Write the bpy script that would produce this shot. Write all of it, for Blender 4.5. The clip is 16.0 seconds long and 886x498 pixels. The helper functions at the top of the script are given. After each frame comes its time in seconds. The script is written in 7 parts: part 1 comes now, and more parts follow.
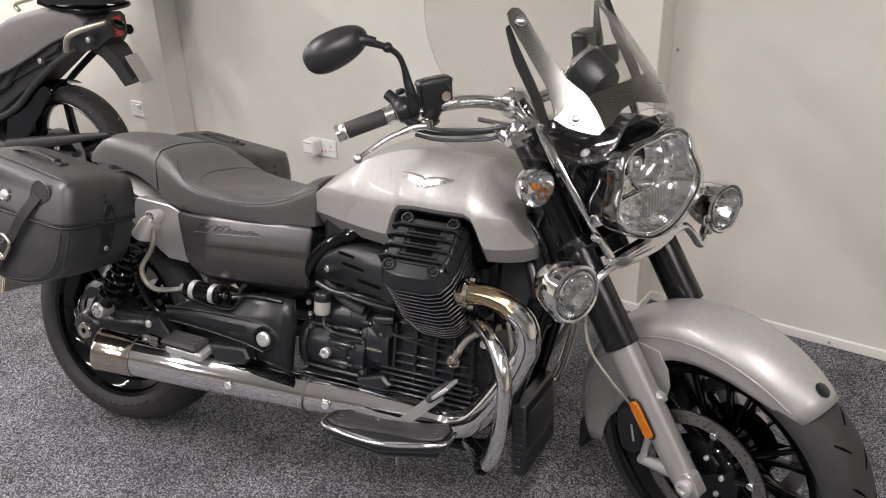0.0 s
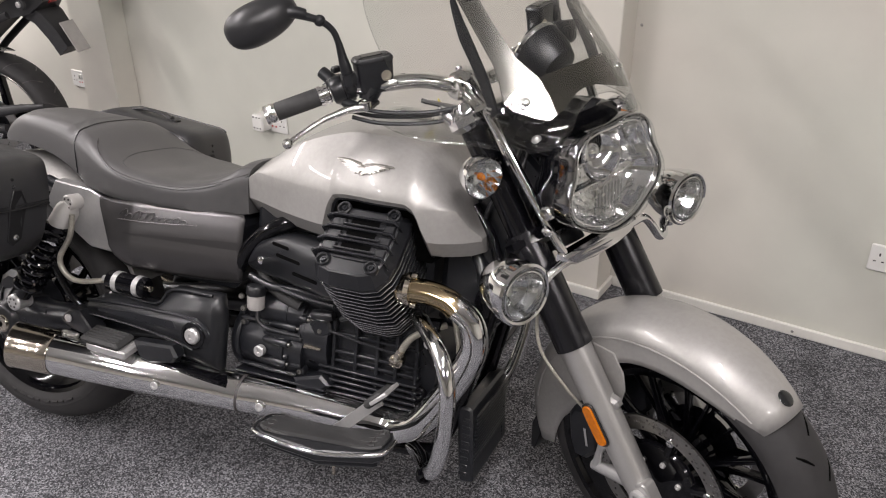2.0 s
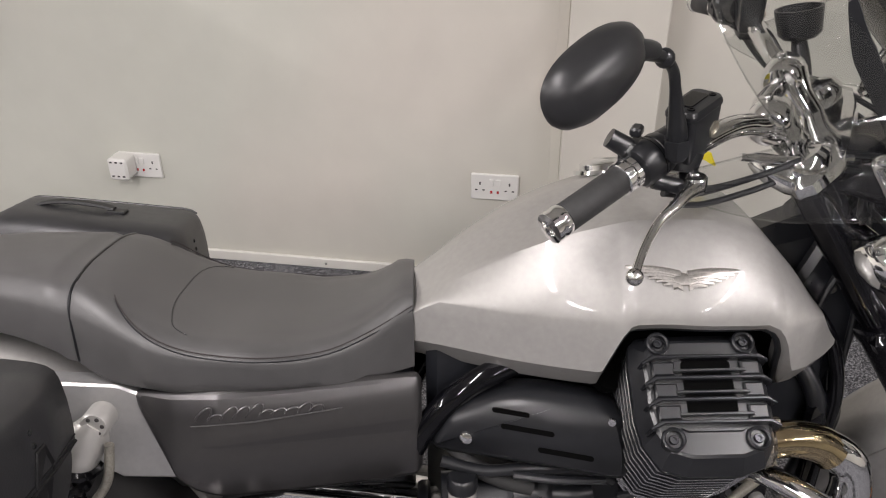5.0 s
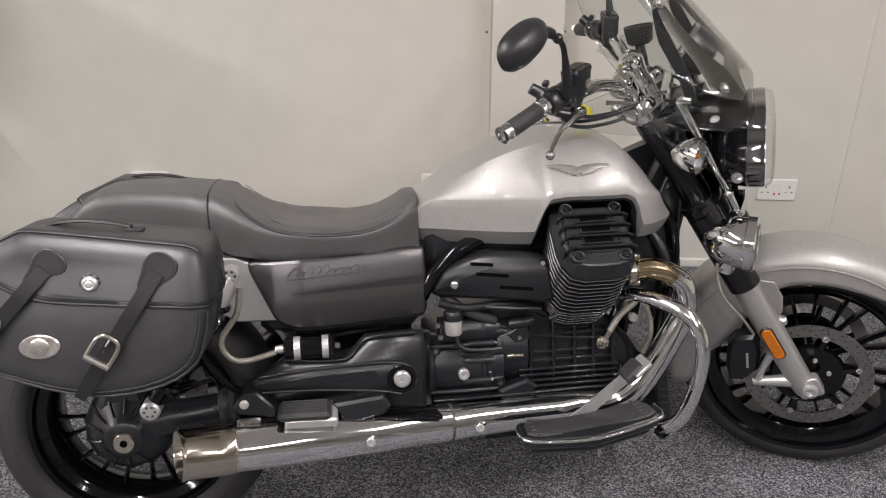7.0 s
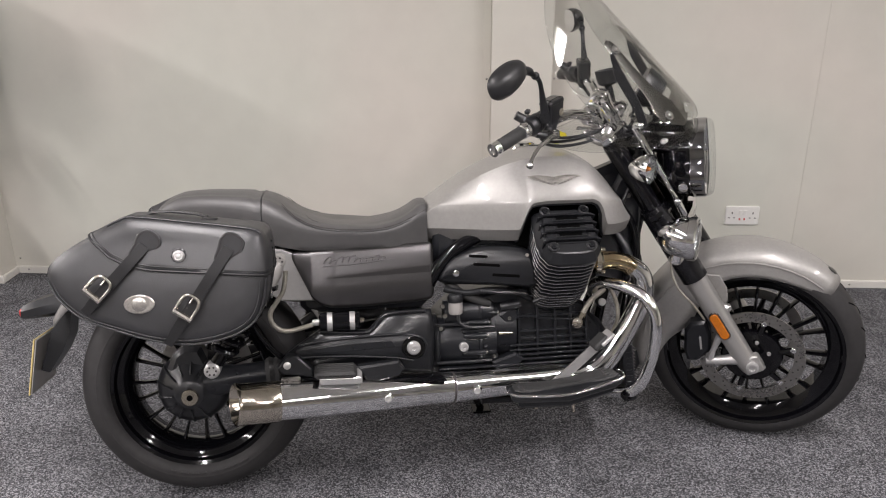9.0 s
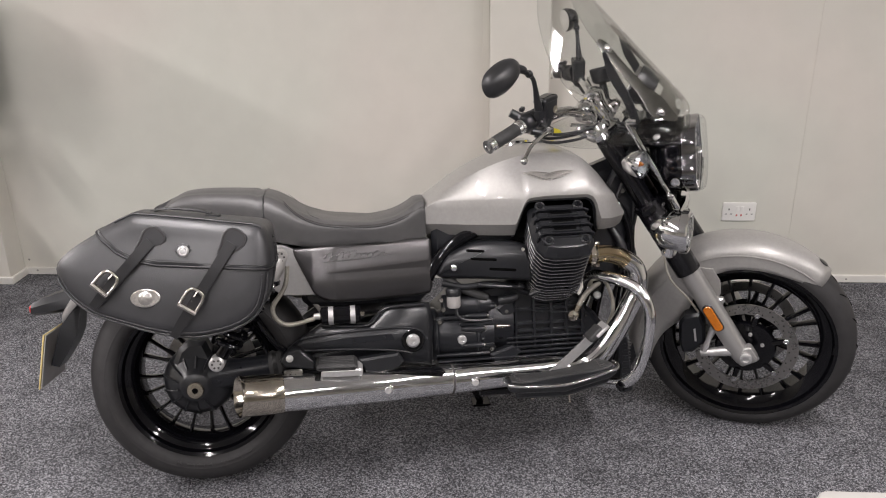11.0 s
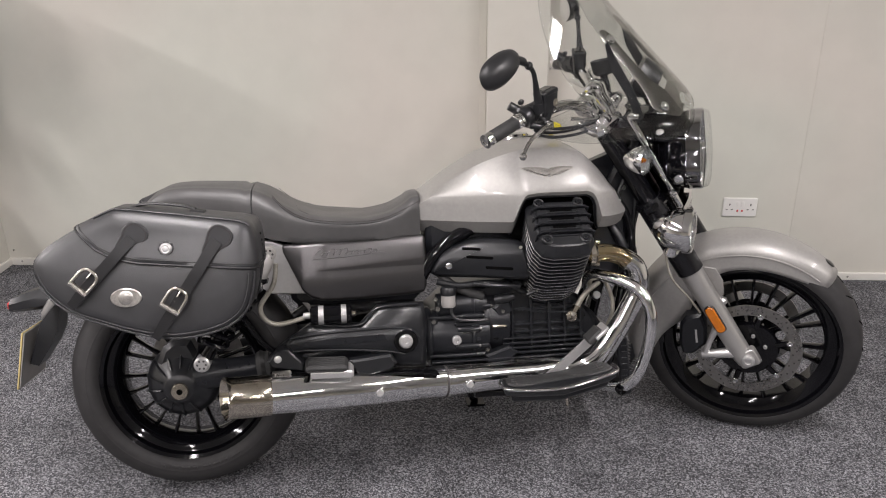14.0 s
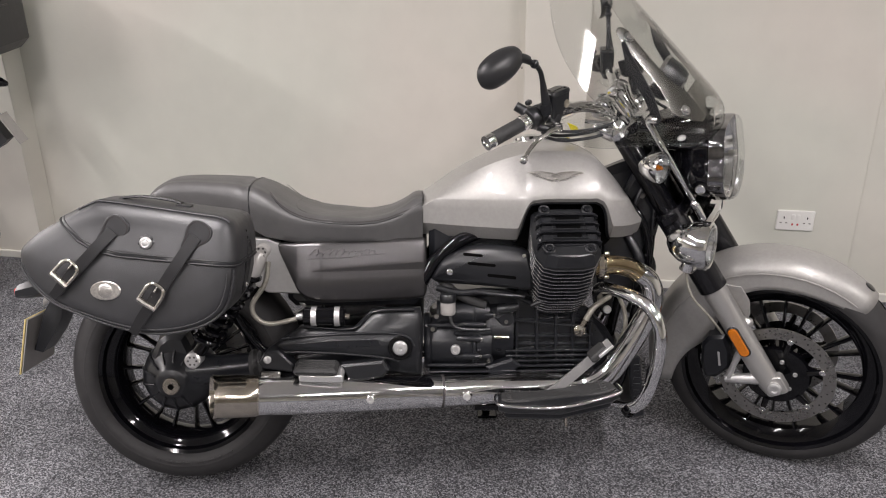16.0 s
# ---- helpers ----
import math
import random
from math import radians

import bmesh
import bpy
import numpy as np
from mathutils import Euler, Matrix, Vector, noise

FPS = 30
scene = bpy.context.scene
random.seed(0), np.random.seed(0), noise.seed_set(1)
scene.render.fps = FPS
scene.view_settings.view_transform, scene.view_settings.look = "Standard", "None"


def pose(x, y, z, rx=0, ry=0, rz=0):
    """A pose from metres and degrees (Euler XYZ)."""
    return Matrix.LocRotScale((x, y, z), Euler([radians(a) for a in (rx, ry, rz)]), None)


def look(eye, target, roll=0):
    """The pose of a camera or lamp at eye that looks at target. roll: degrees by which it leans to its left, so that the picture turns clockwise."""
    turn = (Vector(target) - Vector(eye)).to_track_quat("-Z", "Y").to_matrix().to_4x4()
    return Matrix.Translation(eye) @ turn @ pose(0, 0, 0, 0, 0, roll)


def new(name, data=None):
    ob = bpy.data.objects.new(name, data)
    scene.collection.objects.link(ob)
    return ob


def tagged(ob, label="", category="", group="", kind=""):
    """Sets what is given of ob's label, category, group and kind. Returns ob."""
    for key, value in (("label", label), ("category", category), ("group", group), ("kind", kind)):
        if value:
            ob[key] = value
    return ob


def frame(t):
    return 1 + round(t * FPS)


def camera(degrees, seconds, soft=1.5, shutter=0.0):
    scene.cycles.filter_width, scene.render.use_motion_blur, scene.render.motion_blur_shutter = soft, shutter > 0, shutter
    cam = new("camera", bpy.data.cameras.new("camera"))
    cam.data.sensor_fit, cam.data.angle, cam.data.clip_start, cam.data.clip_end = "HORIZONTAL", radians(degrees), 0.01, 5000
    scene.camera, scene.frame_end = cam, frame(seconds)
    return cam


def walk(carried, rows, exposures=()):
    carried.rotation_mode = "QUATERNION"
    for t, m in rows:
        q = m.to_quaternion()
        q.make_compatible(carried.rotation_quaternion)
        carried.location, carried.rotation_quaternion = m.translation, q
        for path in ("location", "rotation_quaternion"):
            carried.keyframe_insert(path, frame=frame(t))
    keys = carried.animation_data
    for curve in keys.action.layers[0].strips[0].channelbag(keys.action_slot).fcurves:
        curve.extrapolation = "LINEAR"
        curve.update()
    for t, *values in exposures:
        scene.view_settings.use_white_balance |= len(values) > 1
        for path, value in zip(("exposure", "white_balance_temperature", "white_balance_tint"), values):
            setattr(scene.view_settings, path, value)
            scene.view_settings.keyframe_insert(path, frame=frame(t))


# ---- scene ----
cam = camera(58.0, 16.0, soft=1.1)
PATH = [
    (0, (1.438, 0.12, 1.499), (0.408, 1.602, 0.637), -1.7),
    (0.5, (1.438, 0.124, 1.497), (0.411, 1.606, 0.632), -1.6),
    (1, (1.436, 0.125, 1.498), (0.418, 1.606, 0.621), -1.4),
    (1.5, (1.434, 0.168, 1.492), (0.432, 1.648, 0.593), -1.1),
    (2, (1.407, 0.269, 1.48), (0.458, 1.765, 0.551), -0.4),
    (2.5, (1.234, 0.426, 1.453), (0.316, 1.92, 0.491), 0.0),
    (3, (1.057, 0.559, 1.431), (0.243, 2.082, 0.423), 0.2),
    (3.5, (0.918, 0.713, 1.446), (0.247, 2.349, 0.512), 0.7),
    (4, (0.739, 0.791, 1.439), (0.171, 2.466, 0.506), 0.3),
    (4.5, (0.464, 0.721, 1.413), (0.042, 2.404, 0.419), -0.3),
    (5, (0.333, 0.559, 1.433), (0.044, 2.25, 0.405), -0.5),
    (5.2, (0.322, 0.463, 1.441), (0.063, 2.165, 0.422), -0.2),
    (7.3, (0.273, -0.293, 1.495), (0.196, 1.515, 0.643), -0.1),
    (7.5, (0.299, -0.35, 1.499), (0.224, 1.464, 0.661), 0.0),
    (8, (0.314, -0.465, 1.51), (0.224, 1.365, 0.709), 0.0),
    (8.5, (0.305, -0.591, 1.516), (0.199, 1.251, 0.746), -0.2),
    (9, (0.312, -0.665, 1.524), (0.199, 1.188, 0.78), -0.4),
    (11.5, (0.339, -0.722, 1.523), (0.21, 1.133, 0.786), -1.1),
    (12, (0.334, -0.706, 1.523), (0.206, 1.144, 0.774), -1.2),
    (12.5, (0.33, -0.692, 1.515), (0.213, 1.157, 0.762), -1.1),
    (13, (0.331, -0.675, 1.514), (0.223, 1.173, 0.757), -0.9),
    (13.5, (0.328, -0.661, 1.52), (0.226, 1.185, 0.759), -0.6),
    (14, (0.331, -0.639, 1.518), (0.218, 1.206, 0.753), -0.4),
    (14.5, (0.39, -0.591, 1.514), (0.25, 1.252, 0.748), -0.1),
    (15, (0.463, -0.551, 1.511), (0.28, 1.285, 0.739), 0.2),
    (15.5, (0.517, -0.531, 1.513), (0.25, 1.292, 0.735), 0.2),
    (16, (0.541, -0.523, 1.498), (0.22, 1.296, 0.73), -0.5),
]
walk(cam, [(t, look(eye, target, roll)) for t, eye, target, roll in PATH], [(0, 0.11), (2.5, 0.08), (3.3, 0.02), (4.0, -0.12), (4.6, -0.08), (5.2, 0.01), (8, 0.0), (11.5, -0.01), (16, 0.03)])

# ---- light and exposure ----
world = bpy.data.worlds.new("room_air")
scene.world = world
world.use_nodes = True
world.node_tree.nodes["Background"].inputs[0].default_value = (0.9, 0.95, 1.0, 1)
world.node_tree.nodes["Background"].inputs[1].default_value = 0.02

CEIL = 2.45


def tube_light(x, y, along_x, watts=41.0, length=1.5):
    """One ceiling batten's lamp, hanging just under its diffuser."""
    d = bpy.data.lights.new("tube_light", "AREA")
    d.shape, d.size, d.size_y, d.energy = "RECTANGLE", length, 0.07, watts
    d.color = (1.0, 0.938, 0.944)
    o = new("tube_light", d)
    o.matrix_world = pose(x, y, CEIL - 0.075, 0, 0, 0 if along_x else 90)
    return o


BATTENS = [(-3.7, 1.45, 0), (-2.7, -0.5, 0), (-0.6, 0.35, 0), (1.5, 0.35, 0), (3.6, 0.35, 0), (-2.7, -2.1, 0), (-0.6, -2.1, 0), (1.5, -2.1, 0)]
for bx, by, ba in BATTENS:
    tube_light(bx, by, ba, 92.0 if bx < -3.5 else 46.0 if bx < -2.5 else 42.5)


# ---- materials ----
def mat(name, color, rough=0.5, metal=0.0, coat=0.0, spec=0.5, grain=None, bump=None, vary=0.0, coat_rough=0.05):
    """A principled material. grain: (scale, low, high) multiplies the colour with noise; bump: (scale, strength, distance)."""
    m = bpy.data.materials.new(name)
    m.use_nodes = True
    nt = m.node_tree
    b = nt.nodes["Principled BSDF"]
    b.inputs["Base Color"].default_value = (*color, 1)
    b.inputs["Roughness"].default_value = rough
    b.inputs["Metallic"].default_value = metal
    b.inputs["Coat Weight"].default_value = coat
    b.inputs["Coat Roughness"].default_value = coat_rough
    b.inputs["Specular IOR Level"].default_value = spec
    tc = nt.nodes.new("ShaderNodeTexCoord")
    if grain:
        n = nt.nodes.new("ShaderNodeTexNoise")
        n.inputs["Scale"].default_value, n.inputs["Detail"].default_value = grain[0], 4
        nt.links.new(tc.outputs["Object"], n.inputs["Vector"])
        big = nt.nodes.new("ShaderNodeTexNoise")
        big.inputs["Scale"].default_value = grain[0] * 0.07
        nt.links.new(tc.outputs["Object"], big.inputs["Vector"])
        avg = nt.nodes.new("ShaderNodeMath")
        avg.operation = "MULTIPLY_ADD"
        avg.inputs[1].default_value = 0.5
        nt.links.new(big.outputs["Fac"], avg.inputs[0])
        half = nt.nodes.new("ShaderNodeMath")
        half.operation = "MULTIPLY"
        half.inputs[1].default_value = 0.5
        nt.links.new(n.outputs["Fac"], half.inputs[0])
        nt.links.new(half.outputs[0], avg.inputs[2])
        r = nt.nodes.new("ShaderNodeMapRange")
        r.inputs["From Min"].default_value, r.inputs["From Max"].default_value = 0.3, 0.7
        r.inputs["To Min"].default_value, r.inputs["To Max"].default_value = grain[1], grain[2]
        nt.links.new(avg.outputs[0], r.inputs["Value"])
        mx = nt.nodes.new("ShaderNodeMix")
        mx.data_type, mx.blend_type = "RGBA", "MULTIPLY"
        mx.inputs[0].default_value = 1.0
        mx.inputs[6].default_value = (*color, 1)
        nt.links.new(r.outputs["Result"], mx.inputs[7])
        nt.links.new(mx.outputs[2], b.inputs["Base Color"])
        if vary:
            rr = nt.nodes.new("ShaderNodeMapRange")
            rr.inputs["From Min"].default_value, rr.inputs["From Max"].default_value = 0.3, 0.7
            rr.inputs["To Min"].default_value, rr.inputs["To Max"].default_value = rough - vary, rough + vary
            nt.links.new(avg.outputs[0], rr.inputs["Value"])
            nt.links.new(rr.outputs["Result"], b.inputs["Roughness"])
    if bump:
        n = nt.nodes.new("ShaderNodeTexNoise")
        n.inputs["Scale"].default_value, n.inputs["Detail"].default_value = bump[0], 3
        nt.links.new(tc.outputs["Object"], n.inputs["Vector"])
        bp = nt.nodes.new("ShaderNodeBump")
        bp.inputs["Strength"].default_value, bp.inputs["Distance"].default_value = bump[1], bump[2]
        nt.links.new(n.outputs["Fac"], bp.inputs["Height"])
        nt.links.new(bp.outputs["Normal"], b.inputs["Normal"])
    return m


def carpet_mat():
    m = mat("grey_flecked_carpet", (0.1, 0.1, 0.105), rough=0.95, spec=0.1)
    nt, b = m.node_tree, m.node_tree.nodes["Principled BSDF"]
    tc = nt.nodes.new("ShaderNodeTexCoord")
    fine = nt.nodes.new("ShaderNodeTexNoise")
    fine.inputs["Scale"].default_value, fine.inputs["Detail"].default_value, fine.inputs["Roughness"].default_value = 190, 2, 0.6
    tuft = nt.nodes.new("ShaderNodeTexVoronoi")
    tuft.inputs["Scale"].default_value = 280
    patch = nt.nodes.new("ShaderNodeTexNoise")
    patch.inputs["Scale"].default_value, patch.inputs["Detail"].default_value = 6.5, 6
    for n in (fine, patch, tuft):
        nt.links.new(tc.outputs["Object"], n.inputs["Vector"])
    grey = nt.nodes.new("ShaderNodeSeparateColor")
    nt.links.new(tuft.outputs["Color"], grey.inputs[0])
    both = nt.nodes.new("ShaderNodeMix")
    both.data_type = "FLOAT"
    both.inputs[0].default_value = 0.5
    nt.links.new(fine.outputs["Fac"], both.inputs[2])
    nt.links.new(grey.outputs[0], both.inputs[3])
    ramp = nt.nodes.new("ShaderNodeValToRGB")
    e = ramp.color_ramp.elements
    e[0].position, e[0].color = 0.24, (0.028, 0.028, 0.031, 1)
    e[1].position, e[1].color = 0.78, (0.33, 0.33, 0.348, 1)
    mid = ramp.color_ramp.elements.new(0.5)
    mid.color = (0.0925, 0.093, 0.1012, 1)
    nt.links.new(both.outputs[0], ramp.inputs[0])
    mr = nt.nodes.new("ShaderNodeMapRange")
    mr.inputs["From Min"].default_value, mr.inputs["From Max"].default_value = 0.3, 0.7
    mr.inputs["To Min"].default_value, mr.inputs["To Max"].default_value = 0.74, 1.24
    nt.links.new(patch.outputs["Fac"], mr.inputs["Value"])
    mx = nt.nodes.new("ShaderNodeMix")
    mx.data_type, mx.blend_type = "RGBA", "MULTIPLY"
    mx.inputs[0].default_value = 1.0
    nt.links.new(ramp.outputs[0], mx.inputs[6])
    nt.links.new(mr.outputs["Result"], mx.inputs[7])
    nt.links.new(mx.outputs[2], b.inputs["Base Color"])
    bp = nt.nodes.new("ShaderNodeBump")
    bp.inputs["Strength"].default_value, bp.inputs["Distance"].default_value = 0.6, 0.004
    nt.links.new(fine.outputs["Fac"], bp.inputs["Height"])
    nt.links.new(bp.outputs["Normal"], b.inputs["Normal"])
    return m


def glass_mat(name, tint, rough=0.0):
    """Thin clear sheet: mostly see-through, with a mirror share from the Fresnel term."""
    m = bpy.data.materials.new(name)
    m.use_nodes = True
    nt = m.node_tree
    nt.nodes.remove(nt.nodes["Principled BSDF"])
    out = nt.nodes["Material Output"]
    tr = nt.nodes.new("ShaderNodeBsdfTransparent")
    tr.inputs[0].default_value = (*tint, 1)
    gl = nt.nodes.new("ShaderNodeBsdfGlossy")
    gl.inputs["Roughness"].default_value = rough
    lw = nt.nodes.new("ShaderNodeLayerWeight")
    lw.inputs[0].default_value = 0.5
    pw = nt.nodes.new("ShaderNodeMath")
    pw.operation = "POWER"
    pw.inputs[1].default_value = 5.0
    nt.links.new(lw.outputs["Facing"], pw.inputs[0])
    fr = nt.nodes.new("ShaderNodeMath")
    fr.operation = "MULTIPLY_ADD"
    fr.inputs[1].default_value, fr.inputs[2].default_value = 0.75, 0.045
    nt.links.new(pw.outputs[0], fr.inputs[0])
    mx = nt.nodes.new("ShaderNodeMixShader")
    nt.links.new(fr.outputs[0], mx.inputs[0])
    nt.links.new(tr.outputs[0], mx.inputs[1])
    nt.links.new(gl.outputs[0], mx.inputs[2])
    nt.links.new(mx.outputs[0], out.inputs[0])
    return m


def glow_mat(name, color, strength):
    m = bpy.data.materials.new(name)
    m.use_nodes = True
    b = m.node_tree.nodes["Principled BSDF"]
    b.inputs["Emission Color"].default_value = (*color, 1)
    b.inputs["Emission Strength"].default_value = strength
    return m


WALL = mat("cream_wall_paint", (0.66, 0.64, 0.585), 0.45, grain=(9, 0.95, 1.03), bump=(60, 0.05, 0.002), vary=0.06)
TRIMW = mat("white_skirting_paint", (0.74, 0.72, 0.67), 0.35, grain=(14, 0.94, 1.03), bump=(40, 0.05, 0.002))


def tint_wall(m):
    """Mottled greener and pinker light put into the wall colour as broad soft patches."""
    nt, b = m.node_tree, m.node_tree.nodes["Principled BSDF"]
    src = b.inputs["Base Color"].links[0].from_socket
    tc = nt.nodes.new("ShaderNodeTexCoord")
    n = nt.nodes.new("ShaderNodeTexNoise")
    n.inputs["Scale"].default_value, n.inputs["Detail"].default_value = 0.9, 2
    nt.links.new(tc.outputs["Object"], n.inputs["Vector"])
    r = nt.nodes.new("ShaderNodeValToRGB")
    r.color_ramp.elements[0].position, r.color_ramp.elements[0].color = 0.38, (1.0, 0.975, 0.965, 1)
    r.color_ramp.elements[1].position, r.color_ramp.elements[1].color = 0.62, (0.955, 0.985, 0.965, 1)
    nt.links.new(n.outputs["Fac"], r.inputs[0])
    mx = nt.nodes.new("ShaderNodeMix")
    mx.data_type, mx.blend_type = "RGBA", "MULTIPLY"
    mx.inputs[0].default_value = 1.0
    nt.links.new(src, mx.inputs[6])
    nt.links.new(r.outputs[0], mx.inputs[7])
    nt.links.new(mx.outputs[2], b.inputs["Base Color"])


tint_wall(WALL)
CEILM = mat("white_ceiling_tile", (0.78, 0.77, 0.74), 0.8, grain=(30, 0.93, 1.03))
CARPET = carpet_mat()
LAMIN = mat("pale_laminate", (0.34, 0.33, 0.31), 0.45, grain=(12, 0.94, 1.04))
SOCKET = mat("white_plastic", (0.8, 0.79, 0.76), 0.3, grain=(20, 0.97, 1.02))
SLOT = mat("socket_slot", (0.05, 0.045, 0.045), 0.5)
REDP = mat("red_plastic", (0.5, 0.02, 0.02), 0.3, coat=0.4)
SILVER = mat("silver_metallic_paint", (0.360, 0.350, 0.335), 0.44, metal=0.42, coat=0.5, grain=(1500, 0.92, 1.08), coat_rough=0.02)
LEATHER = mat("black_leather", (0.0215, 0.0217, 0.0240), 0.42, spec=0.85, grain=(50, 0.75, 1.3), bump=(420, 0.16, 0.0015), vary=0.07)
STRAPL = mat("black_strap_leather", (0.010, 0.010, 0.011), 0.50, spec=0.5, grain=(60, 0.8, 1.2), bump=(420, 0.16, 0.0012), vary=0.05)
BUCKM = mat("pale_nickel", (0.56, 0.53, 0.48), 0.26, metal=1.0, grain=(60, 0.85, 1.05), vary=0.05)
VINYL = mat("black_seat_vinyl", (0.074, 0.0725, 0.0725), 0.42, spec=0.58, grain=(40, 0.85, 1.15), bump=(700, 0.18, 0.001), vary=0.05)
MATTB = mat("matt_black_plastic", (0.0115, 0.0122, 0.0142), 0.33, spec=0.55, grain=(60, 0.75, 1.25), bump=(900, 0.04, 0.0004), vary=0.05)
GUNM = mat("gunmetal_side_panel", (0.088, 0.085, 0.086), 0.33, metal=0.8, spec=0.5, grain=(900, 0.96, 1.04))
ENGB = mat("satin_black_engine_paint", (0.0105, 0.0113, 0.0138), 0.30, spec=0.46, grain=(70, 0.85, 1.2), bump=(500, 0.03, 0.0006), vary=0.04)
MIRB = mat("grained_mirror_shell_plastic", (0.018, 0.0182, 0.0195), 0.38, spec=0.5, grain=(80, 0.8, 1.2), bump=(1400, 0.06, 0.0004), vary=0.05)
GLOSB = mat("gloss_black_paint", (0.003, 0.003, 0.004), 0.08, coat=0.2, spec=0.3, grain=(60, 0.8, 1.2))
RUBBER = mat("tyre_rubber", (0.031, 0.030, 0.0305), 0.60, spec=0.28, grain=(45, 0.75, 1.25), bump=(220, 0.15, 0.001), vary=0.07)
GRIPR = mat("grip_rubber", (0.035, 0.035, 0.035), 0.6, spec=0.35, grain=(120, 0.8, 1.2), bump=(800, 0.3, 0.0008))
CHROME = mat("chrome", (0.82, 0.82, 0.82), 0.07, metal=1.0, grain=(40, 0.95, 1.02), vary=0.02)
PALEM = mat("pale_shock_metal", (0.58, 0.565, 0.54), 0.38, metal=0.4, grain=(90, 0.92, 1.06))
STEEL = mat("polished_steel_plate", (0.29, 0.284, 0.264), 0.21, metal=1.0, grain=(30, 0.96, 1.03), vary=0.01)
DARKCHR = mat("dark_chrome_rim", (0.26, 0.26, 0.27), 0.09, metal=1.0, grain=(40, 0.95, 1.02), vary=0.02)
HEADREFL = mat("headlamp_reflector", (0.84, 0.84, 0.84), 0.10, metal=1.0, grain=(60, 0.95, 1.03))
POLAL = mat("polished_aluminium", (0.66, 0.655, 0.645), 0.16, metal=1.0, grain=(60, 0.93, 1.04), vary=0.04)
GOLDC = mat("heat_tinted_chrome", (0.52, 0.42, 0.26), 0.1, metal=1.0, grain=(14, 0.6, 1.3), vary=0.03)
NICKEL = mat("warm_nickel_tip", (0.58, 0.53, 0.45), 0.15, metal=1.0, grain=(30, 0.9, 1.05), vary=0.03)
ALU = mat("satin_aluminium", (0.56, 0.555, 0.55), 0.36, metal=0.65, grain=(120, 0.92, 1.06), vary=0.04)
FORKS = mat("silver_fork_paint", (0.40, 0.392, 0.38), 0.30, metal=0.6, coat=0.5, grain=(300, 0.96, 1.04))
PEWTER = mat("antique_silver_badge", (0.66, 0.635, 0.60), 0.30, metal=0.9, grain=(260, 0.65, 1.2), bump=(420, 0.35, 0.001))
RIBB = mat("satin_black_rib", (0.022, 0.023, 0.027), 0.27, metal=0.5, spec=0.6, grain=(90, 0.85, 1.1))
FORKB = mat("satin_black_fork_tube", (0.006, 0.006, 0.0075), 0.22, spec=0.5, grain=(60, 0.85, 1.15), vary=0.03)
FINEDGE = mat("machined_fin_edge", (0.50, 0.50, 0.51), 0.24, metal=1.0, grain=(90, 0.85, 1.1))
# near-black colour put in for the shade inside slots, grooves and openings
SHADEB = mat("deep_shade_black", (0.002, 0.002, 0.002), 0.9, spec=0.05)
SCREEN = glass_mat("clear_screen_plastic", (0.94, 0.945, 0.94), 0.012)
LENS = glass_mat("clear_lamp_lens", (0.95, 0.96, 0.96), 0.03)
FLUTE = glass_mat("fluted_glass", (0.90, 0.91, 0.91), 0.05)
REFL = mat("lamp_reflector", (0.8, 0.8, 0.8), 0.12, metal=1.0, grain=(60, 0.95, 1.03))
AMBER = mat("amber_plastic", (0.5, 0.14, 0.003), 0.22, coat=0.5, grain=(160, 0.75, 1.2))
STITCH = mat("dark_stitching_thread", (0.030, 0.024, 0.024), 0.7, grain=(300, 0.7, 1.3))
YELLOW = mat("yellow_tag", (0.85, 0.72, 0.03), 0.5, grain=(60, 0.9, 1.1))
PLATEY = mat("yellow_plate", (0.62, 0.5, 0.22), 0.4, grain=(30, 0.9, 1.08))
HOSE = mat("braided_hose", (0.38, 0.36, 0.31), 0.4, metal=0.5, grain=(400, 0.6, 1.3), bump=(900, 0.4, 0.001))
DISC = mat("brushed_disc_steel", (0.36, 0.35, 0.33), 0.3, metal=1.0, grain=(110, 0.8, 1.15), vary=0.06)
FLUID = mat("cloudy_reservoir_plastic", (0.36, 0.345, 0.33), 0.3, grain=(40, 0.9, 1.1))
DARKGL = mat("dark_instrument_glass", (0.01, 0.011, 0.012), 0.06, coat=0.6)
SEATG = mat("grey_seat_vinyl", (0.17, 0.166, 0.163), 0.6, grain=(50, 0.9, 1.1), bump=(700, 0.2, 0.001))
WARMALU = mat("anodised_grab_rail", (0.52, 0.48, 0.4), 0.38, metal=0.9, grain=(80, 0.9, 1.08))
# a lighter, rougher black than MATTB, for the second machine
GREYB = mat("greyish_black_plastic", (0.030, 0.030, 0.0315), 0.50, spec=0.4, grain=(40, 0.7, 1.3), bump=(500, 0.1, 0.001), vary=0.08)
DIFF = glow_mat("lit_tube_diffuser", (1.0, 0.94, 0.915), 6.0)


# ---- mesh helpers ----
def part(name, bm, material, parent=None, label="", angle=38):
    """Links a bmesh as one mesh object under a thing or a part."""
    bmesh.ops.recalc_face_normals(bm, faces=bm.faces[:])
    me = bpy.data.meshes.new(name)
    bm.to_mesh(me)
    bm.free()
    for p in me.polygons:
        p.use_smooth = True
    me.set_sharp_from_angle(angle=radians(angle))
    me.materials.append(material)
    o = new(name, me)
    if parent:
        o.parent = parent
    if label:
        o["label"] = label
    return o


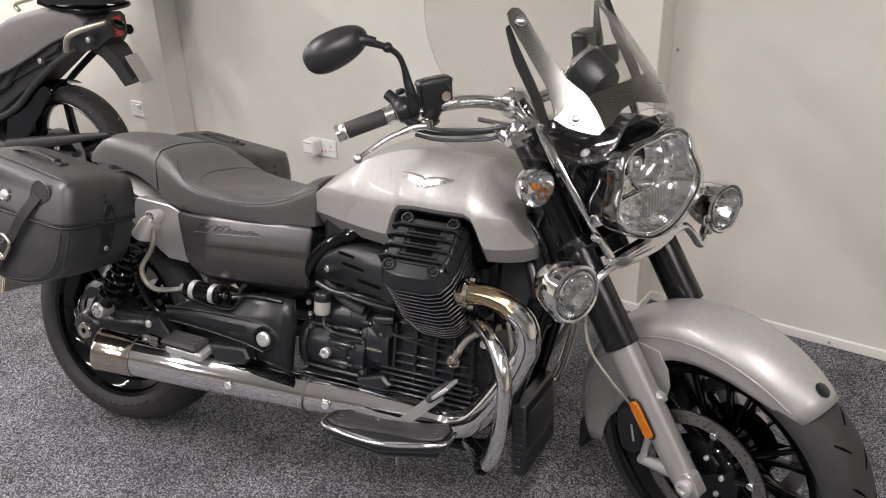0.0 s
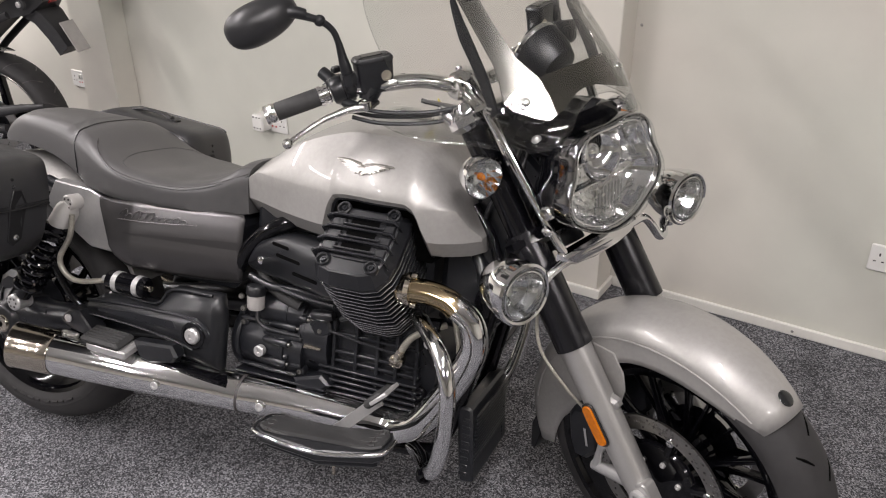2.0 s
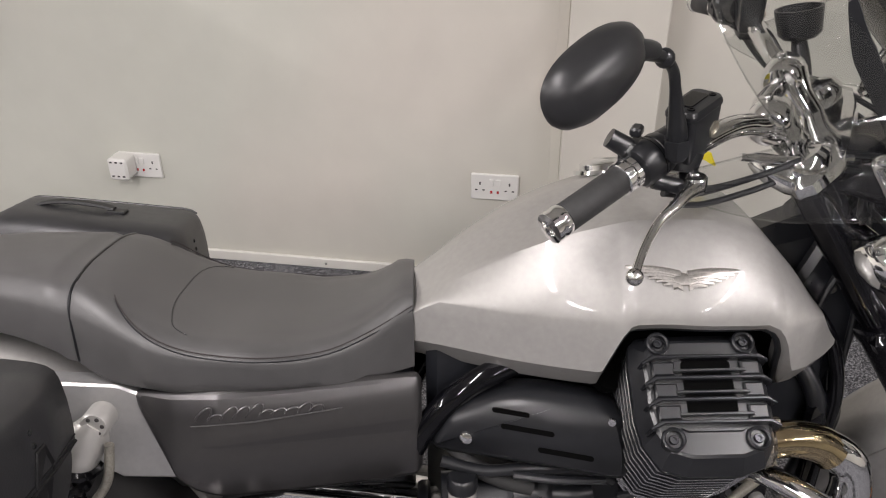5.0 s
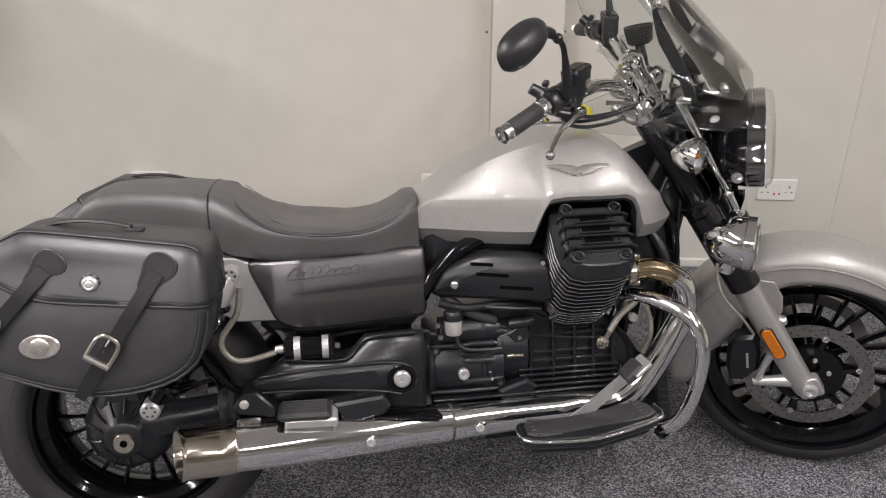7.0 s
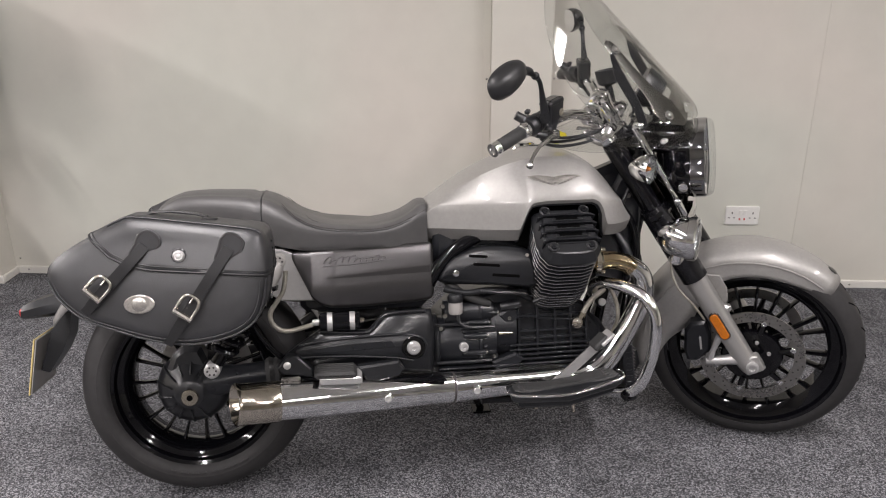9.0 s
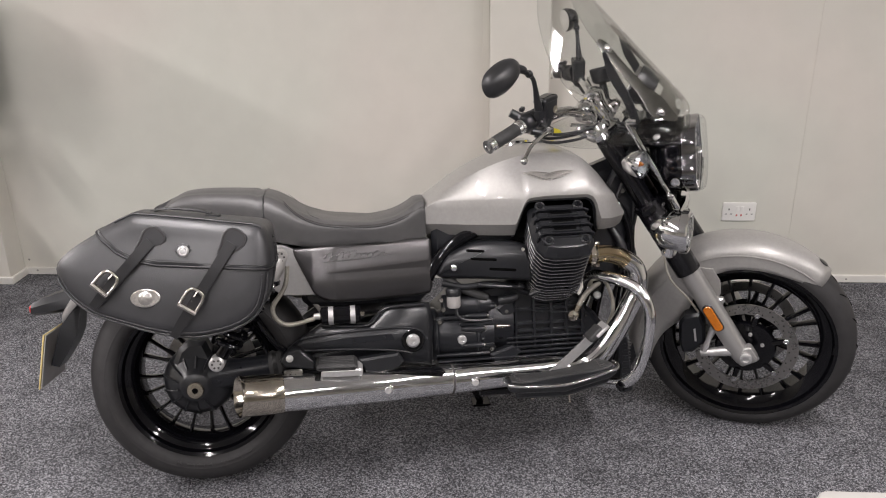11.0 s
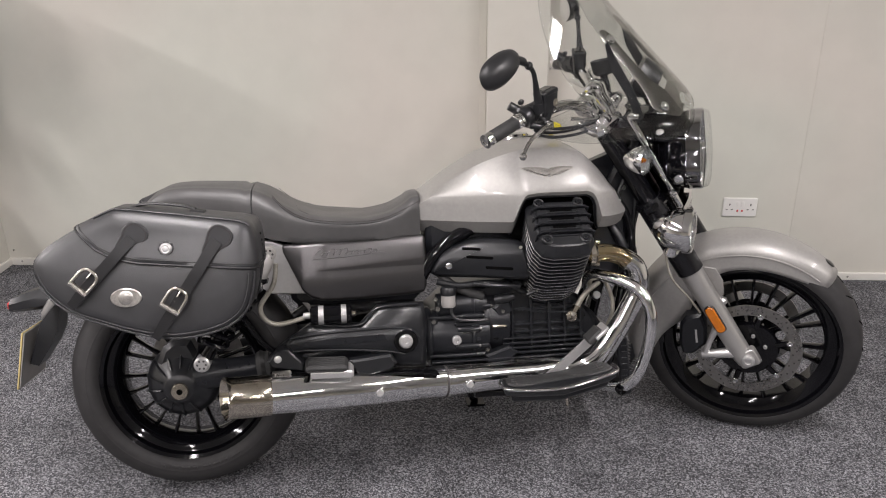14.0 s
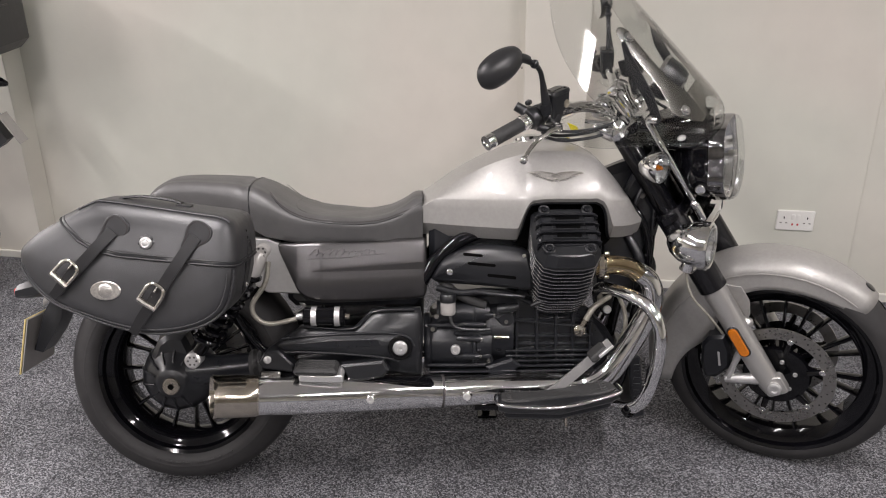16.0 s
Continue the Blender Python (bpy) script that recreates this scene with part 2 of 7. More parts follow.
def catmull(pts, n=6, closed=False):
    p = [Vector(q) for q in pts]
    out, m = [], len(p)
    for i in range(m if closed else m - 1):
        g = (lambda k: p[k % m]) if closed else (lambda k: p[min(max(k, 0), m - 1)])
        a, b, c, d = g(i - 1), g(i), g(i + 1), g(i + 2)
        for k in range(n):
            t = k / n
            out.append(0.5 * ((2 * b) + (c - a) * t + (2 * a - 5 * b + 4 * c - d) * t * t + (3 * b - a - 3 * c + d) * t ** 3))
    if not closed:
        out.append(p[-1].copy())
    return out


def skin(rings, cap0=True, cap1=True, closed=True, bm=None):
    """A surface through rings of equally many points."""
    bm = bm or bmesh.new()
    rows = [[bm.verts.new(q) for q in r] for r in rings]
    n = len(rows[0])
    for a, b in zip(rows, rows[1:]):
        for i in range(n if closed else n - 1):
            j = (i + 1) % n
            bm.faces.new((a[i], a[j], b[j], b[i]))
    if cap0:
        bm.faces.new(rows[0][::-1])
    if cap1:
        bm.faces.new(rows[-1])
    return bm


def tube(pts, r, n=12, smooth=6, bm=None, caps=True):
    """A round tube along points. r: one radius, or one for each given point."""
    p = catmull(pts, smooth) if smooth > 1 else [Vector(q) for q in pts]
    m = len(p)
    rad = [r] * m if isinstance(r, (int, float)) else [float(np.interp(i * (len(r) - 1) / (m - 1), range(len(r)), r)) for i in range(m)]
    rings, up = [], None
    for i in range(m):
        d = (p[min(i + 1, m - 1)] - p[max(i - 1, 0)]).normalized()
        if up is None:
            up = d.orthogonal().normalized()
        up = (up - d * up.dot(d)).normalized()
        s = d.cross(up)
        rings.append([p[i] + rad[i] * (math.cos(a) * up + math.sin(a) * s) for a in [2 * math.pi * k / n for k in range(n)]])
    return skin(rings, caps, caps, bm=bm)


def lathe(profile, c, axis, n=32, bm=None, caps=True):
    """A turned body: profile of (height along the axis, radius) from the point c."""
    ax = Vector(axis).normalized()
    u = ax.orthogonal().normalized()
    w = ax.cross(u)
    c = Vector(c)
    rings = [[c + ax * h + max(r, 1e-4) * (math.cos(a) * u + math.sin(a) * w) for a in [2 * math.pi * k / n for k in range(n)]] for h, r in profile]
    return skin(rings, caps, caps, bm=bm)


def inset(outline, d):
    """A closed 2D outline moved inwards by d."""
    n = len(outline)
    area = sum(outline[i][0] * outline[(i + 1) % n][1] - outline[(i + 1) % n][0] * outline[i][1] for i in range(n))
    s = 1 if area > 0 else -1
    out = []
    for i in range(n):
        a, b, c = Vector(outline[i - 1]), Vector(outline[i]), Vector(outline[(i + 1) % n])
        e, f = (b - a).normalized(), (c - b).normalized()
        k = Vector((-(e.y + f.y), e.x + f.x)) * s
        k = k.normalized() if k.length > 1e-6 else Vector((0, 0))
        m = max(0.5, math.sqrt(max(0.0, (1 + e.dot(f)) / 2)))
        out.append(tuple(b + k * d / m))
    return out


def prism(outline, y0, y1, b=0.003, bm=None, to=None):
    """A plate: an outline in x and z, from y0 to y1, with edges chamfered by b. to: maps (x, y, z) elsewhere."""
    s = 1 if y1 > y0 else -1
    inn = inset(outline, b)
    f = to or (lambda x, y, z: (x, y, z))
    rings = [[f(x, y, z) for x, z in o] for o, y in ((inn, y0), (outline, y0 + s * b), (outline, y1 - s * b), (inn, y1))]
    return skin(rings, bm=bm)


def rounded(w, h, r, n=4, cx=0.0, cz=0.0):
    """A rounded rectangle as a 2D outline."""
    out = []
    for sx, sz, a0 in ((1, 1, 0), (-1, 1, 90), (-1, -1, 180), (1, -1, 270)):
        for k in range(n + 1):
            a = radians(a0 + 90 * k / n)
            out.append((cx + sx * (w / 2 - r) + r * math.cos(a), cz + sz * (h / 2 - r) + r * math.sin(a)))
    return out


def box(c, size, b=0.003, m=None, bm=None):
    """A box with chamfered edges, turned by the matrix m about its middle."""
    x, y, z = (v / 2 for v in size)
    bb = min(b, x * 0.9, y * 0.9, z * 0.9)
    cut = [(-x + bb, -z), (x - bb, -z), (x, -z + bb), (x, z - bb), (x - bb, z), (-x + bb, z), (-x, z - bb), (-x, -z + bb)]
    m = (Matrix.Translation(c) @ m) if m else Matrix.Translation(c)
    return prism(cut, -y, y, bb * 0.8, bm=bm, to=lambda px, py, pz: m @ Vector((px, py, pz)))


def bolt(c, axis, r, h, bm=None):
    return lathe([(0, r), (h * 0.7, r), (h, r * 0.85), (h, r * 0.5), (h * 0.55, r * 0.45), (h * 0.55, 0)], c, axis, 12, bm=bm)


def dome(c, axis, r, h, bm=None, n=24):
    """A bulging lens."""
    return lathe([(h * math.sin(a), r * math.cos(a)) for a in [radians(90 * k / 6) for k in range(7)]], c, axis, n, bm=bm)


def key(x, table):
    """A smooth curve through (x, value) pairs."""
    xs, vs = [a for a, _ in table], [b for _, b in table]
    if x <= xs[0]:
        return vs[0]
    if x >= xs[-1]:
        return vs[-1]
    i = max(k for k in range(len(xs)) if xs[k] <= x)
    sl = [(vs[k + 1] - vs[k]) / (xs[k + 1] - xs[k]) for k in range(len(xs) - 1)]

    def tan(k):
        if k == 0 or k == len(xs) - 1:
            return sl[min(k, len(sl) - 1)]
        return 0 if sl[k - 1] * sl[k] <= 0 else 2 * sl[k - 1] * sl[k] / (sl[k - 1] + sl[k])
    h = xs[i + 1] - xs[i]
    t = (x - xs[i]) / h
    return (2 * t ** 3 - 3 * t * t + 1) * vs[i] + (t ** 3 - 2 * t * t + t) * h * tan(i) + (3 * t * t - 2 * t ** 3) * vs[i + 1] + (t ** 3 - t * t) * h * tan(i + 1)


def mirrored(bm):
    """The same mesh on the other side of the machine's middle plane."""
    bmesh.ops.scale(bm, vec=(1, -1, 1), verts=bm.verts[:])
    return bm


# ---- the room ----
WY, PY = 2.745, 2.62          # wall and pilaster faces
X0, X1, Y0 = -5.2, 5.4, -6.2


def slab(name, lo, hi, material, label, category, b=0.002):
    c = [(a + d) / 2 for a, d in zip(lo, hi)]
    o = part(name, box(c, [d - a for a, d in zip(lo, hi)], b), material)
    return tagged(o, label, category, kind="structure")


slab("floor", (X0, Y0, -0.05), (X1, WY + 0.1, 0.0), CARPET, "dark grey flecked cut pile office carpet", "floor")
slab("wall_north", (X0, WY, 0.0), (X1, WY + 0.1, CEIL), WALL, "cream painted smooth panel wall behind the motorcycle", "wall")
slab("wall_south", (X0, Y0 - 0.1, 0.0), (X1, Y0, CEIL), WALL, "plain cream painted wall", "wall")
slab("wall_west", (X0 - 0.1, Y0, 0.0), (X0, WY, CEIL), WALL, "plain cream painted side wall", "wall")
slab("wall_east", (X1, Y0, 0.0), (X1 + 0.1, WY, CEIL), WALL, "plain cream painted side wall", "wall")
slab("ceiling", (X0, Y0, CEIL), (X1, WY + 0.1, CEIL + 0.08), CEILM, "white suspended ceiling", "ceiling")
PIL = [(0.313, 0.560), (-2.195, -1.948)]
for i, (a, b) in enumerate(PIL):
    slab(f"pilaster_{i + 1}", (a, PY, 0.0), (b, WY, CEIL), WALL, "cream painted boxed pilaster standing out of the wall", "pilaster", 0.004)


def skirting(name, lo, hi):
    slab(name, lo, hi, TRIMW, "white painted wooden skirting board", "skirting board", 0.004)


SK, SH = 0.013, 0.037
edges = [X0, PIL[1][0], PIL[1][1], PIL[0][0], PIL[0][1], X1]
for k in (0, 2, 4):
    lo, hi = edges[k] + (SK if k else 0), edges[k + 1] - (SK if k < 4 else 0)
    skirting(f"baseboard_{k + 1}", (lo, WY - SK, 0.0), (hi, WY, SH))
for i, (a, b) in enumerate(PIL):
    skirting(f"baseboard_front_{i + 1}", (a - SK, PY - SK, 0.0), (b + SK, PY, SH))
    skirting(f"baseboard_return_{2 * i + 1}", (a - SK, PY, 0.0), (a, WY, SH))
    skirting(f"baseboard_return_{2 * i + 2}", (b, PY, 0.0), (b + SK, WY, SH))
slab("trim_panel_seam", (1.663, WY - 0.0025, SH), (1.669, WY, CEIL), WALL, "thin cover strip over the wall panel joint", "trim", 0.001)
slab("trim_pilaster_edge", (0.280, WY - 0.003, SH), (0.310, WY, CEIL), WALL, "narrow cream cover strip beside the pilaster", "trim", 0.002)
for sx, sy, sz in [(0.294, WY - 0.003, 0.933), (0.578, WY, 0.936), (-1.922, WY, 0.074), (1.198, WY - SK, 0.016), (-0.436, WY - SK, 0.018), (1.945, WY - SK, 0.018), (-1.883, WY - SK, 0.022)]:
    tagged(part("wall_screw", dome((sx, sy, sz), (0, -1, 0), 0.005, 0.003, n=12), DISC), "small dull steel screw head in the wall", "screw", "wall screws")


def wall_socket(x, z, adapter=False):
    """A double switched socket; x, z: its middle."""
    w, h, y = 0.146, 0.086, WY
    th = bpy.data.objects.new("wall_socket", None)
    scene.collection.objects.link(th)
    th.location = (x, y, z)
    tagged(th, "white double switched wall socket" + (", one outlet covered by an adapter" if adapter else " with red neon marks"), "socket", "wall sockets")
    part("faceplate", prism(rounded(w, h, 0.006), 0, -0.010, 0.003), SOCKET, th)
    for s in (-1, 1):
        part("rocker_switch", prism(rounded(0.014, 0.022, 0.002, 2, 0.010 * s, 0.016), -0.009, -0.0135, 0.0015), SOCKET, th)
        part("neon_mark", prism(rounded(0.007, 0.009, 0.001, 1, 0.010 * s, -0.016), -0.009, -0.0106, 0.0004), REDP, th)
        for dx, dz, a, b in ((0, 0.012, 0.005, 0.010), (-0.011, -0.010, 0.008, 0.004), (0.011, -0.010, 0.008, 0.004)):
            part("pin_slot", prism(rounded(a, b, 0.001, 1, 0.045 * s + dx, dz), -0.009, -0.0104, 0.0003), SLOT, th)
    return th


wall_socket(1.429, 0.339)
wall_socket(0.122, 0.342)
wall_socket(-1.037, 0.337, True)
wall_socket(-2.393, 0.338)
ad = new("plug_adapter")
ad.location = (-1.080, WY - 0.0105, 0.345)
tagged(ad, "white multi-way plug adapter pushed into the wall socket", "plug adapter")
part("body", prism(rounded(0.066, 0.075, 0.012), 0, -0.062, 0.007), SOCKET, ad)
for dz in (0.026, -0.022):
    for dx in (-0.018, 0.0, 0.018):
        part("port", prism(rounded(0.009, 0.006, 0.001, 1, dx, dz), -0.0605, -0.0624, 0.0004), SLOT, ad)

for bx, by, ba in BATTENS:
    th = new("ceiling_light")
    th.location = (bx, by, CEIL)
    th.rotation_euler = (0, 0, radians(0 if ba else 90))
    tagged(th, "white ceiling batten with a lit tube diffuser", "ceiling light", "ceiling battens")
    part("housing", box((0, 0, -0.02), (1.6, 0.11, 0.04), 0.004), SOCKET, th)
    part("diffuser", tube([(-0.76, 0, -0.045), (0.76, 0, -0.045)], 0.024, 12, 1), DIFF, th)

# small table near the walkway
table = new("side_table")
table.location = (0.976, 0.094, 0.0)
tagged(table, "small white laminate side table with grey edging", "table")
part("tabletop", prism(rounded(0.33, 0.36, 0.02, 4), 0.0, 0.006, 0.002, to=lambda a, d, b: (a, b, 0.744 + d)), LAMIN, table)
part("edging", prism(rounded(0.336, 0.366, 0.023, 4), 0.0, 0.024, 0.004, to=lambda a, d, b: (a, b, 0.719 + d)), ALU, table, "grey plastic edging")
for sx in (-1, 1):
    for sy in (-1, 1):
        part("leg", tube([(0.13 * sx, 0.145 * sy, 0.0), (0.13 * sx, 0.145 * sy, 0.72)], 0.014, 12, 1), ALU, table)


# ---- the silver cruiser ----
# built upright: x ahead from the rear axle, y to its own left, z up from the ground; then leant on its side stand
bike = new("motorcycle")
bike.matrix_world = Matrix.Translation((-0.4995, 1.2324, 0.0087)) @ pose(0, 0, 0, 0, 0, 10.89) @ pose(0, 0, 0, 0, 0.23, 0) @ pose(0, 0, 0, -13.63, 0, 0)
tagged(bike, "silver cruiser motorcycle with black leather saddlebags, on its side stand", "motorcycle")

RAKE = radians(32)
AXIS = Vector((-math.sin(RAKE), 0, math.cos(RAKE)))
FOOT = Vector((1.84, 0, 0))
STEER = Matrix.Translation(FOOT) @ Matrix.Rotation(radians(-32.0), 4, AXIS) @ Matrix.Translation(-FOOT)


def front(name, bm, material, parent=None, label="", angle=38):
    """A part that turns with the steering, built as if the wheel pointed straight ahead."""
    bm.transform(STEER)
    return part(name, bm, material, parent or bike, label, angle)


def tyre_profile(R, w, h, rim_w):
    """Tread crown, bulged sidewalls and beads that sit on the rim."""
    pts = []
    for k in range(21):
        a = radians(-65 + 130 * k / 20)
        c, s = math.cos(a), math.sin(a)
        pts.append((w / 2 * math.copysign(abs(s) ** 0.8, s), R - h + h * abs(c) ** 0.8))
    side = [(max(0.97 * w / 2, rim_w / 2 + 0.006), R - 0.66 * h), (max(0.95 * w / 2, rim_w / 2 + 0.006), R - 0.80 * h), (max(0.86 * w / 2, rim_w / 2 + 0.005), R - 0.93 * h), (rim_w / 2, R - h + 0.002)]
    return [(-y, r) for y, r in side[::-1]] + pts + side


def spin(profile, c, n=64):
    return lathe(profile, c, (0, 1, 0), n, caps=False)


def wheel(c, R, w, h, rim_w, maker, n_spokes, hub_r, label):
    """A cast wheel: rim with tyre, paired thin spokes and hub."""
    rr = R - h
    prof = [(-rim_w / 2, rr + 0.012), (-rim_w / 2 - 0.004, rr + 0.004), (-rim_w / 2, rr - 0.006), (-rim_w / 2 + 0.012, rr - 0.012), (-rim_w / 2 + 0.020, rr - 0.030), (-rim_w * 0.24, rr - 0.045),
            (rim_w * 0.24, rr - 0.045), (rim_w / 2 - 0.020, rr - 0.030), (rim_w / 2 - 0.012, rr - 0.012), (rim_w / 2, rr - 0.006), (rim_w / 2 + 0.004, rr + 0.004), (rim_w / 2, rr + 0.012)]
    rim = maker("wheel", spin(prof, c), GLOSB, None, label)
    maker("tyre", spin(tyre_profile(R, w, h, rim_w), c), RUBBER, rim, "worn black road tyre")
    for sy in (-1, 1):
        maker("sidewall_ridge", lathe([(0, rr + h * 0.42), (0.0012 * sy, rr + h * 0.40), (0.0012 * sy, rr + h * 0.36), (0, rr + h * 0.34)], Vector(c) + Vector((0, sy * w * 0.477, 0)), (0, 1, 0), 64, caps=False), RUBBER, rim)
        for base in (250, 70):
            for k in range(8):
                a0 = radians(base + 6.5 * k)
                da = radians(4.6 if k % 3 else 2.8)
                maker("sidewall_lettering", tube([Vector(c) + Vector(((rr + h * 0.27) * math.cos(a0 + da * j / 3), sy * w * 0.478, (rr + h * 0.27) * math.sin(a0 + da * j / 3))) for j in range(4)], h * 0.045, 6, 1), RUBBER, rim)
    maker("hub", lathe([(-0.055, 0), (-0.055, hub_r * 0.8), (-0.045, hub_r), (0.045, hub_r), (0.055, hub_r * 0.8), (0.055, 0)], c, (0, 1, 0), 28), GLOSB, rim)
    for k in range(n_spokes):
        a = 2 * math.pi * k / n_spokes
        d = Vector((math.cos(a), 0, math.sin(a)))
        e = Vector((-math.sin(a), 0, math.cos(a)))
        sgn = 1 if k % 2 else -1
        p0 = Vector(c) + d * hub_r * 0.9 + Vector((0, 0.022 * sgn, 0))
        p1 = Vector(c) + d * (rr - 0.02) + Vector((0, 0.012 * sgn, 0))
        rings = []
        for p, wd, th in ((p0, 0.0075, 0.018), ((p0 + p1) / 2, 0.0042, 0.013), (p1, 0.0060, 0.018)):
            rings.append([p + e * (wd * u) + Vector((0, th * v, 0)) for u, v in ((-1, -0.5), (-0.4, -1), (0.4, -1), (1, -0.5), (1, 0.5), (0.4, 1), (-0.4, 1), (-1, 0.5))])
        maker("spoke", skin(rings), GLOSB, rim)
    return rim


def rear(name, bm, material, parent=None, label="", angle=38):
    return part(name, bm, material, parent or bike, label, angle)


wheel((0, 0, 0.322), 0.322, 0.200, 0.092, 0.155, rear, 20, 0.075, "gloss black cast rear wheel")
FW = wheel((1.685, 0, 0.318), 0.318, 0.132, 0.060, 0.120, front, 20, 0.06, "gloss black cast front wheel")

# tread grooves on the front tyre
for s in (-1, 1):
    for k in range(22):
        a = 2 * math.pi * (k + (0.5 if s > 0 else 0)) / 22
        path = []
        for j in range(4):
            ang = a + 0.055 * j
            off = s * (0.012 + 0.014 * j)
            u = abs(off) / 0.065
            rad = 0.318 - 0.086 + 0.086 * (max(0.0, 1 - u ** 2.4)) ** 0.42 + 0.0004
            path.append((1.685 + rad * math.cos(ang), off, 0.318 + rad * math.sin(ang)))
        front("tread_groove", tube(path, [0.0016, 0.0032, 0.0032, 0.0014], 6, 3), SHADEB, FW)

# front brake discs, carriers and calipers
for s in (-1, 1):
    c = Vector((1.685, 0.078 * s, 0.318))
    ring = [(-0.0025, 0.119), (-0.0025, 0.152), (0.0025, 0.152), (0.0025, 0.119), (-0.0025, 0.119)]
    disc = front("brake_disc", lathe(ring, c, (0, 1, 0), 72, caps=False), DISC, FW, "drilled steel brake disc")
    for k in range(60):
        a = 2 * math.pi * k / 60
        r = (0.126, 0.136, 0.145)[k % 3]
        front("drilled_hole", lathe([(-0.0006, 0.0026), (0.0006, 0.0026)], c + Vector((r * math.cos(a), 0.0027 * s, r * math.sin(a))), (0, 1, 0), 8), SLOT, FW) if s < 0 else None
    front("disc_carrier", lathe([(-0.006, 0.03), (-0.006, 0.085), (0.004, 0.09), (0.006, 0.085), (0.006, 0.03)], c + Vector((0, -0.006 * s, 0)), (0, 1, 0), 36), GLOSB, FW)
    for k in range(6):
        a = 2 * math.pi * (k + 0.3) / 6
        front("carrier_arm", tube([c + Vector((0.08 * math.cos(a), -0.004 * s, 0.08 * math.sin(a))), c + Vector((0.122 * math.cos(a), -0.004 * s, 0.122 * math.sin(a)))], [0.010, 0.007], 8, 1), GLOSB, FW)
        front("disc_bobbin", bolt(c + Vector((0.119 * math.cos(a), 0.003 * s, 0.119 * math.sin(a))), (0, s, 0), 0.0085, 0.004), CHROME, FW)
        front("carrier_bolt", bolt(c + Vector((0.05 * math.cos(a), 0.0 * s, 0.05 * math.sin(a))), (0, s, 0), 0.006, 0.006), ALU, FW)

# fork: line from the axle along the rake
FX, FZ = 1.672, 0.318


def fork_at(z, fwd=0.0, y=0.0):
    return Vector((FX - (z - FZ) * math.tan(RAKE) + fwd * math.cos(RAKE), y, z + fwd * math.sin(RAKE)))


for s in (-1, 1):
    y = 0.118 * s
    leg = front("fork_leg", tube([fork_at(0.300, 0, y), fork_at(0.33, 0, y), fork_at(0.42, 0, y), fork_at(0.592, 0, y)], [0.024, 0.030, 0.0315, 0.033], 24, 4), FORKS, None, "silver painted lower fork leg")
    front("fork_shroud", tube([fork_at(0.588, 0, y), fork_at(0.80, 0, y)], 0.0385, 24, 1), FORKB, None, "gloss black upper fork tube")
    front("fork_stanchion", tube([fork_at(0.79, 0, y), fork_at(1.03, 0, y)], 0.029, 20, 1), GLOSB)
    front("axle_clamp", tube([(1.655, y, 0.345), (1.690, y, 0.312)], [0.026, 0.024], 16, 1), FORKS, leg)
    front("axle_lug", prism(rounded(0.058, 0.054, 0.010, 4), 0.112 * s, 0.143 * s, 0.003, to=lambda px, py, pz: Vector((1.686 + px * math.cos(RAKE) - pz * math.sin(RAKE), py, 0.322 + px * math.sin(RAKE) + pz * math.cos(RAKE)))), FORKS, leg)
    front("axle_bolt", lathe([(0, 0.018), (0.010, 0.018), (0.012, 0.015), (0.012, 0.010), (0.006, 0.009), (0.006, 0)], (1.687, 0.142 * s, 0.320), (0, s, 0), 20), ALU, leg)
    refl = prism(rounded(0.088, 0.026, 0.012, 4), 0, -0.010 * -s, 0.002, to=lambda px, py, pz: fork_at(0.452, 0, y) + Vector((-px * math.sin(RAKE) + pz * math.cos(RAKE) - 0.004, 0.0315 * s + py, px * math.cos(RAKE) + pz * math.sin(RAKE))))
    surround = prism(rounded(0.096, 0.032, 0.014, 4), 0, -0.006 * -s, 0.002, to=lambda px, py, pz: fork_at(0.452, 0, y) + Vector((-px * math.sin(RAKE) + pz * math.cos(RAKE) - 0.004, 0.0315 * s + py, px * math.cos(RAKE) + pz * math.sin(RAKE))))
    front("reflector_surround", surround, MATTB, leg)
    front("reflector", refl, AMBER, leg, "amber side reflector on the fork")
    front("fender_lug", prism([(1.570, 0.462), (1.602, 0.472), (1.613, 0.492), (1.609, 0.503), (1.588, 0.507), (1.570, 0.530), (1.555, 0.50)], 0.122 * s, 0.098 * s, 0.006), FORKS, leg)
    cal = front("brake_caliper", prism([(1.485, 0.405), (1.50, 0.432), (1.545, 0.446), (1.562, 0.40), (1.566, 0.345), (1.53, 0.302), (1.50, 0.299), (1.487, 0.34)], 0.122 * s, 0.058 * s, 0.009), ENGB, None, "black four piston brake caliper")
    front("caliper_lettering", box((1.535, 0.1228 * s, 0.370), (0.006, 0.001, 0.045), 0.0004, Matrix.Rotation(radians(-8), 4, "Y")), ALU, cal)
    front("caliper_bracket", tube([(1.66, 0.125 * s, 0.335), (1.61, 0.124 * s, 0.322), (1.556, 0.122 * s, 0.309)], [0.020, 0.015, 0.011], 10, 3), ALU, leg)
    front("caliper_strut", tube([(1.588, 0.124 * s, 0.402), (1.575, 0.125 * s, 0.36), (1.566, 0.124 * s, 0.318)], [0.012, 0.008, 0.010], 10, 3), ALU, leg)
    front("brake_hose", tube([(1.45, 0.12 * s, 0.72), (1.435, 0.150 * s, 0.65), (1.455, 0.165 * s, 0.58), (1.505, 0.160 * s, 0.52), (1.54, 0.135 * s, 0.46)], 0.0034, 8, 6), HOSE)

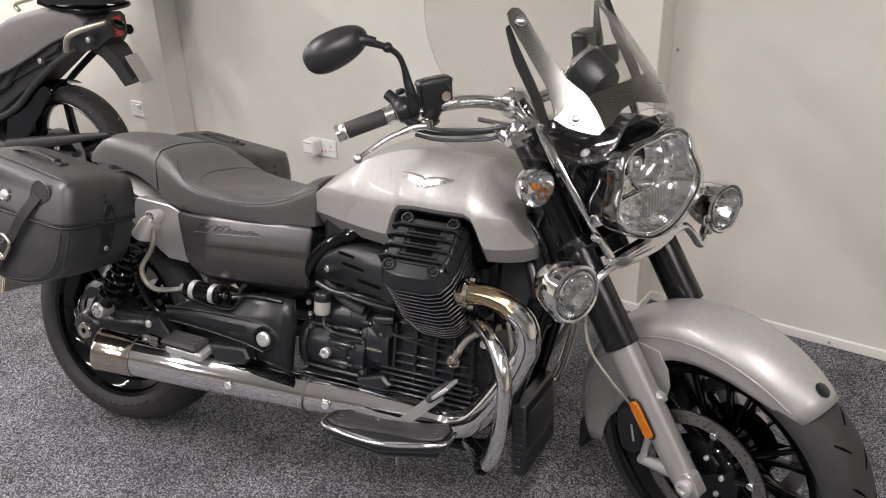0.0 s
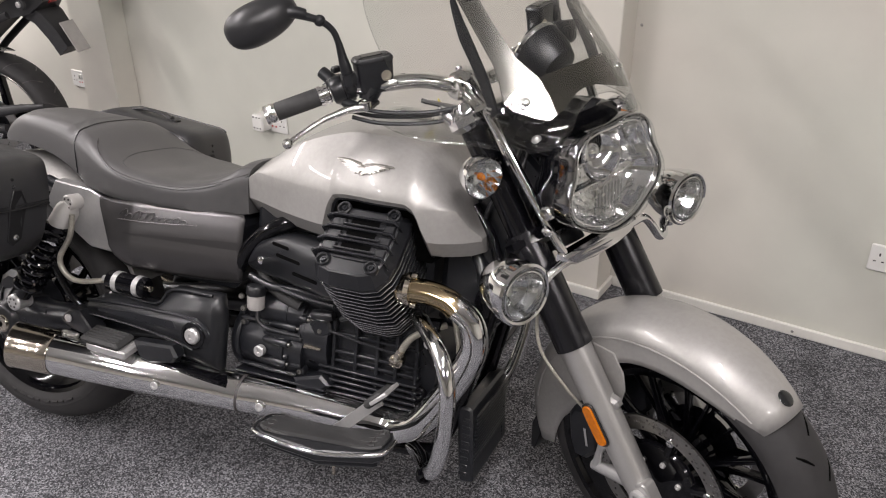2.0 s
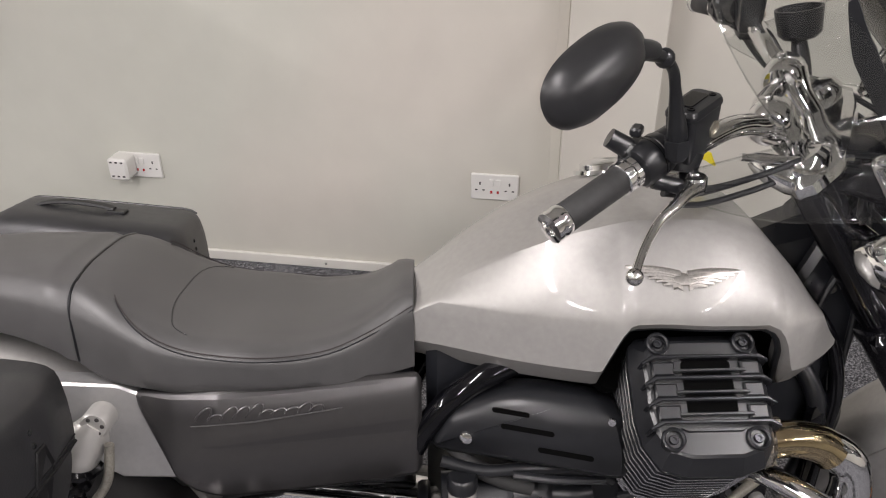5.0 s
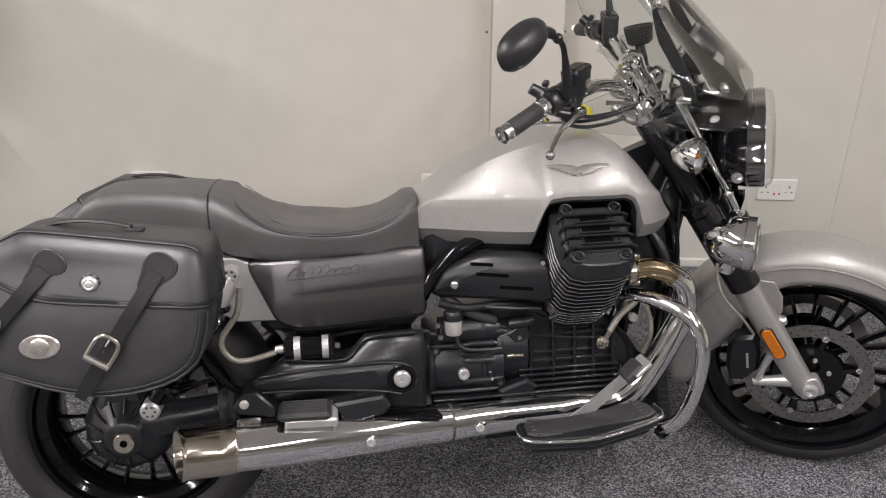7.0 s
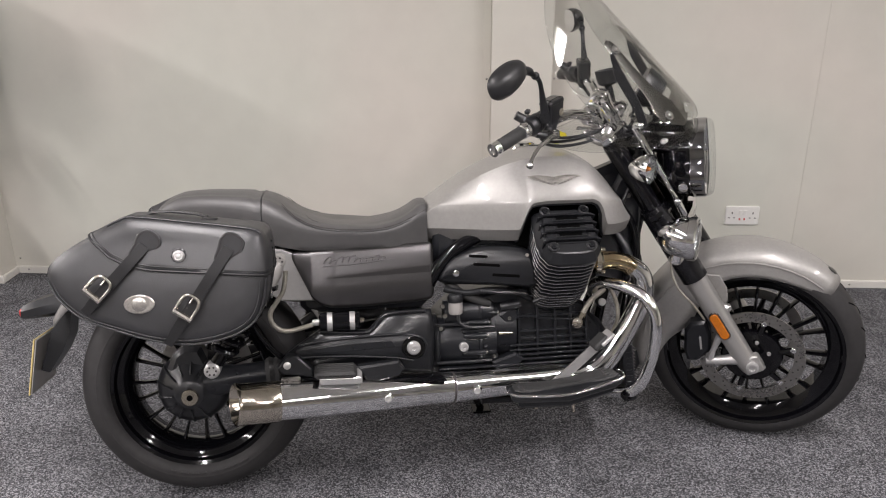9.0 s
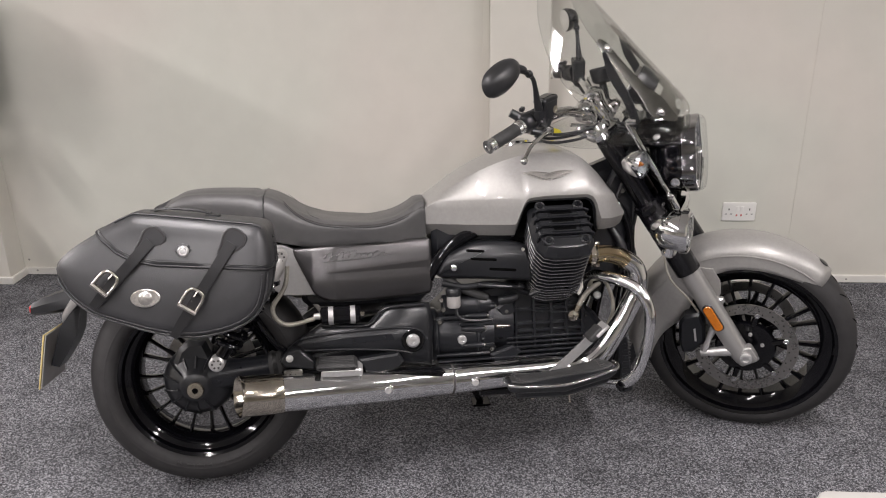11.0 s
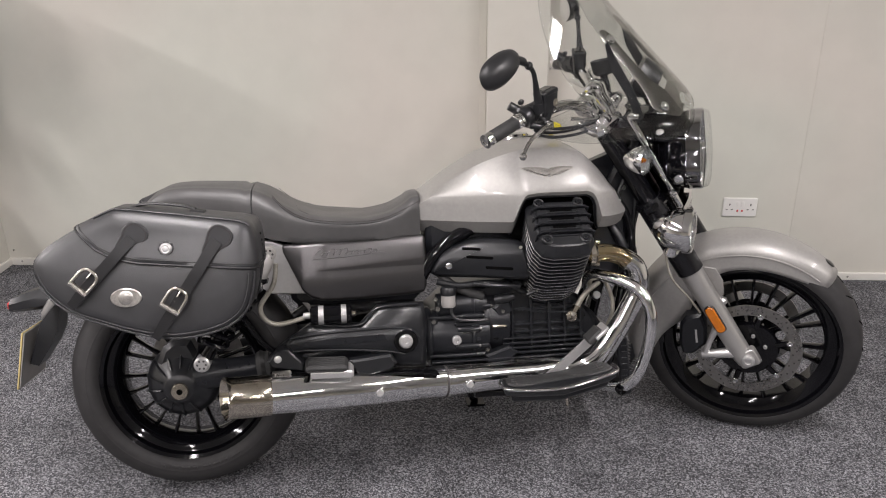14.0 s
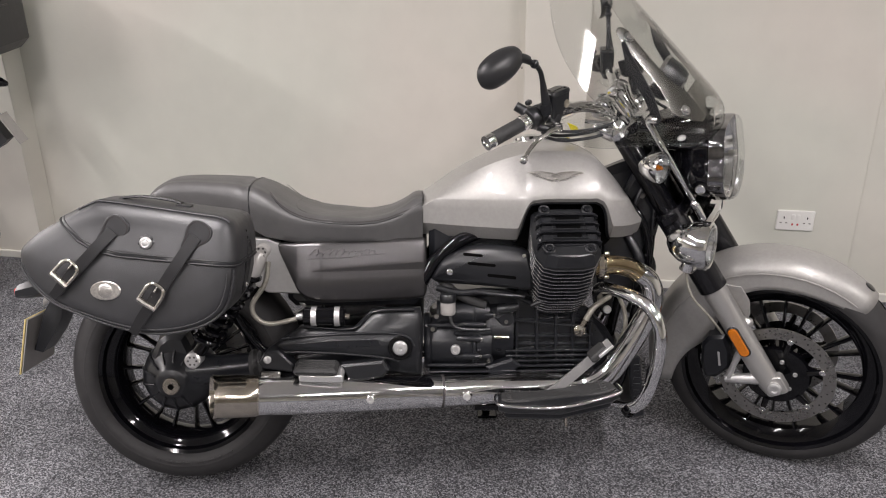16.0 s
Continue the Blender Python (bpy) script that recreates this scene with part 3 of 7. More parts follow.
# triple clamps
for z, r, m, nm in ((0.785, 0.050, GLOSB, "lower_triple_clamp"), (1.005, 0.040, CHROME, "upper_triple_clamp")):
    p = fork_at(z)
    pts = []
    for yy in (-0.165, -0.12, -0.06, 0, 0.06, 0.12, 0.165):
        f = 0.052 if abs(yy) < 0.10 else (0.046 if abs(yy) < 0.15 else 0.012)
        pts.append((yy, f))
    out = [(q, f) for q, f in pts] + [(q, -f * 0.9) for q, f in reversed(pts)]
    front(nm, prism(out, -0.018, 0.018, 0.011, to=lambda px, py, pz: p + Vector((pz * math.cos(RAKE) - py * math.sin(RAKE), px, pz * math.sin(RAKE) + py * math.cos(RAKE)))), m)
front("steering_head", tube([FOOT + AXIS * 0.86, FOOT + AXIS * 1.12], 0.04, 20, 1), ENGB)


# front mudguard
def guard(bm, R, w, a0, a1, n=28, m=14, lip=0.0, side=0.05):
    rings = []
    for k in range(n + 1):
        u = k / n
        a = radians(a0 + (a1 - a0) * u)
        wd = w * (1 - 0.28 * max(0, (u - 0.62) / 0.38) ** 2.2) * (1 - 0.12 * max(0, (0.2 - u) / 0.2))
        Ru = R - 0.034 * max(0, (u - 0.45) / 0.55) ** 1.3
        sd = side * key(u, [(0, 0.6), (0.12, 1.4), (0.3, 2.4), (0.45, 1.8), (0.6, 1.0), (0.85, 0.75), (1, 0.25)])
        row = []
        for j in range(2 * m + 1):
            v = j / m - 1
            x = wd * math.sin(math.pi / 2 * min(1, abs(v) * 1.35)) * math.copysign(1, v) if abs(v) < 0.74 else wd * math.copysign(1, v) * (1 + 0.03 * (abs(v) - 0.74))
            drop = (1 - math.cos(math.pi / 2 * min(1, abs(v) * 1.35))) * 0.042 + max(0, abs(v) - 0.74) / 0.26 * sd
            r = Ru - drop
            row.append((1.685 + r * math.cos(a), x, 0.318 + r * math.sin(a)))
        rings.append(row)
    return skin(rings, False, False, closed=False, bm=bm)


def thick(ob, t, off=-1):
    md = ob.modifiers.new("thickness", "SOLIDIFY")
    md.thickness, md.offset = t, off
    return ob


fender = thick(front("front_mudguard", guard(bmesh.new(), 0.368, 0.080, 196, 49), SILVER, None, "silver metallic front mudguard"), 0.003)
for s in (-1, 1):
    pts = []
    for k in range(18):
        u = 0.16 + 0.80 * k / 17
        a = radians(196 + (49 - 196) * u)
        wd = 0.080 * (1 - 0.28 * max(0, (u - 0.62) / 0.38) ** 2.2) + 0.001
        rl = 0.326 - 0.034 * max(0, (u - 0.45) / 0.55) ** 1.3
        pts.append((1.685 + rl * math.cos(a), wd * s, 0.318 + rl * math.sin(a)))
    front("pressed_line", tube(pts, 0.0022, 6, 1), SILVER, fender)
for s in (-1, 1):
    front("stay_plate", prism([(1.520, 0.585), (1.572, 0.583), (1.596, 0.545), (1.601, 0.505), (1.592, 0.470), (1.574, 0.488), (1.530, 0.550)], s * 0.0832, s * 0.0785, 0.0018), SILVER, fender)
badge_a = radians(54.5)
front("mudguard_badge", dome((1.685 + 0.3375 * math.cos(badge_a), 0, 0.318 + 0.3375 * math.sin(badge_a)), (math.cos(badge_a), 0, math.sin(badge_a)), 0.0158, 0.003), DARKGL, fender, "small round dark badge")
flap = front("mudflap", prism([(1.345, 0.29), (1.325, 0.25), (1.318, 0.17), (1.33, 0.17), (1.352, 0.23)], -0.065, 0.065, 0.002), MATTB, fender)

def facets(profile, c, axis, n):
    """A reflector bowl of flat mirror facets, each ring half a step round from the last."""
    ax = Vector(axis).normalized()
    u = ax.orthogonal().normalized()
    w = ax.cross(u)
    rings = [[Vector(c) + ax * h + max(r, 1e-4) * (math.cos(a) * u + math.sin(a) * w) for a in [2 * math.pi * (k + 0.5 * j) / n for k in range(n)]] for j, (h, r) in enumerate(profile)]
    bm = skin(rings, False, False)
    bmesh.ops.triangulate(bm, faces=bm.faces[:])
    return bm


# headlamp
HLO = [(0.0, 0.105), (0.045, 0.106), (0.085, 0.098), (0.108, 0.075), (0.118, 0.035), (0.136, 0.0), (0.140, -0.028), (0.125, -0.055), (0.085, -0.082), (0.045, -0.100), (0.0, -0.106)]
HLO = HLO + [(-a, b) for a, b in reversed(HLO[1:-1])]
HLS = [tuple(p) for p in catmull([(a, b, 0) for a, b in HLO], 3, True)]
HLS = [(p[0], p[1]) for p in HLS]
HC = Vector((1.455, 0, 0.910))
TILT_H = radians(6)


def hl(depth, scale, lift=0.0):
    return [HC + Vector((depth * math.cos(TILT_H) - (b * scale) * math.sin(TILT_H), a * scale, b * scale * math.cos(TILT_H) + depth * math.sin(TILT_H) + lift)) for a, b in HLS]


head = front("headlamp", skin([hl(-0.085, 0.30), hl(-0.080, 0.55), hl(-0.055, 0.78), hl(-0.02, 0.93), hl(0.014, 0.985)], True, False), GLOSB, None, "multi-lobed headlamp with dark chrome rim and clear lens")
front("rim", skin([hl(0.013, 0.93), hl(0.013, 0.985), hl(0.015, 1.0), hl(0.017, 1.003), hl(0.043, 1.006), hl(0.049, 1.006), hl(0.053, 0.998), hl(0.053, 0.975), hl(0.040, 0.95)], False, False), DARKCHR, head, "dark chrome headlamp rim", 24)
hrows = []
HDEP = [(0.95, 0.050), (0.90, 0.040), (0.84, 0.022), (0.76, 0.004), (0.66, -0.006), (0.55, -0.014), (0.44, -0.020), (0.33, -0.025), (0.22, -0.028), (0.1, -0.030)]
for k in range(20):
    sc = 0.95 - 0.85 * k / 19
    dep = float(np.interp(sc, *zip(*HDEP[::-1])))
    hrows.append([q + Vector((0.0009 * ((i // 2 * 7 + k * 5) % 3 - 1) if 0 < k < 19 else 0, 0, 0)) for i, q in enumerate(hl(dep, sc))])
front("reflector", skin(hrows, False, True), HEADREFL, head, "faceted bright reflector", 2)
for k in range(18):
    fy = -0.102 + 0.012 * k
    zt, zb = (0.066 if abs(fy) > 0.055 else -0.006), -0.074 + 2.6 * fy * fy
    rows = []
    for q in range(7):
        z = zb + (zt - zb) * q / 6
        dx = 0.006 - 0.038 * (1 - (fy / 0.125) ** 2) * (1 - ((z + 0.005) / 0.11) ** 2)
        rows.append([HC + Vector((dx + ox, fy + oy, z)) for ox, oy in ((0, -0.0058), (0.0022, -0.003), (0.003, 0), (0.0022, 0.003), (0, 0.0058))])
    if zt - zb > 0.01:
        front("reflector_strip", skin(rows, False, False, closed=False), HEADREFL, head, "", 50)
front("lens", skin([hl(0.051, 0.985), hl(0.058, 0.975), hl(0.065, 0.950), hl(0.070, 0.90), hl(0.073, 0.82), hl(0.076, 0.5), hl(0.077, 0.12)], False, True), LENS, head, "deep clear wraparound headlamp lens", 50)
front("lens_seam", tube(hl(0.046, 0.885) + hl(0.046, 0.885)[:1], 0.0016, 6, 1), REFL, head, "bright line round the inner reflector")
front("bulb_shield", dome(HC + Vector((-0.015, 0, 0.040)), (1, 0, 0.1), 0.020, 0.020), CHROME, head)
bc = HC + Vector((-0.010, 0, 0.044))
front("upper_bowl", lathe([(0.030, 0.054), (0.031, 0.051), (0.016, 0.046), (0.002, 0.036), (-0.006, 0.022), (-0.008, 0.0)], bc, (1, 0, 0.1), 36, caps=False), HEADREFL, head, "round upper reflector bowl")
front("bowl_ring", lathe([(0.024, 0.0555), (0.032, 0.0555), (0.033, 0.0535), (0.031, 0.0515)], bc, (1, 0, 0.1), 36, caps=False), CHROME, head)
front("divider", box(HC + Vector((0.010, 0, -0.010)), (0.020, 0.20, 0.004), 0.001), HEADREFL, head)
for k in range(9):
    fy = -0.040 + 0.010 * k
    front("lens_flute", box(HC + Vector((0.034, fy, -0.045 + 0.10 * fy * fy)), (0.003, 0.0035, 0.062 - 2.2 * fy * fy), 0.001), FLUTE, head)
for s in (-1, 1):
    front("side_boss", lathe([(0, 0.014), (0.016, 0.014), (0.02, 0.011), (0.02, 0)], HC + Vector((0.0, 0.124 * s, -0.035)), (0, s, 0), 16), CHROME, head)

# black yoke cover behind the headlamp
front("yoke_cover", skin([[Vector((x, a * w, 0.985 + b * h)) for a, b in HLS] for x, w, h in ((1.27, 0.62, 0.25), (1.33, 0.72, 0.42), (1.40, 0.74, 0.5), (1.445, 0.72, 0.5))]), GLOSB, None, "gloss black cover behind the headlamp")
for s in (-1, 1):
    front("cover_bolt", dome((1.395, 0.092 * s, 0.987), (0.2, s, 0.2), 0.014, 0.007), ALU)

# spot lamps, their rail and the front indicators
rail = [(1.440, -0.255, 0.708), (1.458, -0.238, 0.692), (1.467, -0.203, 0.702), (1.462, -0.160, 0.740), (1.468, -0.10, 0.762), (1.478, 0, 0.768), (1.468, 0.10, 0.762), (1.466, 0.150, 0.756), (1.468, 0.178, 0.728), (1.464, 0.212, 0.688), (1.455, 0.245, 0.676), (1.440, 0.264, 0.700)]
front("lamp_rail", tube(rail, 0.0095, 14, 6), CHROME, None, "bent chrome spot lamp rail")
front("rail_clamp", prism([(-0.115, -0.004), (-0.085, -0.017), (-0.03, -0.020), (0.03, -0.020), (0.085, -0.017), (0.115, -0.004), (0.112, 0.010), (0.06, 0.020), (-0.06, 0.020), (-0.112, 0.010)], 0.0, 0.028, 0.006, to=lambda a, d, b: Vector((1.448 + d + 0.014 * (1 - (a / 0.115) ** 2), a, 0.768 + b))), CHROME, None, "broad chrome lamp bracket")
for s in (-1, 1):
    c = Vector((1.420, 0.2545 * s + 0.0075, 0.772))
    ax = Vector((1, -0.11, 0.02))
    sp = front("spot_lamp", lathe([(-0.022, 0), (-0.020, 0.012), (-0.008, 0.031), (0.014, 0.047), (0.045, 0.056), (0.066, 0.056)], c, ax, 32, caps=False), CHROME, None, "round chrome spot lamp on a rail")
    front("rim", lathe([(0.064, 0.056), (0.066, 0.0605), (0.084, 0.0605), (0.088, 0.056), (0.086, 0.052)], c, ax, 32, caps=False), CHROME, sp)
    front("reflector", facets([(0.085, 0.052), (0.070, 0.047), (0.052, 0.036), (0.040, 0.022), (0.034, 0.0)], c, ax, 28), REFL, sp, "", 2)
    front("lens", dome(c + ax * 0.083, ax, 0.053, 0.011), LENS, sp, "fluted clear glass")
    front("inner_ring", lathe([(0.080, 0.0475), (0.086, 0.0475), (0.087, 0.0455), (0.084, 0.044)], c, ax, 32, caps=False), CHROME, sp)
    for k in range(20):
        a = math.pi * (k / 19 - 0.5)
        front("lens_flute", box(c + ax * 0.089 + Vector((0, 0.0405 * math.cos(a), 0.0405 * math.sin(a))), (0.0022, 0.011, 0.0026), 0.0006, Matrix.Rotation(a, 4, "X")), FLUTE, sp)
    front("bulb", dome(c + ax * 0.05, ax, 0.012, 0.014, n=12), CHROME, sp)
    front("stem", tube([c + Vector((0.035, 0, -0.05)), c + Vector((0.03, 0, -0.075))], [0.014, 0.017], 12, 1), CHROME, sp)
    # indicators
    ci = Vector((1.335, 0.204 * s, 0.950))
    ind = front("indicator", lathe([(-0.026, 0), (-0.024, 0.010), (-0.012, 0.025), (0.006, 0.035), (0.028, 0.0402), (0.038, 0.0402)], ci, (1, 0.25 * s, 0), 28, caps=False), CHROME, None, "round chrome indicator with clear lens and amber bulb")
    front("lens", dome(ci + Vector((0.036, 0.009 * s, 0)), (1, 0.25 * s, 0), 0.0395, 0.016), LENS, ind)
    front("reflector", facets([(0.037, 0.0395), (0.022, 0.032), (0.008, 0.021), (0.002, 0)], ci, (1, 0.25 * s, 0), 14), REFL, ind, "", 2)
    for k in range(6):
        front("lens_ridge", tube([ci + Vector((0.040 + 0.012 * (1 - abs(q) ** 2), 0.009 * s + 0.0105 * (k - 2.5), 0.035 * q * math.sqrt(max(0.1, 1 - ((k - 2.5) / 3.4) ** 2)))) for q in (-1, -0.5, 0, 0.5, 1)], 0.0011, 5, 2), LENS, ind)
    front("bulb", dome(ci + Vector((0.022, 0.005 * s, 0)), (1, 0.25 * s, 0), 0.0075, 0.016, n=12), AMBER, ind, "amber bulb")
    front("stalk", tube([ci + Vector((0.01, -0.02 * s, 0)), (1.32, 0.13 * s, 0.94)], 0.011, 10, 1), CHROME, ind)
    # chrome stays for the screen
    front("screen_stay", tube([(1.342, 0.149 * s, 1.052), (1.326, 0.146 * s, 1.052), (1.318, 0.142 * s, 1.043), (1.333, 0.139 * s, 1.016), (1.395, 0.124 * s, 0.905), (1.448, 0.108 * s, 0.806), (1.462, 0.098 * s, 0.775)], 0.0095, 12, 6), CHROME, None, "chrome screen stay tube")
    front("stay_knob", dome((1.440, 0.122 * s, 0.826), (0.3, s, 0), 0.012, 0.010, n=16), CHROME)


# clear screen
def scr_x(y, z):
    """The screen's surface: leant back, bowed sideways, steeper in its lower lobes."""
    d = max(0.0, 1.10 - z)
    low = 0.95 * d - 3.571 * min(d, 0.07) ** 2 - 0.5 * max(0.0, d - 0.07)
    wrap = 18.0 * max(0.0, abs(y) - 0.15) ** 2 * min(1.0, max(0.0, (1.12 - z) / 0.08))
    return 1.452 - 0.95 * (max(z, 1.10) - 1.084) + low - 2.7 * y * y - wrap


SCR = [(0.0, 1.475), (0.08, 1.462), (0.14, 1.43), (0.19, 1.375), (0.216, 1.335), (0.238, 1.29), (0.256, 1.24), (0.266, 1.19), (0.270, 1.14), (0.268, 1.09), (0.262, 1.040), (0.250, 1.010), (0.235, 0.998), (0.218, 1.000), (0.195, 1.002), (0.165, 0.996), (0.12, 1.0), (0.09, 1.018), (0.06, 1.050), (0.03, 1.064), (0.0, 1.068)]


def screen_sheet():
    """Rows across the screen from its lower to its upper edge, with the arch over the headlamp."""
    bm = bmesh.new()
    n, m = 64, 44
    right = catmull([(a, b, 0) for a, b in SCR], 8)
    up_t = sorted(((p.x, p.y) for p in right[:8 * 8 + 1]), key=lambda q: q[0])
    lo_t = sorted(((p.x, p.y) for p in right[8 * 8:]), key=lambda q: q[0])
    rings = []
    for i in range(n + 1):
        y = 0.2695 * math.sin(math.pi * (i / n - 0.5))
        a = abs(y)
        zt = float(np.interp(a, [q[0] for q in up_t], [q[1] for q in up_t]))
        zb = float(np.interp(a, [q[0] for q in lo_t], [q[1] for q in lo_t]))
        rings.append([(scr_x(y, zb + (zt - zb) * j / m), y, zb + (zt - zb) * j / m) for j in range(m + 1)])
    return skin(rings, False, False, closed=False, bm=bm)


screen = thick(front("windscreen", screen_sheet(), SCREEN, None, "tall clear curved plastic screen"), 0.003, 0)
screen.visible_shadow = False
edge = []
for p in catmull([(a, b, 0) for a, b in SCR], 4):
    edge.append((scr_x(p.x, p.y) + 0.0, p.x, p.y))
edge_full = [(x, -y, z) for x, y, z in edge[::-1]] + edge[1:]
front("screen_edge", tube(edge_full, 0.0012, 6, 1), SCREEN, screen)


# polished steel bracket plate behind the screen
ARM = [(0.104, 1.272), (0.114, 1.274), (0.127, 1.266), (0.133, 1.250), (0.138, 1.182), (0.142, 1.134), (0.151, 1.105), (0.161, 1.079), (0.155, 1.066), (0.135, 1.054), (0.1145, 1.0455), (0.098, 1.054), (0.0915, 1.085), (0.0905, 1.112), (0.104, 1.144), (0.105, 1.205), (0.1006, 1.262)]
BAND = [(-0.097, 1.054), (-0.075, 1.060), (-0.05, 1.068), (-0.025, 1.074), (0.0, 1.076), (0.025, 1.074), (0.05, 1.068), (0.075, 1.060), (0.097, 1.054), (0.0900, 1.112), (-0.0900, 1.112)]


def plate_x(y, z):
    a = min(1.0, max(0.0, (abs(y) - 0.090) / 0.107))
    return 1.427 - 0.078 * a - 0.95 * (z - 1.084)


front("screen_bracket_bridge", prism(BAND, 0.0, 0.0025, 0.0006, to=lambda y, d, z: Vector((plate_x(y, z) - d, y, z))), STEEL, None, "polished steel bridge between the bracket arms", 20)
for s in (-1, 1):
    pl = front("screen_bracket", prism(ARM, 0.0, 0.0025, 0.0006, to=lambda y, d, z: Vector((plate_x(y, z) - d, y * s, z))), STEEL, None, "polished steel screen bracket plate", 20)
    for y, z in ((0.115, 1.249), (0.132, 1.077)):
        q = Vector((plate_x(y, z) + 0.002, y * s, z))
        front("washer", lathe([(0, 0.014), (0.003, 0.013), (0.003, 0)], q, (0.7, 0.5 * s, 0.7), 20), CHROME, pl)
        front("screw", dome(q + Vector((0.002, 0.001 * s, 0.002)), (0.7, 0.5 * s, 0.7), 0.009, 0.006, n=16), CHROME, pl)
    arm = [(1.250, 0.150, 1.246), (1.270, 0.150, 1.193), (1.298, 0.150, 1.145), (1.322, 0.150, 1.102), (1.345, 0.150, 1.045)]
    arm = [Vector((x, y * s, z)) for x, y, z in arm]
    rings = []
    for p, wdt in zip(catmull(arm, 5), np.interp(range(21), [0, 6, 20], [0.005, 0.0135, 0.0115])):
        rings.append([p + Vector((dx * wdt * 0.75, dy * 0.003, dx * wdt * 0.65)) for dx, dy in ((-1, -1), (1, -1), (1, 1), (-1, 1))])
    front("screen_arm", skin(rings), MATTB, None, "black folded screen support arm")

# handlebar, risers, instrument
bar_r = [(1.165, 0.0, 1.045), (1.178, 0.05, 1.052), (1.182, 0.096, 1.060), (1.160, 0.13, 1.072), (1.140, 0.17, 1.082), (1.110, 0.235, 1.086), (1.075, 0.29, 1.084), (1.050, 0.322, 1.079)]
bar = [(x, -y, z) for x, y, z in bar_r[::-1]] + bar_r[1:]
front("handlebar", tube(bar, 0.0150, 14, 5), CHROME, None, "wide chrome handlebar")
for s in (-1, 1):
    rz = front("riser", tube([(1.232, 0.062 * s, 1.005), (1.205, 0.070 * s, 1.035), (1.186, 0.082 * s, 1.062)], [0.022, 0.024, 0.031], 18, 4), CHROME, None, "chrome handlebar riser")
    front("fork_cap", lathe([(0, 0.036), (0.012, 0.036), (0.022, 0.030), (0.026, 0.014), (0.026, 0)], fork_at(1.015, 0, 0.118 * s), AXIS, 24), CHROME, None, "chrome fork cap")
    front("chrome_bracket", tube([(1.172, 0.130 * s, 1.024), (1.195, 0.138 * s, 1.018), (1.225, 0.136 * s, 1.006), (1.245, 0.125 * s, 0.998)], [0.010, 0.020, 0.022, 0.012], 16, 4), CHROME)
    front("clamp", lathe([(-0.028, 0.016), (-0.027, 0.024), (-0.022, 0.0285), (-0.002, 0.030), (-0.0012, 0.0285), (0.0012, 0.0285), (0.002, 0.030), (0.022, 0.0285), (0.027, 0.024), (0.028, 0.016)], (1.183, 0.080 * s, 1.060), (0.05, 1, 0.12), 28), CHROME, rz)
    front("clamp_bolt", bolt((1.176, 0.080 * s, 1.0885), (-0.3, 0, 1), 0.007, 0.006), CHROME, rz)
    d = Vector((-0.057, 0.099 * s, -0.024)).normalized()
    g0 = Vector((1.050, 0.322 * s, 1.079))
    front("grip_collar", lathe([(-0.012, 0.018), (-0.010, 0.0205), (-0.003, 0.0205), (-0.002, 0.018), (0.002, 0.018), (0.003, 0.0205), (0.010, 0.0205), (0.012, 0.017)], g0, d, 24), CHROME)
    front("grip", lathe([(0.010, 0.0165), (0.012, 0.018), (0.098, 0.018), (0.100, 0.0165)], g0, d, 24), GRIPR, None, "black rubber handlebar grip")
    front("bar_end", lathe([(0.098, 0.018), (0.101, 0.0195), (0.108, 0.0195), (0.110, 0.018), (0.113, 0.018), (0.114, 0.0195), (0.120, 0.0190), (0.121, 0.011), (0.117, 0.010), (0.117, 0)], g0, d, 24), CHROME, None, "chrome bar end cap")
    sw = front("switch_block", lathe([(-0.066, 0.017), (-0.064, 0.023), (-0.056, 0.026), (-0.047, 0.0265), (-0.046, 0.0255), (-0.044, 0.0265), (-0.022, 0.027), (-0.016, 0.024), (-0.014, 0.018)], g0, d, 24), MATTB, None, "black handlebar switch block")
    front("switch_face", box(g0 - d * 0.036 + Vector((-0.016, 0, 0.004)), (0.030, 0.038, 0.040), 0.008, Matrix.Rotation(radians(30 * s), 4, "Z")), MATTB, sw)
    front("switch_button", dome(g0 - d * 0.044 + Vector((-0.028, -0.004 * s, 0.008)), (-1, 0, 0.2), 0.008, 0.006, n=12), MATTB, sw)
    front("switch_rocker", box(g0 - d * 0.040 + Vector((-0.018, 0, 0.034)), (0.014, 0.018, 0.012), 0.003), MATTB, sw)
    front("cable_boss", tube([g0 - d * 0.03 + Vector((0.012, 0, -0.022)), g0 - d * 0.045 + Vector((0.035, 0, -0.035))], 0.010, 10, 1), MATTB, sw)
    ea, eb = Vector((0.29, -0.957 * s, 0)), Vector((0.957, 0.29 * s, 0))
    rc = Vector((1.106, 0.238 * s, 0))
    rrings = []
    for hz_, k in ((1.073, 0.70), (1.076, 0.84), (1.086, 0.93), (1.110, 0.97), (1.130, 1.0), (1.1335, 0.99)):
        rrings.append([rc + ea * a + eb * b + Vector((0, 0, hz_)) for a, b in rounded(0.074 * k, 0.039 * k, 0.009 * k, 4)])
    rs = front("fluid_reservoir", skin(rrings), MATTB, None, "black brake fluid reservoir", 40)
    lrings = []
    for hz_, k in ((1.1335, 1.03), (1.1345, 1.06), (1.139, 1.06), (1.144, 0.97), (1.1445, 0.82)):
        lrings.append([rc + ea * a + eb * b + Vector((0, 0, hz_)) for a, b in rounded(0.074 * k, 0.039 * k, 0.010 * k, 4)])
    front("lid", skin(lrings), MATTB, rs, "", 30)
    for q in (-0.026, 0.026):
        front("lid_screw", bolt(rc + ea * q + eb * 0.009 + Vector((0, 0, 1.144)), (0, 0, 1), 0.0045, 0.002), GLOSB, rs)
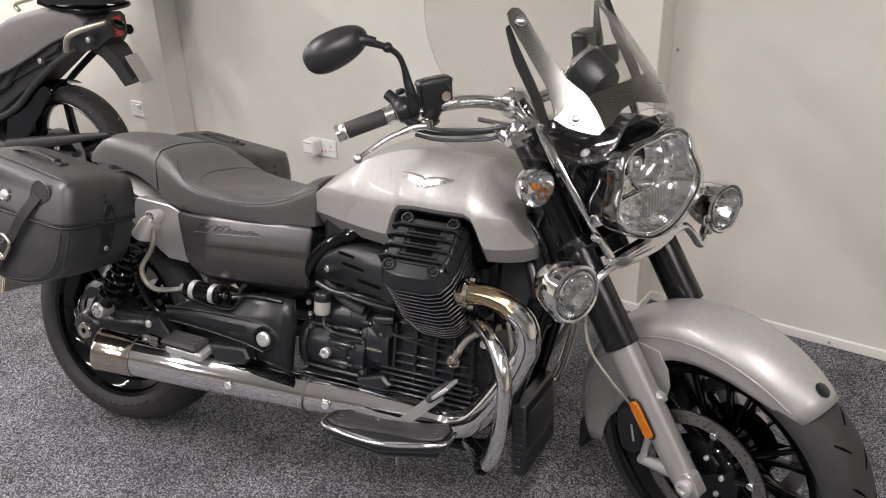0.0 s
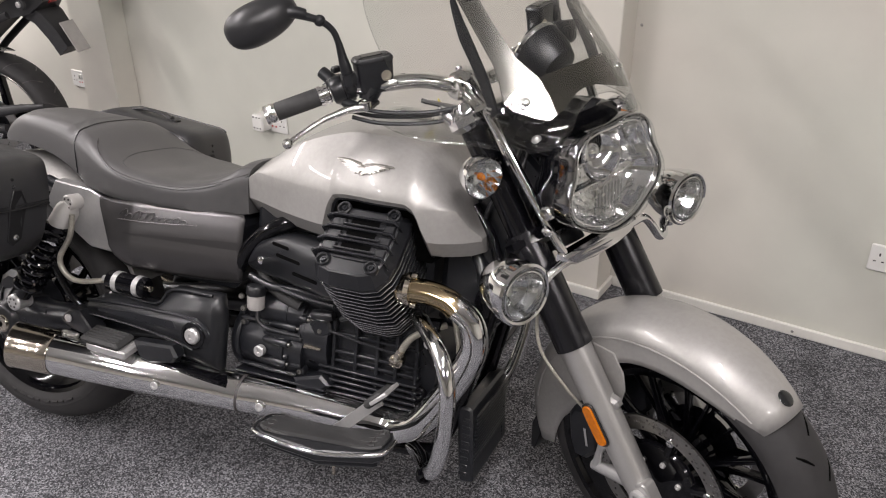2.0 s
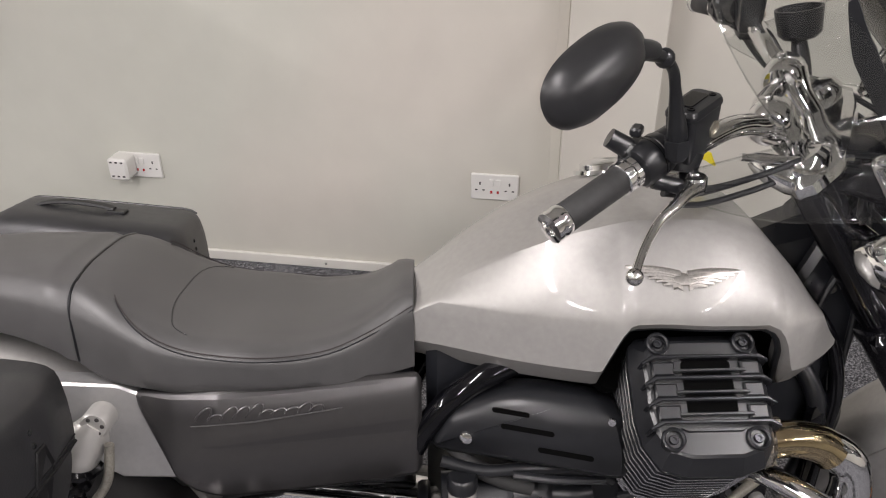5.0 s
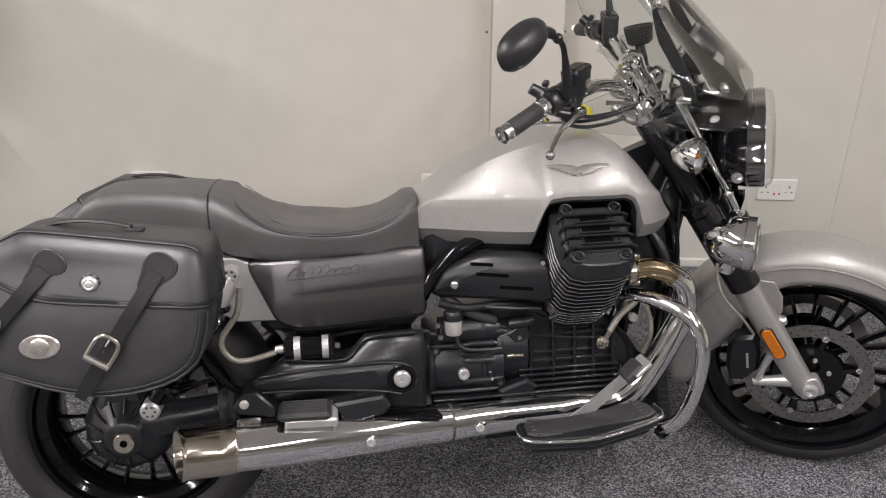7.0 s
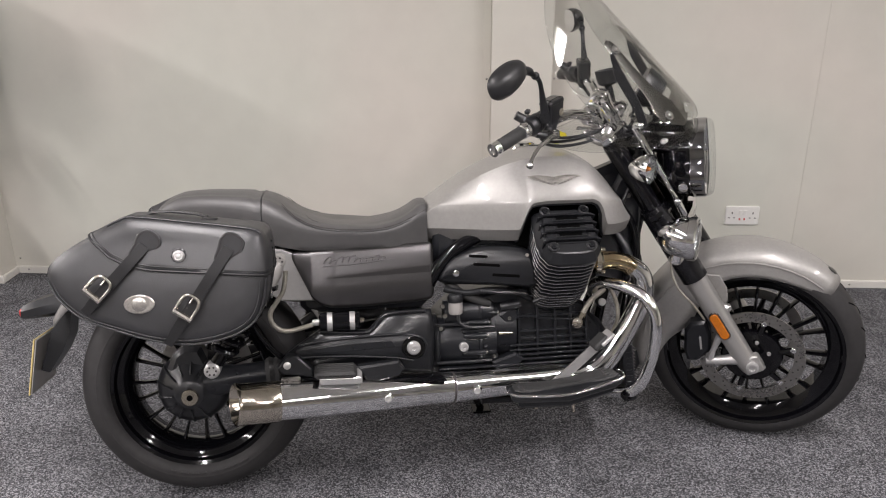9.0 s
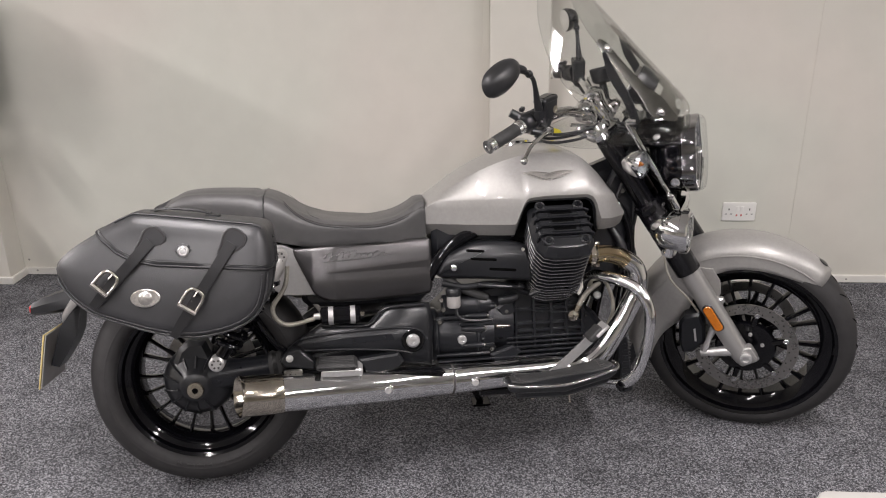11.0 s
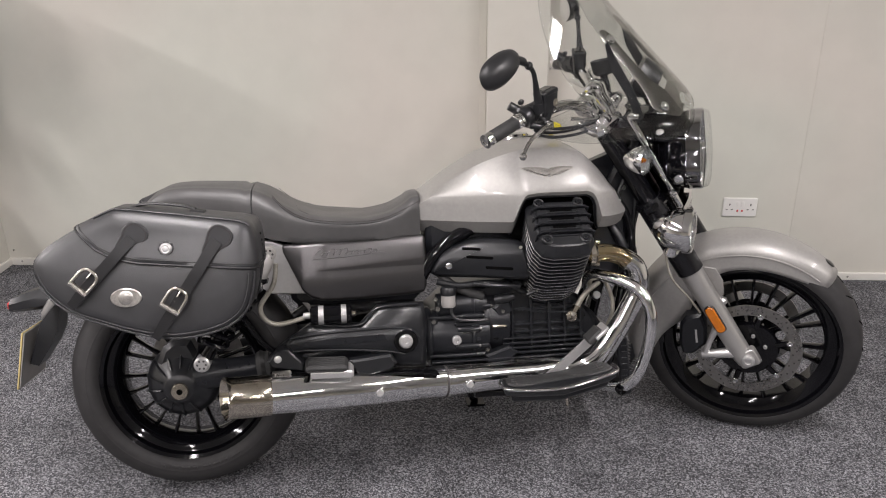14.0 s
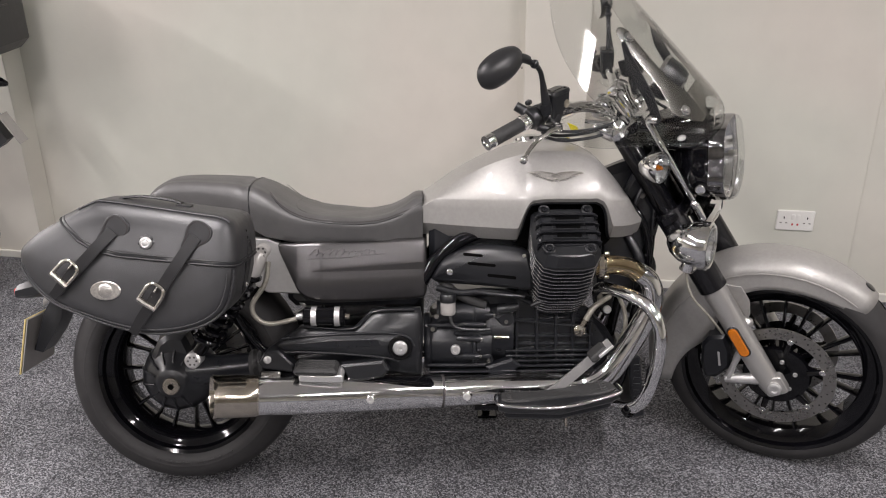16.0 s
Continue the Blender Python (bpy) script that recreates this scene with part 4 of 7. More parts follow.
    front("lid_plate", prism(rounded(0.044, 0.022, 0.004, 2), 0.0, 0.002, 0.0006, to=lambda px, py, pz: rc + ea * px + eb * (pz - 0.004) + Vector((0, 0, 1.1440 + py))), GLOSB, rs)
    front("sight_glass", lathe([(0, 0.0105), (0.003, 0.0105), (0.003, 0.007), (0.001, 0.006), (0.001, 0)], rc + ea * 0.018 + eb * 0.0180 + Vector((0, 0, 1.106)), eb, 20), WARMALU, rs)
    front("reservoir_neck", tube([rc + ea * -0.01 + Vector((0, 0, 1.08)), rc + ea * -0.022 + eb * 0.004 + Vector((0, 0, 1.060))], [0.022, 0.017], 14, 1), MATTB, rs)
    front("lever_clamp", tube([g0 - d * 0.062 + Vector((0, 0, 0.002)), g0 - d * 0.082 + Vector((0.004, 0, 0.004))], 0.0225, 18, 1), MATTB, rs)
    front("hose_union", tube([rc + ea * 0.036 + Vector((0, 0, 1.088)), rc + ea * 0.064 + Vector((0, 0, 1.092))], [0.009, 0.006], 10, 1), CHROME, rs)
    lv = [(1.128, 0.288 * s, 1.058), (1.118, 0.312 * s, 1.060), (1.112, 0.335 * s, 1.057), (1.100, 0.365 * s, 1.050), (1.094, 0.405 * s, 1.038), (1.094, 0.444 * s, 1.027)]
    lever = front("lever", tube(lv, [0.0085, 0.0085, 0.0068, 0.0054, 0.005, 0.005], 12, 5), POLAL, None, "polished aluminium lever with ball end")
    front("ball", lathe([(-0.010 * math.cos(a), 0.010 * math.sin(a)) for a in [math.pi * k / 10 for k in range(11)]], lv[-1], (0, 1, 0), 16), POLAL, lever)
    front("pivot", lathe([(-0.010, 0.013), (0.006, 0.013), (0.008, 0.011), (0.008, 0.006), (0.006, 0.005), (0.006, 0)], (1.124, 0.282 * s, 1.062), (0, 0, 1), 18), POLAL, lever)
    front("pivot_bracket", prism([(-0.030, -0.012), (0.004, -0.016), (0.018, -0.008), (0.020, 0.008), (0.006, 0.016), (-0.030, 0.012)], -0.004, 0.004, 0.0015, to=lambda px, py, pz: Vector((1.118 + px * 0.35 + pz, (0.270 + px * 0.9) * s, 1.055 + py))), MATTB, lever)
    front("starter_pod", tube([g0 - d * 0.030 + Vector((-0.020, 0, 0.016)), g0 - d * 0.030 + Vector((-0.042, 0.006 * s, 0.030))], [0.013, 0.012], 14, 1), MATTB, sw)
    front("housing_split", lathe([(-0.0405, 0.0272), (-0.0395, 0.0272)], g0, d, 24, caps=False), SHADEB, sw)
    for q in (-0.054, -0.026):
        front("housing_screw", bolt(g0 - d * -q + Vector((0.008, 0, -0.024)), (0.3, 0, -1), 0.004, 0.004), DISC, sw)
    # mirror
    stem = front("mirror_stem", tube([(1.100, 0.292 * s, 1.095), (1.099, 0.296 * s, 1.130), (1.096, 0.298 * s, 1.154), (1.093, 0.301 * s, 1.184), (1.090, 0.309 * s, 1.208), (1.083, 0.330 * s, 1.228), (1.072, 0.370 * s, 1.247)], [0.0115, 0.0115, 0.0090, 0.0064, 0.0062, 0.0066, 0.0085], 12, 5), MATTB, None, "black mirror stem and head")
    front("stem_nut", tube([(1.100, 0.293 * s, 1.100), (1.099, 0.295 * s, 1.122)], 0.015, 6, 1), MATTB, stem)
    mc = Vector((1.036, 0.419 * s, 1.240))
    fwd = Vector((0.88, 0.45 * s, 0.16)).normalized()
    lat = Vector((0.47, -0.82 * s, 0.33)).normalized()
    lat = (lat - fwd * lat.dot(fwd)).normalized()
    upv = fwd.cross(lat)
    upv = upv if upv.z > 0 else -upv
    rings = []
    for dep, sc in ((0.034, 0.05), (0.032, 0.35), (0.025, 0.66), (0.012, 0.90), (0.0, 1.0), (-0.008, 0.99), (-0.010, 0.94)):
        row = []
        for k in range(36):
            a = 2 * math.pi * k / 36
            ca, sa = math.cos(a), math.sin(a)
            wd = 0.0695 * math.copysign(abs(ca) ** 0.88, ca)
            ht = 0.0372 * math.copysign(abs(sa) ** 0.85, sa) * (1 - 0.13 * ca)
            row.append(mc + lat * (wd * sc) + upv * (ht * sc) + fwd * dep)
        rings.append(row)
    front("mirror_head", skin(rings), MIRB, stem, "black teardrop mirror shell")
    front("mirror_glass", skin([[q - fwd * 0.0012 for q in [mc + (p - mc - fwd * -0.010) * 0.98 + fwd * -0.010 for p in rings[-1]]], [mc + fwd * -0.0114 + (p - mc - fwd * -0.010) * 0.5 for p in rings[-1]]], True, True), CHROME, stem, "mirror glass")
    front("knuckle", lathe([(-0.011 * math.cos(a), 0.011 * math.sin(a)) for a in [math.pi * k / 8 for k in range(9)]], (1.084, 0.328 * s, 1.227), (0, 1, 0), 14), MATTB, stem)
    front("mirror_collar", tube([(1.077, 0.352 * s, 1.243), (1.070, 0.372 * s, 1.250), (1.058, 0.396 * s, 1.252)], [0.0095, 0.0115, 0.015], 12, 4), MATTB, stem)
front("instrument", lathe([(0, 0.02), (0.004, 0.040), (0.03, 0.052), (0.062, 0.056), (0.066, 0.056)], (1.372, 0, 1.098), (-0.75, 0, 0.38), 32), MATTB, None, "round black instrument pod")
front("instrument_ring", lathe([(0.064, 0.056), (0.070, 0.058), (0.074, 0.056), (0.074, 0.052)], (1.372, 0, 1.098), (-0.75, 0, 0.38), 32, caps=False), CHROME)
front("instrument_glass", dome((1.372 - 0.068 * 0.892, 0, 1.098 + 0.068 * 0.452), (-0.75, 0, 0.38), 0.053, 0.004), DARKGL)
# cables from the switches to the steering head
for s in (-1, 1):
    for k, (dz, dx) in enumerate(((0.0, 0.0), (-0.012, 0.012), (0.012, 0.02))):
        front("control_cable", tube([(1.09 + dx, 0.30 * s, 1.050 + dz), (1.12 + dx, 0.255 * s, 1.030 + dz), (1.17 + dx, 0.18 * s, 1.018 + dz), (1.23 + dx, 0.12 * s, 1.025 + dz), (1.30 + dx, 0.07 * s, 1.01 + dz)], 0.0042, 8, 6), MATTB)
    front("chrome_cable_guide", tube([(1.16, 0.17 * s, 1.045), (1.22, 0.14 * s, 1.035), (1.29, 0.10 * s, 1.028)], 0.0055, 8, 5), CHROME)
cup = front("drink_holder", lathe([(-0.025, 0.0), (-0.025, 0.026), (-0.018, 0.033), (0.018, 0.037), (0.022, 0.037), (0.022, 0.033), (-0.012, 0.029), (-0.012, 0)], (1.186, 0.216, 1.098), (-0.2, 0.1, 1), 28), MATTB, None, "small black round clip-on holder")
front("holder_stalk", tube([(1.19, 0.212, 1.07), (1.20, 0.19, 1.04), (1.205, 0.165, 1.02)], [0.012, 0.015, 0.018], 12, 4), MATTB, cup)
front("yellow_tag", box((1.100, -0.070, 0.992), (0.002, 0.046, 0.026), 0.0005, Matrix.Rotation(radians(50), 4, "Z") @ Matrix.Rotation(radians(-25), 4, "Y")), YELLOW, None, "small yellow plastic tag")

# ---- tank ----
T_ZC = [(0.655, 0.806), (0.70, 0.836), (0.753, 0.872), (0.839, 0.917), (0.924, 0.944), (1.0, 0.952), (1.06, 0.946), (1.117, 0.922), (1.162, 0.876), (1.204, 0.812), (1.240, 0.755)]
T_YR = [(0.655, 0.066), (0.70, 0.085), (0.75, 0.105), (0.85, 0.135), (0.95, 0.150), (1.05, 0.157), (1.12, 0.156), (1.20, 0.146), (1.24, 0.128)]
T_ZR = [(0.655, 0.782), (0.70, 0.812), (0.732, 0.834), (0.812, 0.878), (0.891, 0.908), (0.971, 0.924), (1.04, 0.924), (1.10, 0.910), (1.15, 0.868), (1.204, 0.798), (1.240, 0.742)]
T_YW = [(0.655, 0.088), (0.72, 0.122), (0.80, 0.163), (0.90, 0.198), (0.96, 0.215), (1.05, 0.231), (1.12, 0.229), (1.165, 0.210), (1.21, 0.171), (1.24, 0.138)]
T_ZB = [(0.655, 0.700), (0.80, 0.697), (0.900, 0.695), (0.910, 0.697), (0.918, 0.725), (0.930, 0.775), (0.945, 0.794), (1.0, 0.799), (1.105, 0.799), (1.122, 0.790), (1.134, 0.765), (1.143, 0.720), (1.150, 0.702), (1.19, 0.699), (1.22, 0.701), (1.24, 0.708)]


def tank_row(x, side=16):
    """One half cross-section of the tank, from the middle of its top to its lower lip, as (y, z)."""
    zc, yr, zr, yw, zb = key(x, T_ZC), key(x, T_YR), key(x, T_ZR), key(x, T_YW), key(x, T_ZB)
    arch = min(1.0, max(0.0, (zb - 0.712) / 0.06)) if x < 1.16 else 0.0
    face = 0.034 * (1 - arch) + 0.009 * arch
    ze = min(zb + face, zr - 0.004)
    zw = max(ze + 0.008, min(0.80, zr - 0.01))
    soft = 0.25 * min(1.0, max(0.0, (x - 1.0) / 0.13))
    row = [(yr * k / 6, zc - (zc - zr) * (k / 6) ** (1.25 + 0.95 * soft)) for k in range(7)]
    for k in range(1, side + 1):
        u = k / side
        row.append((yr + (yw - yr) * (1 - (1 - u) ** (1.55 + 0.75 * soft)), zr + (zw - zr) * u ** (1 + 0.25 * soft)))
    ye = yw - 0.008 * (1 - arch) * (zw - ze) / 0.06
    row += [(yw + (ye - yw) * k / 3, zw + (ze - zw) * k / 3) for k in (1, 2)] + [(ye, ze)]
    yb = ye - 0.034 * (1 - arch) - 0.009 * arch
    row += [(yb + (ye - yb) * 0.5, (ze + zb) / 2), (yb, zb), (yb - 0.008, zb - 0.001), (yb - 0.035, zb + 0.008)]
    return row


def tank_side(x, z, out=0.0):
    """A place on the tank's right flank."""
    row = tank_row(x)[6:24]
    y = float(np.interp(-z, [-q[1] for q in row], [q[0] for q in row]))
    return Vector((x, -(y + out), z))


stations = sorted(set([round(0.655 + 0.0225 * k, 4) for k in range(27)] + [0.905, 0.91, 0.914, 0.918, 0.922, 0.926, 0.932, 0.94, 1.12, 1.128, 1.134, 1.14, 1.146, 1.152, 1.16, 1.24]))
rings = []
for x in stations:
    h = tank_row(x)
    rings.append([(x, y, z) for y, z in h[::-1]] + [(x, -y, z) for y, z in h[1:]])
tank = part("fuel_tank", skin(rings, True, True, closed=False), SILVER, bike, "silver metallic fuel tank with arched cut-outs over the cylinders", 27)
# matt black tubes draw the dark shadow gap inside the arch
for s in (-1, 1):
    pts = []
    for x in stations:
        if 0.895 <= x <= 1.152:
            r = tank_row(x)
            pts.append((x, -s * (r[-2][0] - 0.004), r[-2][1] - 0.0))
    part("arch_shadow_lip", tube(pts, 0.006, 8, 1), MATTB, tank)
cap = part("filler_cap", lathe([(0, 0.050), (0.010, 0.050), (0.016, 0.044), (0.018, 0.030), (0.020, 0.028), (0.020, 0)], (0.972, 0.075, 0.942), (-0.05, 0.15, 1), 32), CHROME, tank, "round chrome filler cap")
part("cap_ring", lathe([(0, 0.060), (0.006, 0.058), (0.006, 0.050)], (0.972, 0.075, 0.938), (-0.05, 0.15, 1), 32), CHROME, tank)
part("tank_badge_strip", box((1.02, 0, 0.953), (0.10, 0.03, 0.006), 0.002), CHROME, tank)


# spread-wing badge on the flank, as plain feather shapes
def blade(s, x0, z0, x1, z1, w0, w1, out):
    rings = []
    for k in range(5):
        t = k / 4
        x, z = x0 + (x1 - x0) * t, z0 + (z1 - z0) * t + 0.003 * math.sin(math.pi * t)
        w = w0 + (w1 - w0) * t
        rings.append([tank_side(x, z + w * 0.5, 0.0005), tank_side(x, z + w * 0.3, out), tank_side(x, z - w * 0.3, out), tank_side(x, z - w * 0.5, 0.0005)])
    bm = skin(rings, True, True)
    return bm if s < 0 else mirrored(bm)


for s in (-1, 1):
    cx, cz = 1.002, 0.866
    bd = part("tank_badge", blade(s, cx - 0.014, cz - 0.008, cx + 0.014, cz - 0.007, 0.018, 0.010, 0.005), PEWTER, tank, "raised spread-wing metal badge")
    for sg in (-1, 1):
        for k in range(6):
            part("feather", blade(s, cx + sg * 0.004, cz + 0.001 - 0.0028 * k, cx + sg * (0.068 - 0.0085 * k), cz + 0.005 - 0.0030 * k, 0.0080, 0.0034, 0.0034 + 0.0004 * k), PEWTER, bd)

# ---- seat ----
S_ZT = [(-0.115, 0.780), (-0.086, 0.806), (-0.05, 0.838), (0.002, 0.860), (0.055, 0.862), (0.109, 0.860), (0.16, 0.857), (0.202, 0.853), (0.235, 0.845), (0.264, 0.830), (0.30, 0.805), (0.34, 0.783), (0.38, 0.769), (0.42, 0.761), (0.50, 0.759), (0.55, 0.767), (0.584, 0.777), (0.62, 0.795), (0.648, 0.812), (0.664, 0.812)]
S_W = [(-0.115, 0.040), (-0.08, 0.072), (0.0, 0.102), (0.10, 0.120), (0.20, 0.142), (0.26, 0.158), (0.34, 0.170), (0.44, 0.172), (0.54, 0.155), (0.62, 0.120), (0.664, 0.094)]
S_ZB = [(-0.115, 0.768), (0.0, 0.778), (0.10, 0.768), (0.20, 0.738), (0.26, 0.708), (0.36, 0.692), (0.50, 0.692), (0.664, 0.694)]


def seat_row(x):
    zt, w, zb = key(x, S_ZT), key(x, S_W), key(x, S_ZB)
    h = zt - zb
    dish = 0.012 * max(0.0, 1 - abs(x - 0.42) / 0.16)
    roll = 0.30 if x > 0.25 else 0.34
    row = []
    for k in range(9):
        t = k / 8
        row.append((w * 0.74 * t, zt + dish * (t ** 2) - 0.010 * t ** 3))
    z1 = row[-1][1]
    for k in range(1, 9):
        a = math.pi / 2 * k / 8
        row.append((w * 0.74 + w * 0.26 * math.sin(a), z1 - h * roll * (1 - math.cos(a))))
    for k in range(1, 5):
        row.append((w * (1 - 0.06 * k / 4), z1 - h * roll - (h * (1 - roll) - 0.010) * k / 4))
    row += [(w * 0.90, zb), (w * 0.6, zb - 0.002)]
    return row


rings = []
for k in range(61):
    x = -0.115 + 0.779 * k / 60
    groove = 0.005 * math.exp(-((x - 0.198) / 0.006) ** 2)
    h = [(y * (1 - groove * 2), z - groove) for y, z in seat_row(x)]
    rings.append([(x, y, z) for y, z in h[::-1]] + [(x, -y, z) for y, z in h[1:]])
seat = part("seat", skin(rings, True, True, closed=False), VINYL, bike, "black stepped vinyl seat with stitched seams", 50)


def seat_line(pts, r, n=6):
    """Stitching along the seat's surface: (x, share of the way down the half section)."""
    out = []
    for x, u in pts:
        row = seat_row(x)
        i = u * (len(row) - 1)
        a, b = row[int(i)], row[min(int(i) + 1, len(row) - 1)]
        f = i - int(i)
        out.append((x, a[0] + (b[0] - a[0]) * f, a[1] + (b[1] - a[1]) * f))
    return out


for s in (-1, 1):
    seam = [(x, -y * s * -1, z) for x, y, z in seat_line([(0.664, 0.62), (0.60, 0.64), (0.54, 0.66), (0.46, 0.68), (0.38, 0.66), (0.335, 0.62), (0.305, 0.575), (0.287, 0.52), (0.275, 0.46), (0.268, 0.40)], 0)]
    part("seam", tube(seam, 0.0011, 6, 5), MATTB, seat)
    part("stitching", tube([(x, y * 1.0, z + 0.006) for x, y, z in seam], 0.0008, 5, 5), STITCH, seat)
    seam2 = [(x, y * s, z) for x, y, z in seat_line([(0.362, 0.44), (0.340, 0.36), (0.327, 0.2), (0.325, 0.0)], 0)]
    part("seam", tube(seam2, 0.0010, 6, 5), MATTB, seat)
    part("stitching", tube([(x - 0.006, y, z + 0.0004) for x, y, z in seam2], 0.0008, 5, 5), STITCH, seat)
    pip = [(x, y * s, z) for x, y, z in seat_line([(0.214, u) for u in (0.0, 0.2, 0.35, 0.5, 0.65, 0.8, 0.9)], 0)]
    part("piping", tube(pip, 0.0022, 6, 4), MATTB, seat)

# ---- side panels, tail and rear mudguard ----
COVER_LOW = [(0.282, 0.688), (0.292, 0.664), (0.305, 0.635), (0.318, 0.602), (0.330, 0.577), (0.344, 0.558), (0.360, 0.546), (0.382, 0.538), (0.410, 0.5345), (0.50, 0.532), (0.62, 0.532), (0.658, 0.534), (0.668, 0.540), (0.6735, 0.556)]
COVER_TOP = [(0.282, 0.690), (0.292, 0.694), (0.40, 0.697), (0.655, 0.699), (0.668, 0.697), (0.6735, 0.688)]


def panel_in(x, z):
    """How far the side panel draws in towards the tank and leans over at its upper edge."""
    return -0.175 * max(0.0, x - 0.40) - 0.16 * max(0.0, z - 0.60)


def cover(s):
    """Rows up the panel's face; a facet below the script widens towards the tank."""
    rows = []
    for k in range(61):
        u = k / 60
        x = 0.2825 + 0.391 * (0.5 - 0.5 * math.cos(math.pi * u) if u < 0.12 or u > 0.88 else u)
        zb = float(np.interp(x, *zip(*COVER_LOW)))
        zt = max(zb + 0.002, float(np.interp(x, *zip(*COVER_TOP))))
        zc = 0.622 + 0.016 * (x - 0.4)
        grow = min(1.0, max(0.0, (x - 0.375) / 0.28))
        w = 0.0012 + 0.0085 * grow
        slope = (float(np.interp(x + 0.002, *zip(*COVER_LOW))) - float(np.interp(x - 0.002, *zip(*COVER_LOW)))) / 0.004
        e = math.sin(math.pi / 2 * min(1, max(0, (x - 0.25) / 0.17)))
        marks = [zb, zb + 0.002, zb + 0.005, zb + 0.010]
        marks += [zb + 0.010 + (zc - w - zb - 0.010) * q / 5 for q in range(1, 5)]
        marks += [zc - w - 0.001, zc - w + 0.001, zc + w - 0.001, zc + w + 0.001]
        marks += [zc + w + 0.001 + (zt - 0.010 - zc - w - 0.001) * q / 5 for q in range(1, 5)]
        marks += [zt - 0.010, zt - 0.005, zt - 0.002, zt]
        row = []
        for q, z in enumerate(marks):
            z = min(zt, max(zb, z)) if zb < zc - w - 0.012 else zb + (zt - zb) * q / (len(marks) - 1)
            edge = min((z - zb) / math.hypot(1, slope), zt - z, max(0.0, 0.6735 - x))
            lip = 0.007 * max(0.0, 1 - edge / 0.010) ** 2
            step = 0.0052 * grow ** 0.6 * min(1.0, max(0.0, (z - zc + w) / (2 * w)))
            low = 0.012 * max(0.0, (0.585 - z) / 0.052) ** 1.5
            row.append((x, s * (0.159 + 0.022 * e + step + panel_in(x, z) - lip - low - 0.004 * max(0.0, (z - 0.672) / 0.026)), z))
        rows.append(row)
    return skin(rows, False, False, closed=False)


for s in (-1, 1):
    cv = thick(part("side_panel", cover(s), GUNM, bike, "dark grey side panel with raised script", 16), 0.028)
    # raised cursive flourish, drawn as one run of loops
    run = []
    tall = (0.017, 0.008, 0.016, 0.015, 0.017, 0.008, 0.008, 0.008, 0.012, 0.008)
    for q in range(len(tall) * 14 + 1):
        i, a = min(q // 14, len(tall) - 1), 2 * math.pi * (q - 14 * min(q // 14, len(tall) - 1)) / 14
        lz = tall[i] * (1 - math.cos(a)) * 0.5
        xx, zz = 0.372 + 0.0166 * (i + a / (2 * math.pi)) - 0.0040 * math.sin(a) + 0.62 * lz, 0.662 + lz
        run.append((xx, s * (0.1872 + panel_in(xx, zz) - 0.0015 * max(0, (zz - 0.672) / 0.010)), zz))
    part("script_flourish", tube(run, 0.0015, 6, 1), GUNM, cv)
    part("script_underline", tube([*[(x, s * (0.1865 + panel_in(x, z)), z) for x, z in ((0.366, 0.654), (0.45, 0.655), (0.565, 0.662))]], [0.0008, 0.0014, 0.0008], 5, 4), GUNM, cv)
    part("silver_tail_panel", prism([(0.15, 0.71), (0.262, 0.702), (0.290, 0.690), (0.318, 0.610), (0.345, 0.556), (0.255, 0.560), (0.19, 0.60), (0.12, 0.65)], s * 0.148, s * 0.110, 0.003), ALU, bike, "bright silver tail panel")

# rear mudguard and tail
rings = []
for k in range(25):
    a = radians(20 + 128 * k / 24)
    R = 0.385 + 0.02 * math.sin(a)
    rings.append([(R * math.cos(a) * (1.05 if k > 16 else 1), y, 0.345 + (R - dr) * math.sin(a)) for y, dr in ((-0.115, 0.07), (-0.112, 0.03), (-0.09, 0.008), (-0.04, 0), (0.04, 0), (0.09, 0.008), (0.112, 0.03), (0.115, 0.07))])
thick(part("rear_mudguard", skin(rings, False, False, closed=False), SILVER, bike, "silver rear mudguard under the seat"), 0.003)
tail = part("tail_unit", skin([[(x, y * w, z0 + b * h) for y, b in ((-1, -0.6), (-1, 0.3), (-0.7, 1), (0.7, 1), (1, 0.3), (1, -0.6), (0.7, -1), (-0.7, -1))] for x, w, z0, h in ((-0.28, 0.05, 0.60, 0.04), (-0.36, 0.055, 0.565, 0.030), (-0.42, 0.060, 0.555, 0.024), (-0.455, 0.055, 0.548, 0.018))]), MATTB, bike, "black tail unit with number plate holder")
part("tail_lamp", box((-0.457, 0, 0.548), (0.012, 0.09, 0.022), 0.004), REDP, tail, "red rear lamp")
hold = part("plate_bracket", skin([[(x, y * w, z) for x, y, z in ((xa, -1, za), (xb, -1, zb), (xb, 1, zb), (xa, 1, za))] for xa, za, xb, zb, w in ((-0.325, 0.565, -0.350, 0.56, 0.030), (-0.342, 0.47, -0.386, 0.49, 0.042), (-0.362, 0.43, -0.402, 0.44, 0.044), (-0.400, 0.375, -0.423, 0.382, 0.040))]), MATTB, bike, "black number plate bracket")
part("number_plate", box((-0.427, 0, 0.406), (0.004, 0.19, 0.158), 0.0012, Matrix.Rotation(radians(10), 4, "Y")), PLATEY, hold, "yellow rear number plate seen edge on")
part("plate_backing", box((-0.422, 0, 0.406), (0.003, 0.186, 0.154), 0.0012, Matrix.Rotation(radians(10), 4, "Y")), FLUID, hold)
for s in (-1, 1):
    part("tail_strut", tube([(-0.05, 0.10 * s, 0.74), (-0.20, 0.07 * s, 0.66), (-0.32, 0.04 * s, 0.575)], 0.012, 10, 4), MATTB, bike)


